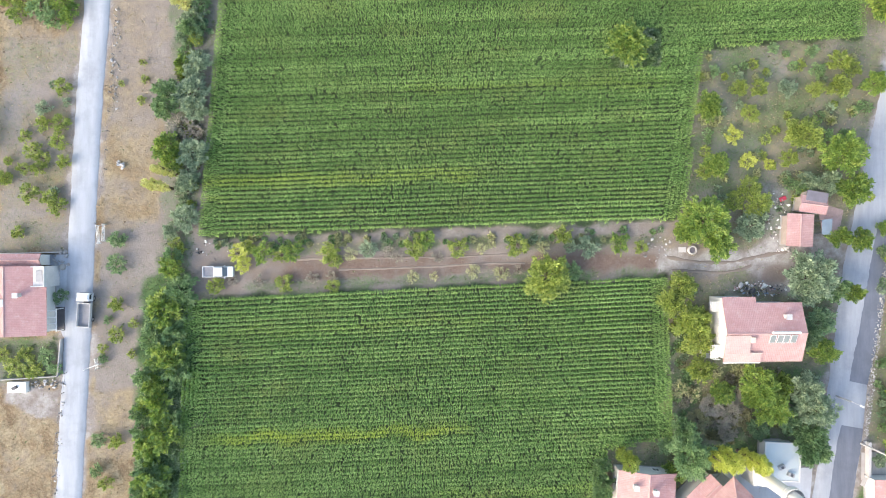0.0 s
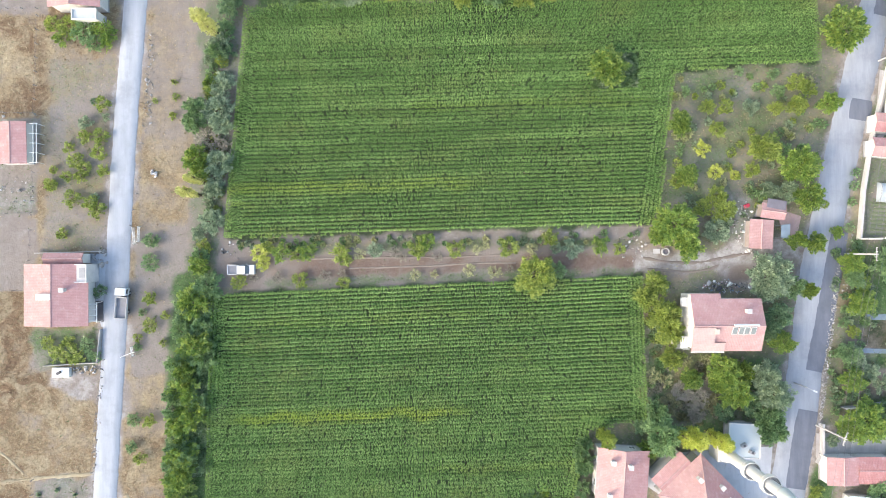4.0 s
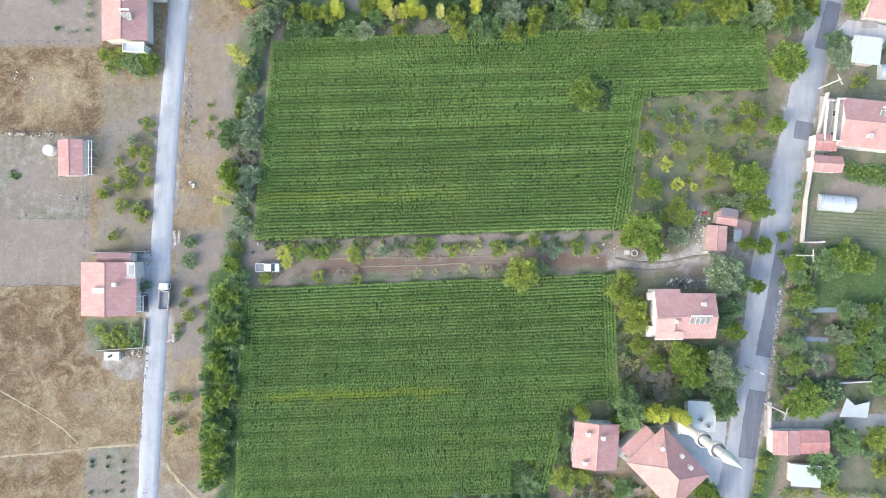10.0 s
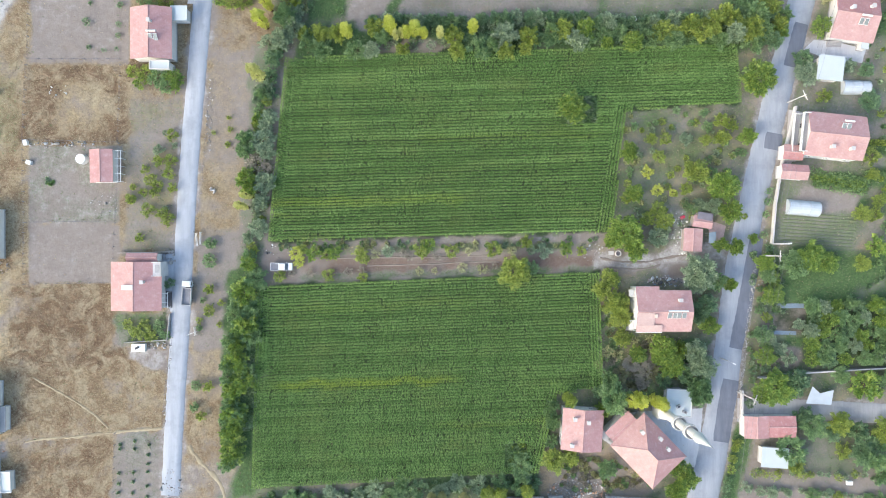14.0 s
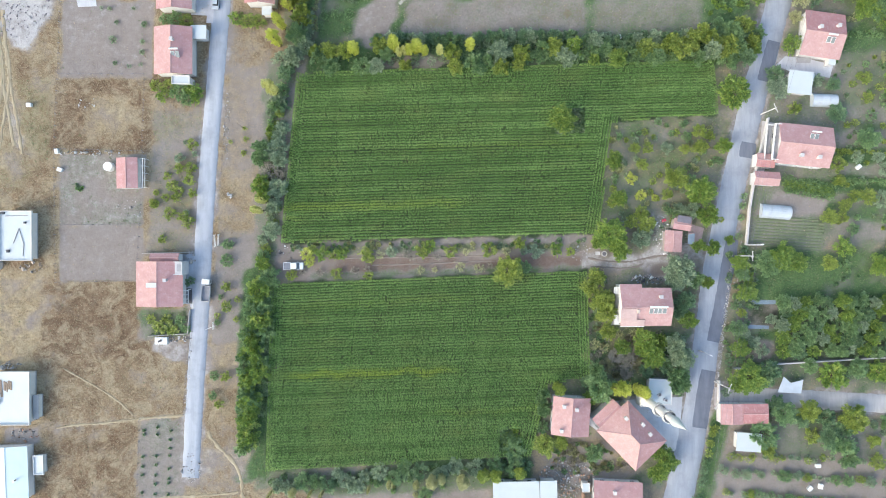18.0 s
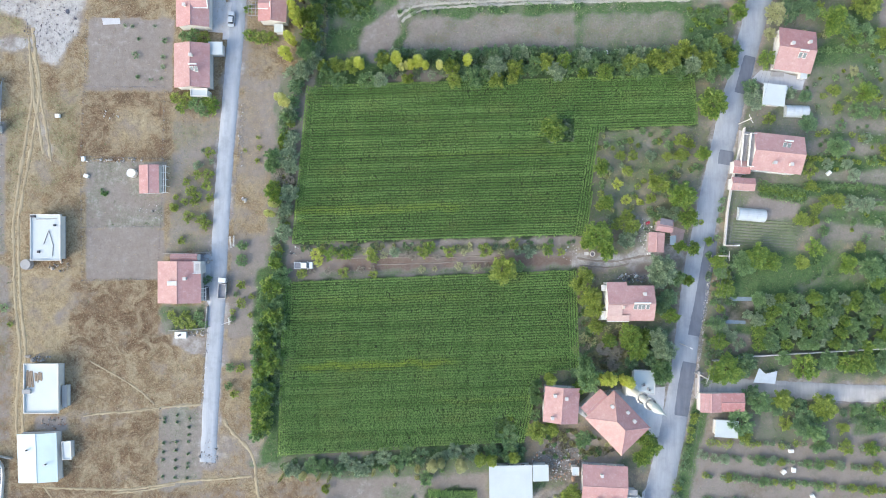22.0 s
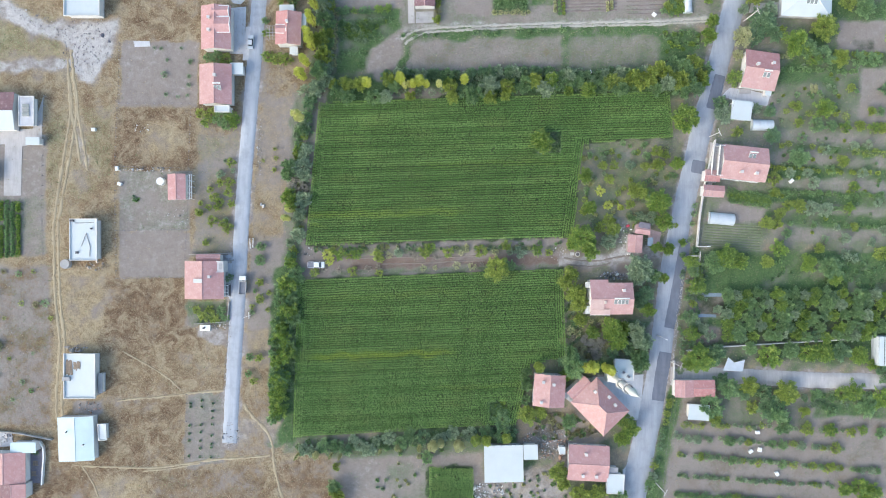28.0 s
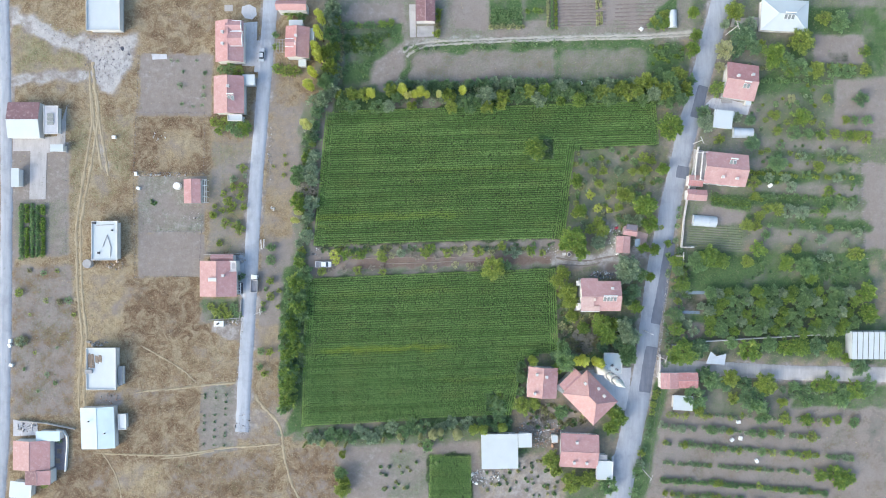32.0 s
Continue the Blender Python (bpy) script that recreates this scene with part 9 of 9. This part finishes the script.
rubble("white sacks and rubble south of the shed", 14.1, -73.9, 5.5, 2.8, 90, 0.6, (WHITE_PAINT, STONE, PALE_CONCRETE), 61)
rubble("pale stones in the dry field", -91.7, 37.2, 2.4, 2.4, 18, 0.35, (WHITE_PAINT,), 63)
rubble("litter beside the parked pickup", -39.3, -0.5, 3.2, 2, 16, 0.35, (WHITE_PAINT, DARK_STEEL), 64)
rubble("rubble round the small house plot", -80.6, 10.5, 3.4, 3, 50, 0.3, (STONE, PALE_CONCRETE), 66)
rubble("rubble and sacks beside the white house", -106.0, -4.6, 3, 1.6, 30, 0.5, (STONE, CREAM_WALL), 68)
rubble("heap of scrap north of a white house", -111.9, -29.9, 3.6, 1.0, 30, 0.5, (GREY_CONCRETE, STONE), 70)
rubble("stones along the gravel road edge", -65.8, -32.8, 0.6, 12, 60, 0.3, (STONE, PALE_CONCRETE), 72, -0.07)
rubble("stones along the gravel road edge", -55.8, 30.2, 0.7, 11, 70, 0.3, (STONE, PALE_CONCRETE), 74, -0.05)
rubble("pale stones in the dry strip", -54.9, 13.9, 0.8, 0.7, 7, 0.6, (PALE_CONCRETE,), 76)
rubble("scrap beside the concrete yard wall", -64.9, -2.2, 1.4, 1.6, 26, 0.45, (STONE, GREY_CONCRETE), 77)
rubble("concrete scrap beside the garden wall", -67.6, -23.2, 3.0, 1.0, 34, 0.5, (PALE_CONCRETE, STONE), 79)
rubble("broken bricks between the white houses", -108.0, -48.0, 3.8, 1.8, 60, 0.4, (STONE, BRICK, PALE_CONCRETE), 85)
rubble("scrap and stones beside the western lane", -134.6, -57.0, 3.6, 1.8, 60, 0.4, (STONE, GREY_CONCRETE, PALE_CONCRETE), 88)
rubble("pale rubble along a garden fence", -91.0, 24.6, 8.0, 0.7, 70, 0.4, (PALE_CONCRETE, STONE), 91)
rubble("small stones on the fallow plot", -128.8, -26.0, 9, 14, 60, 0.25, (STONE,), 81)
rubble("stones across the orchard soil", 117.2, 20.1, 18, 14, 90, 0.25, (STONE,), 83)
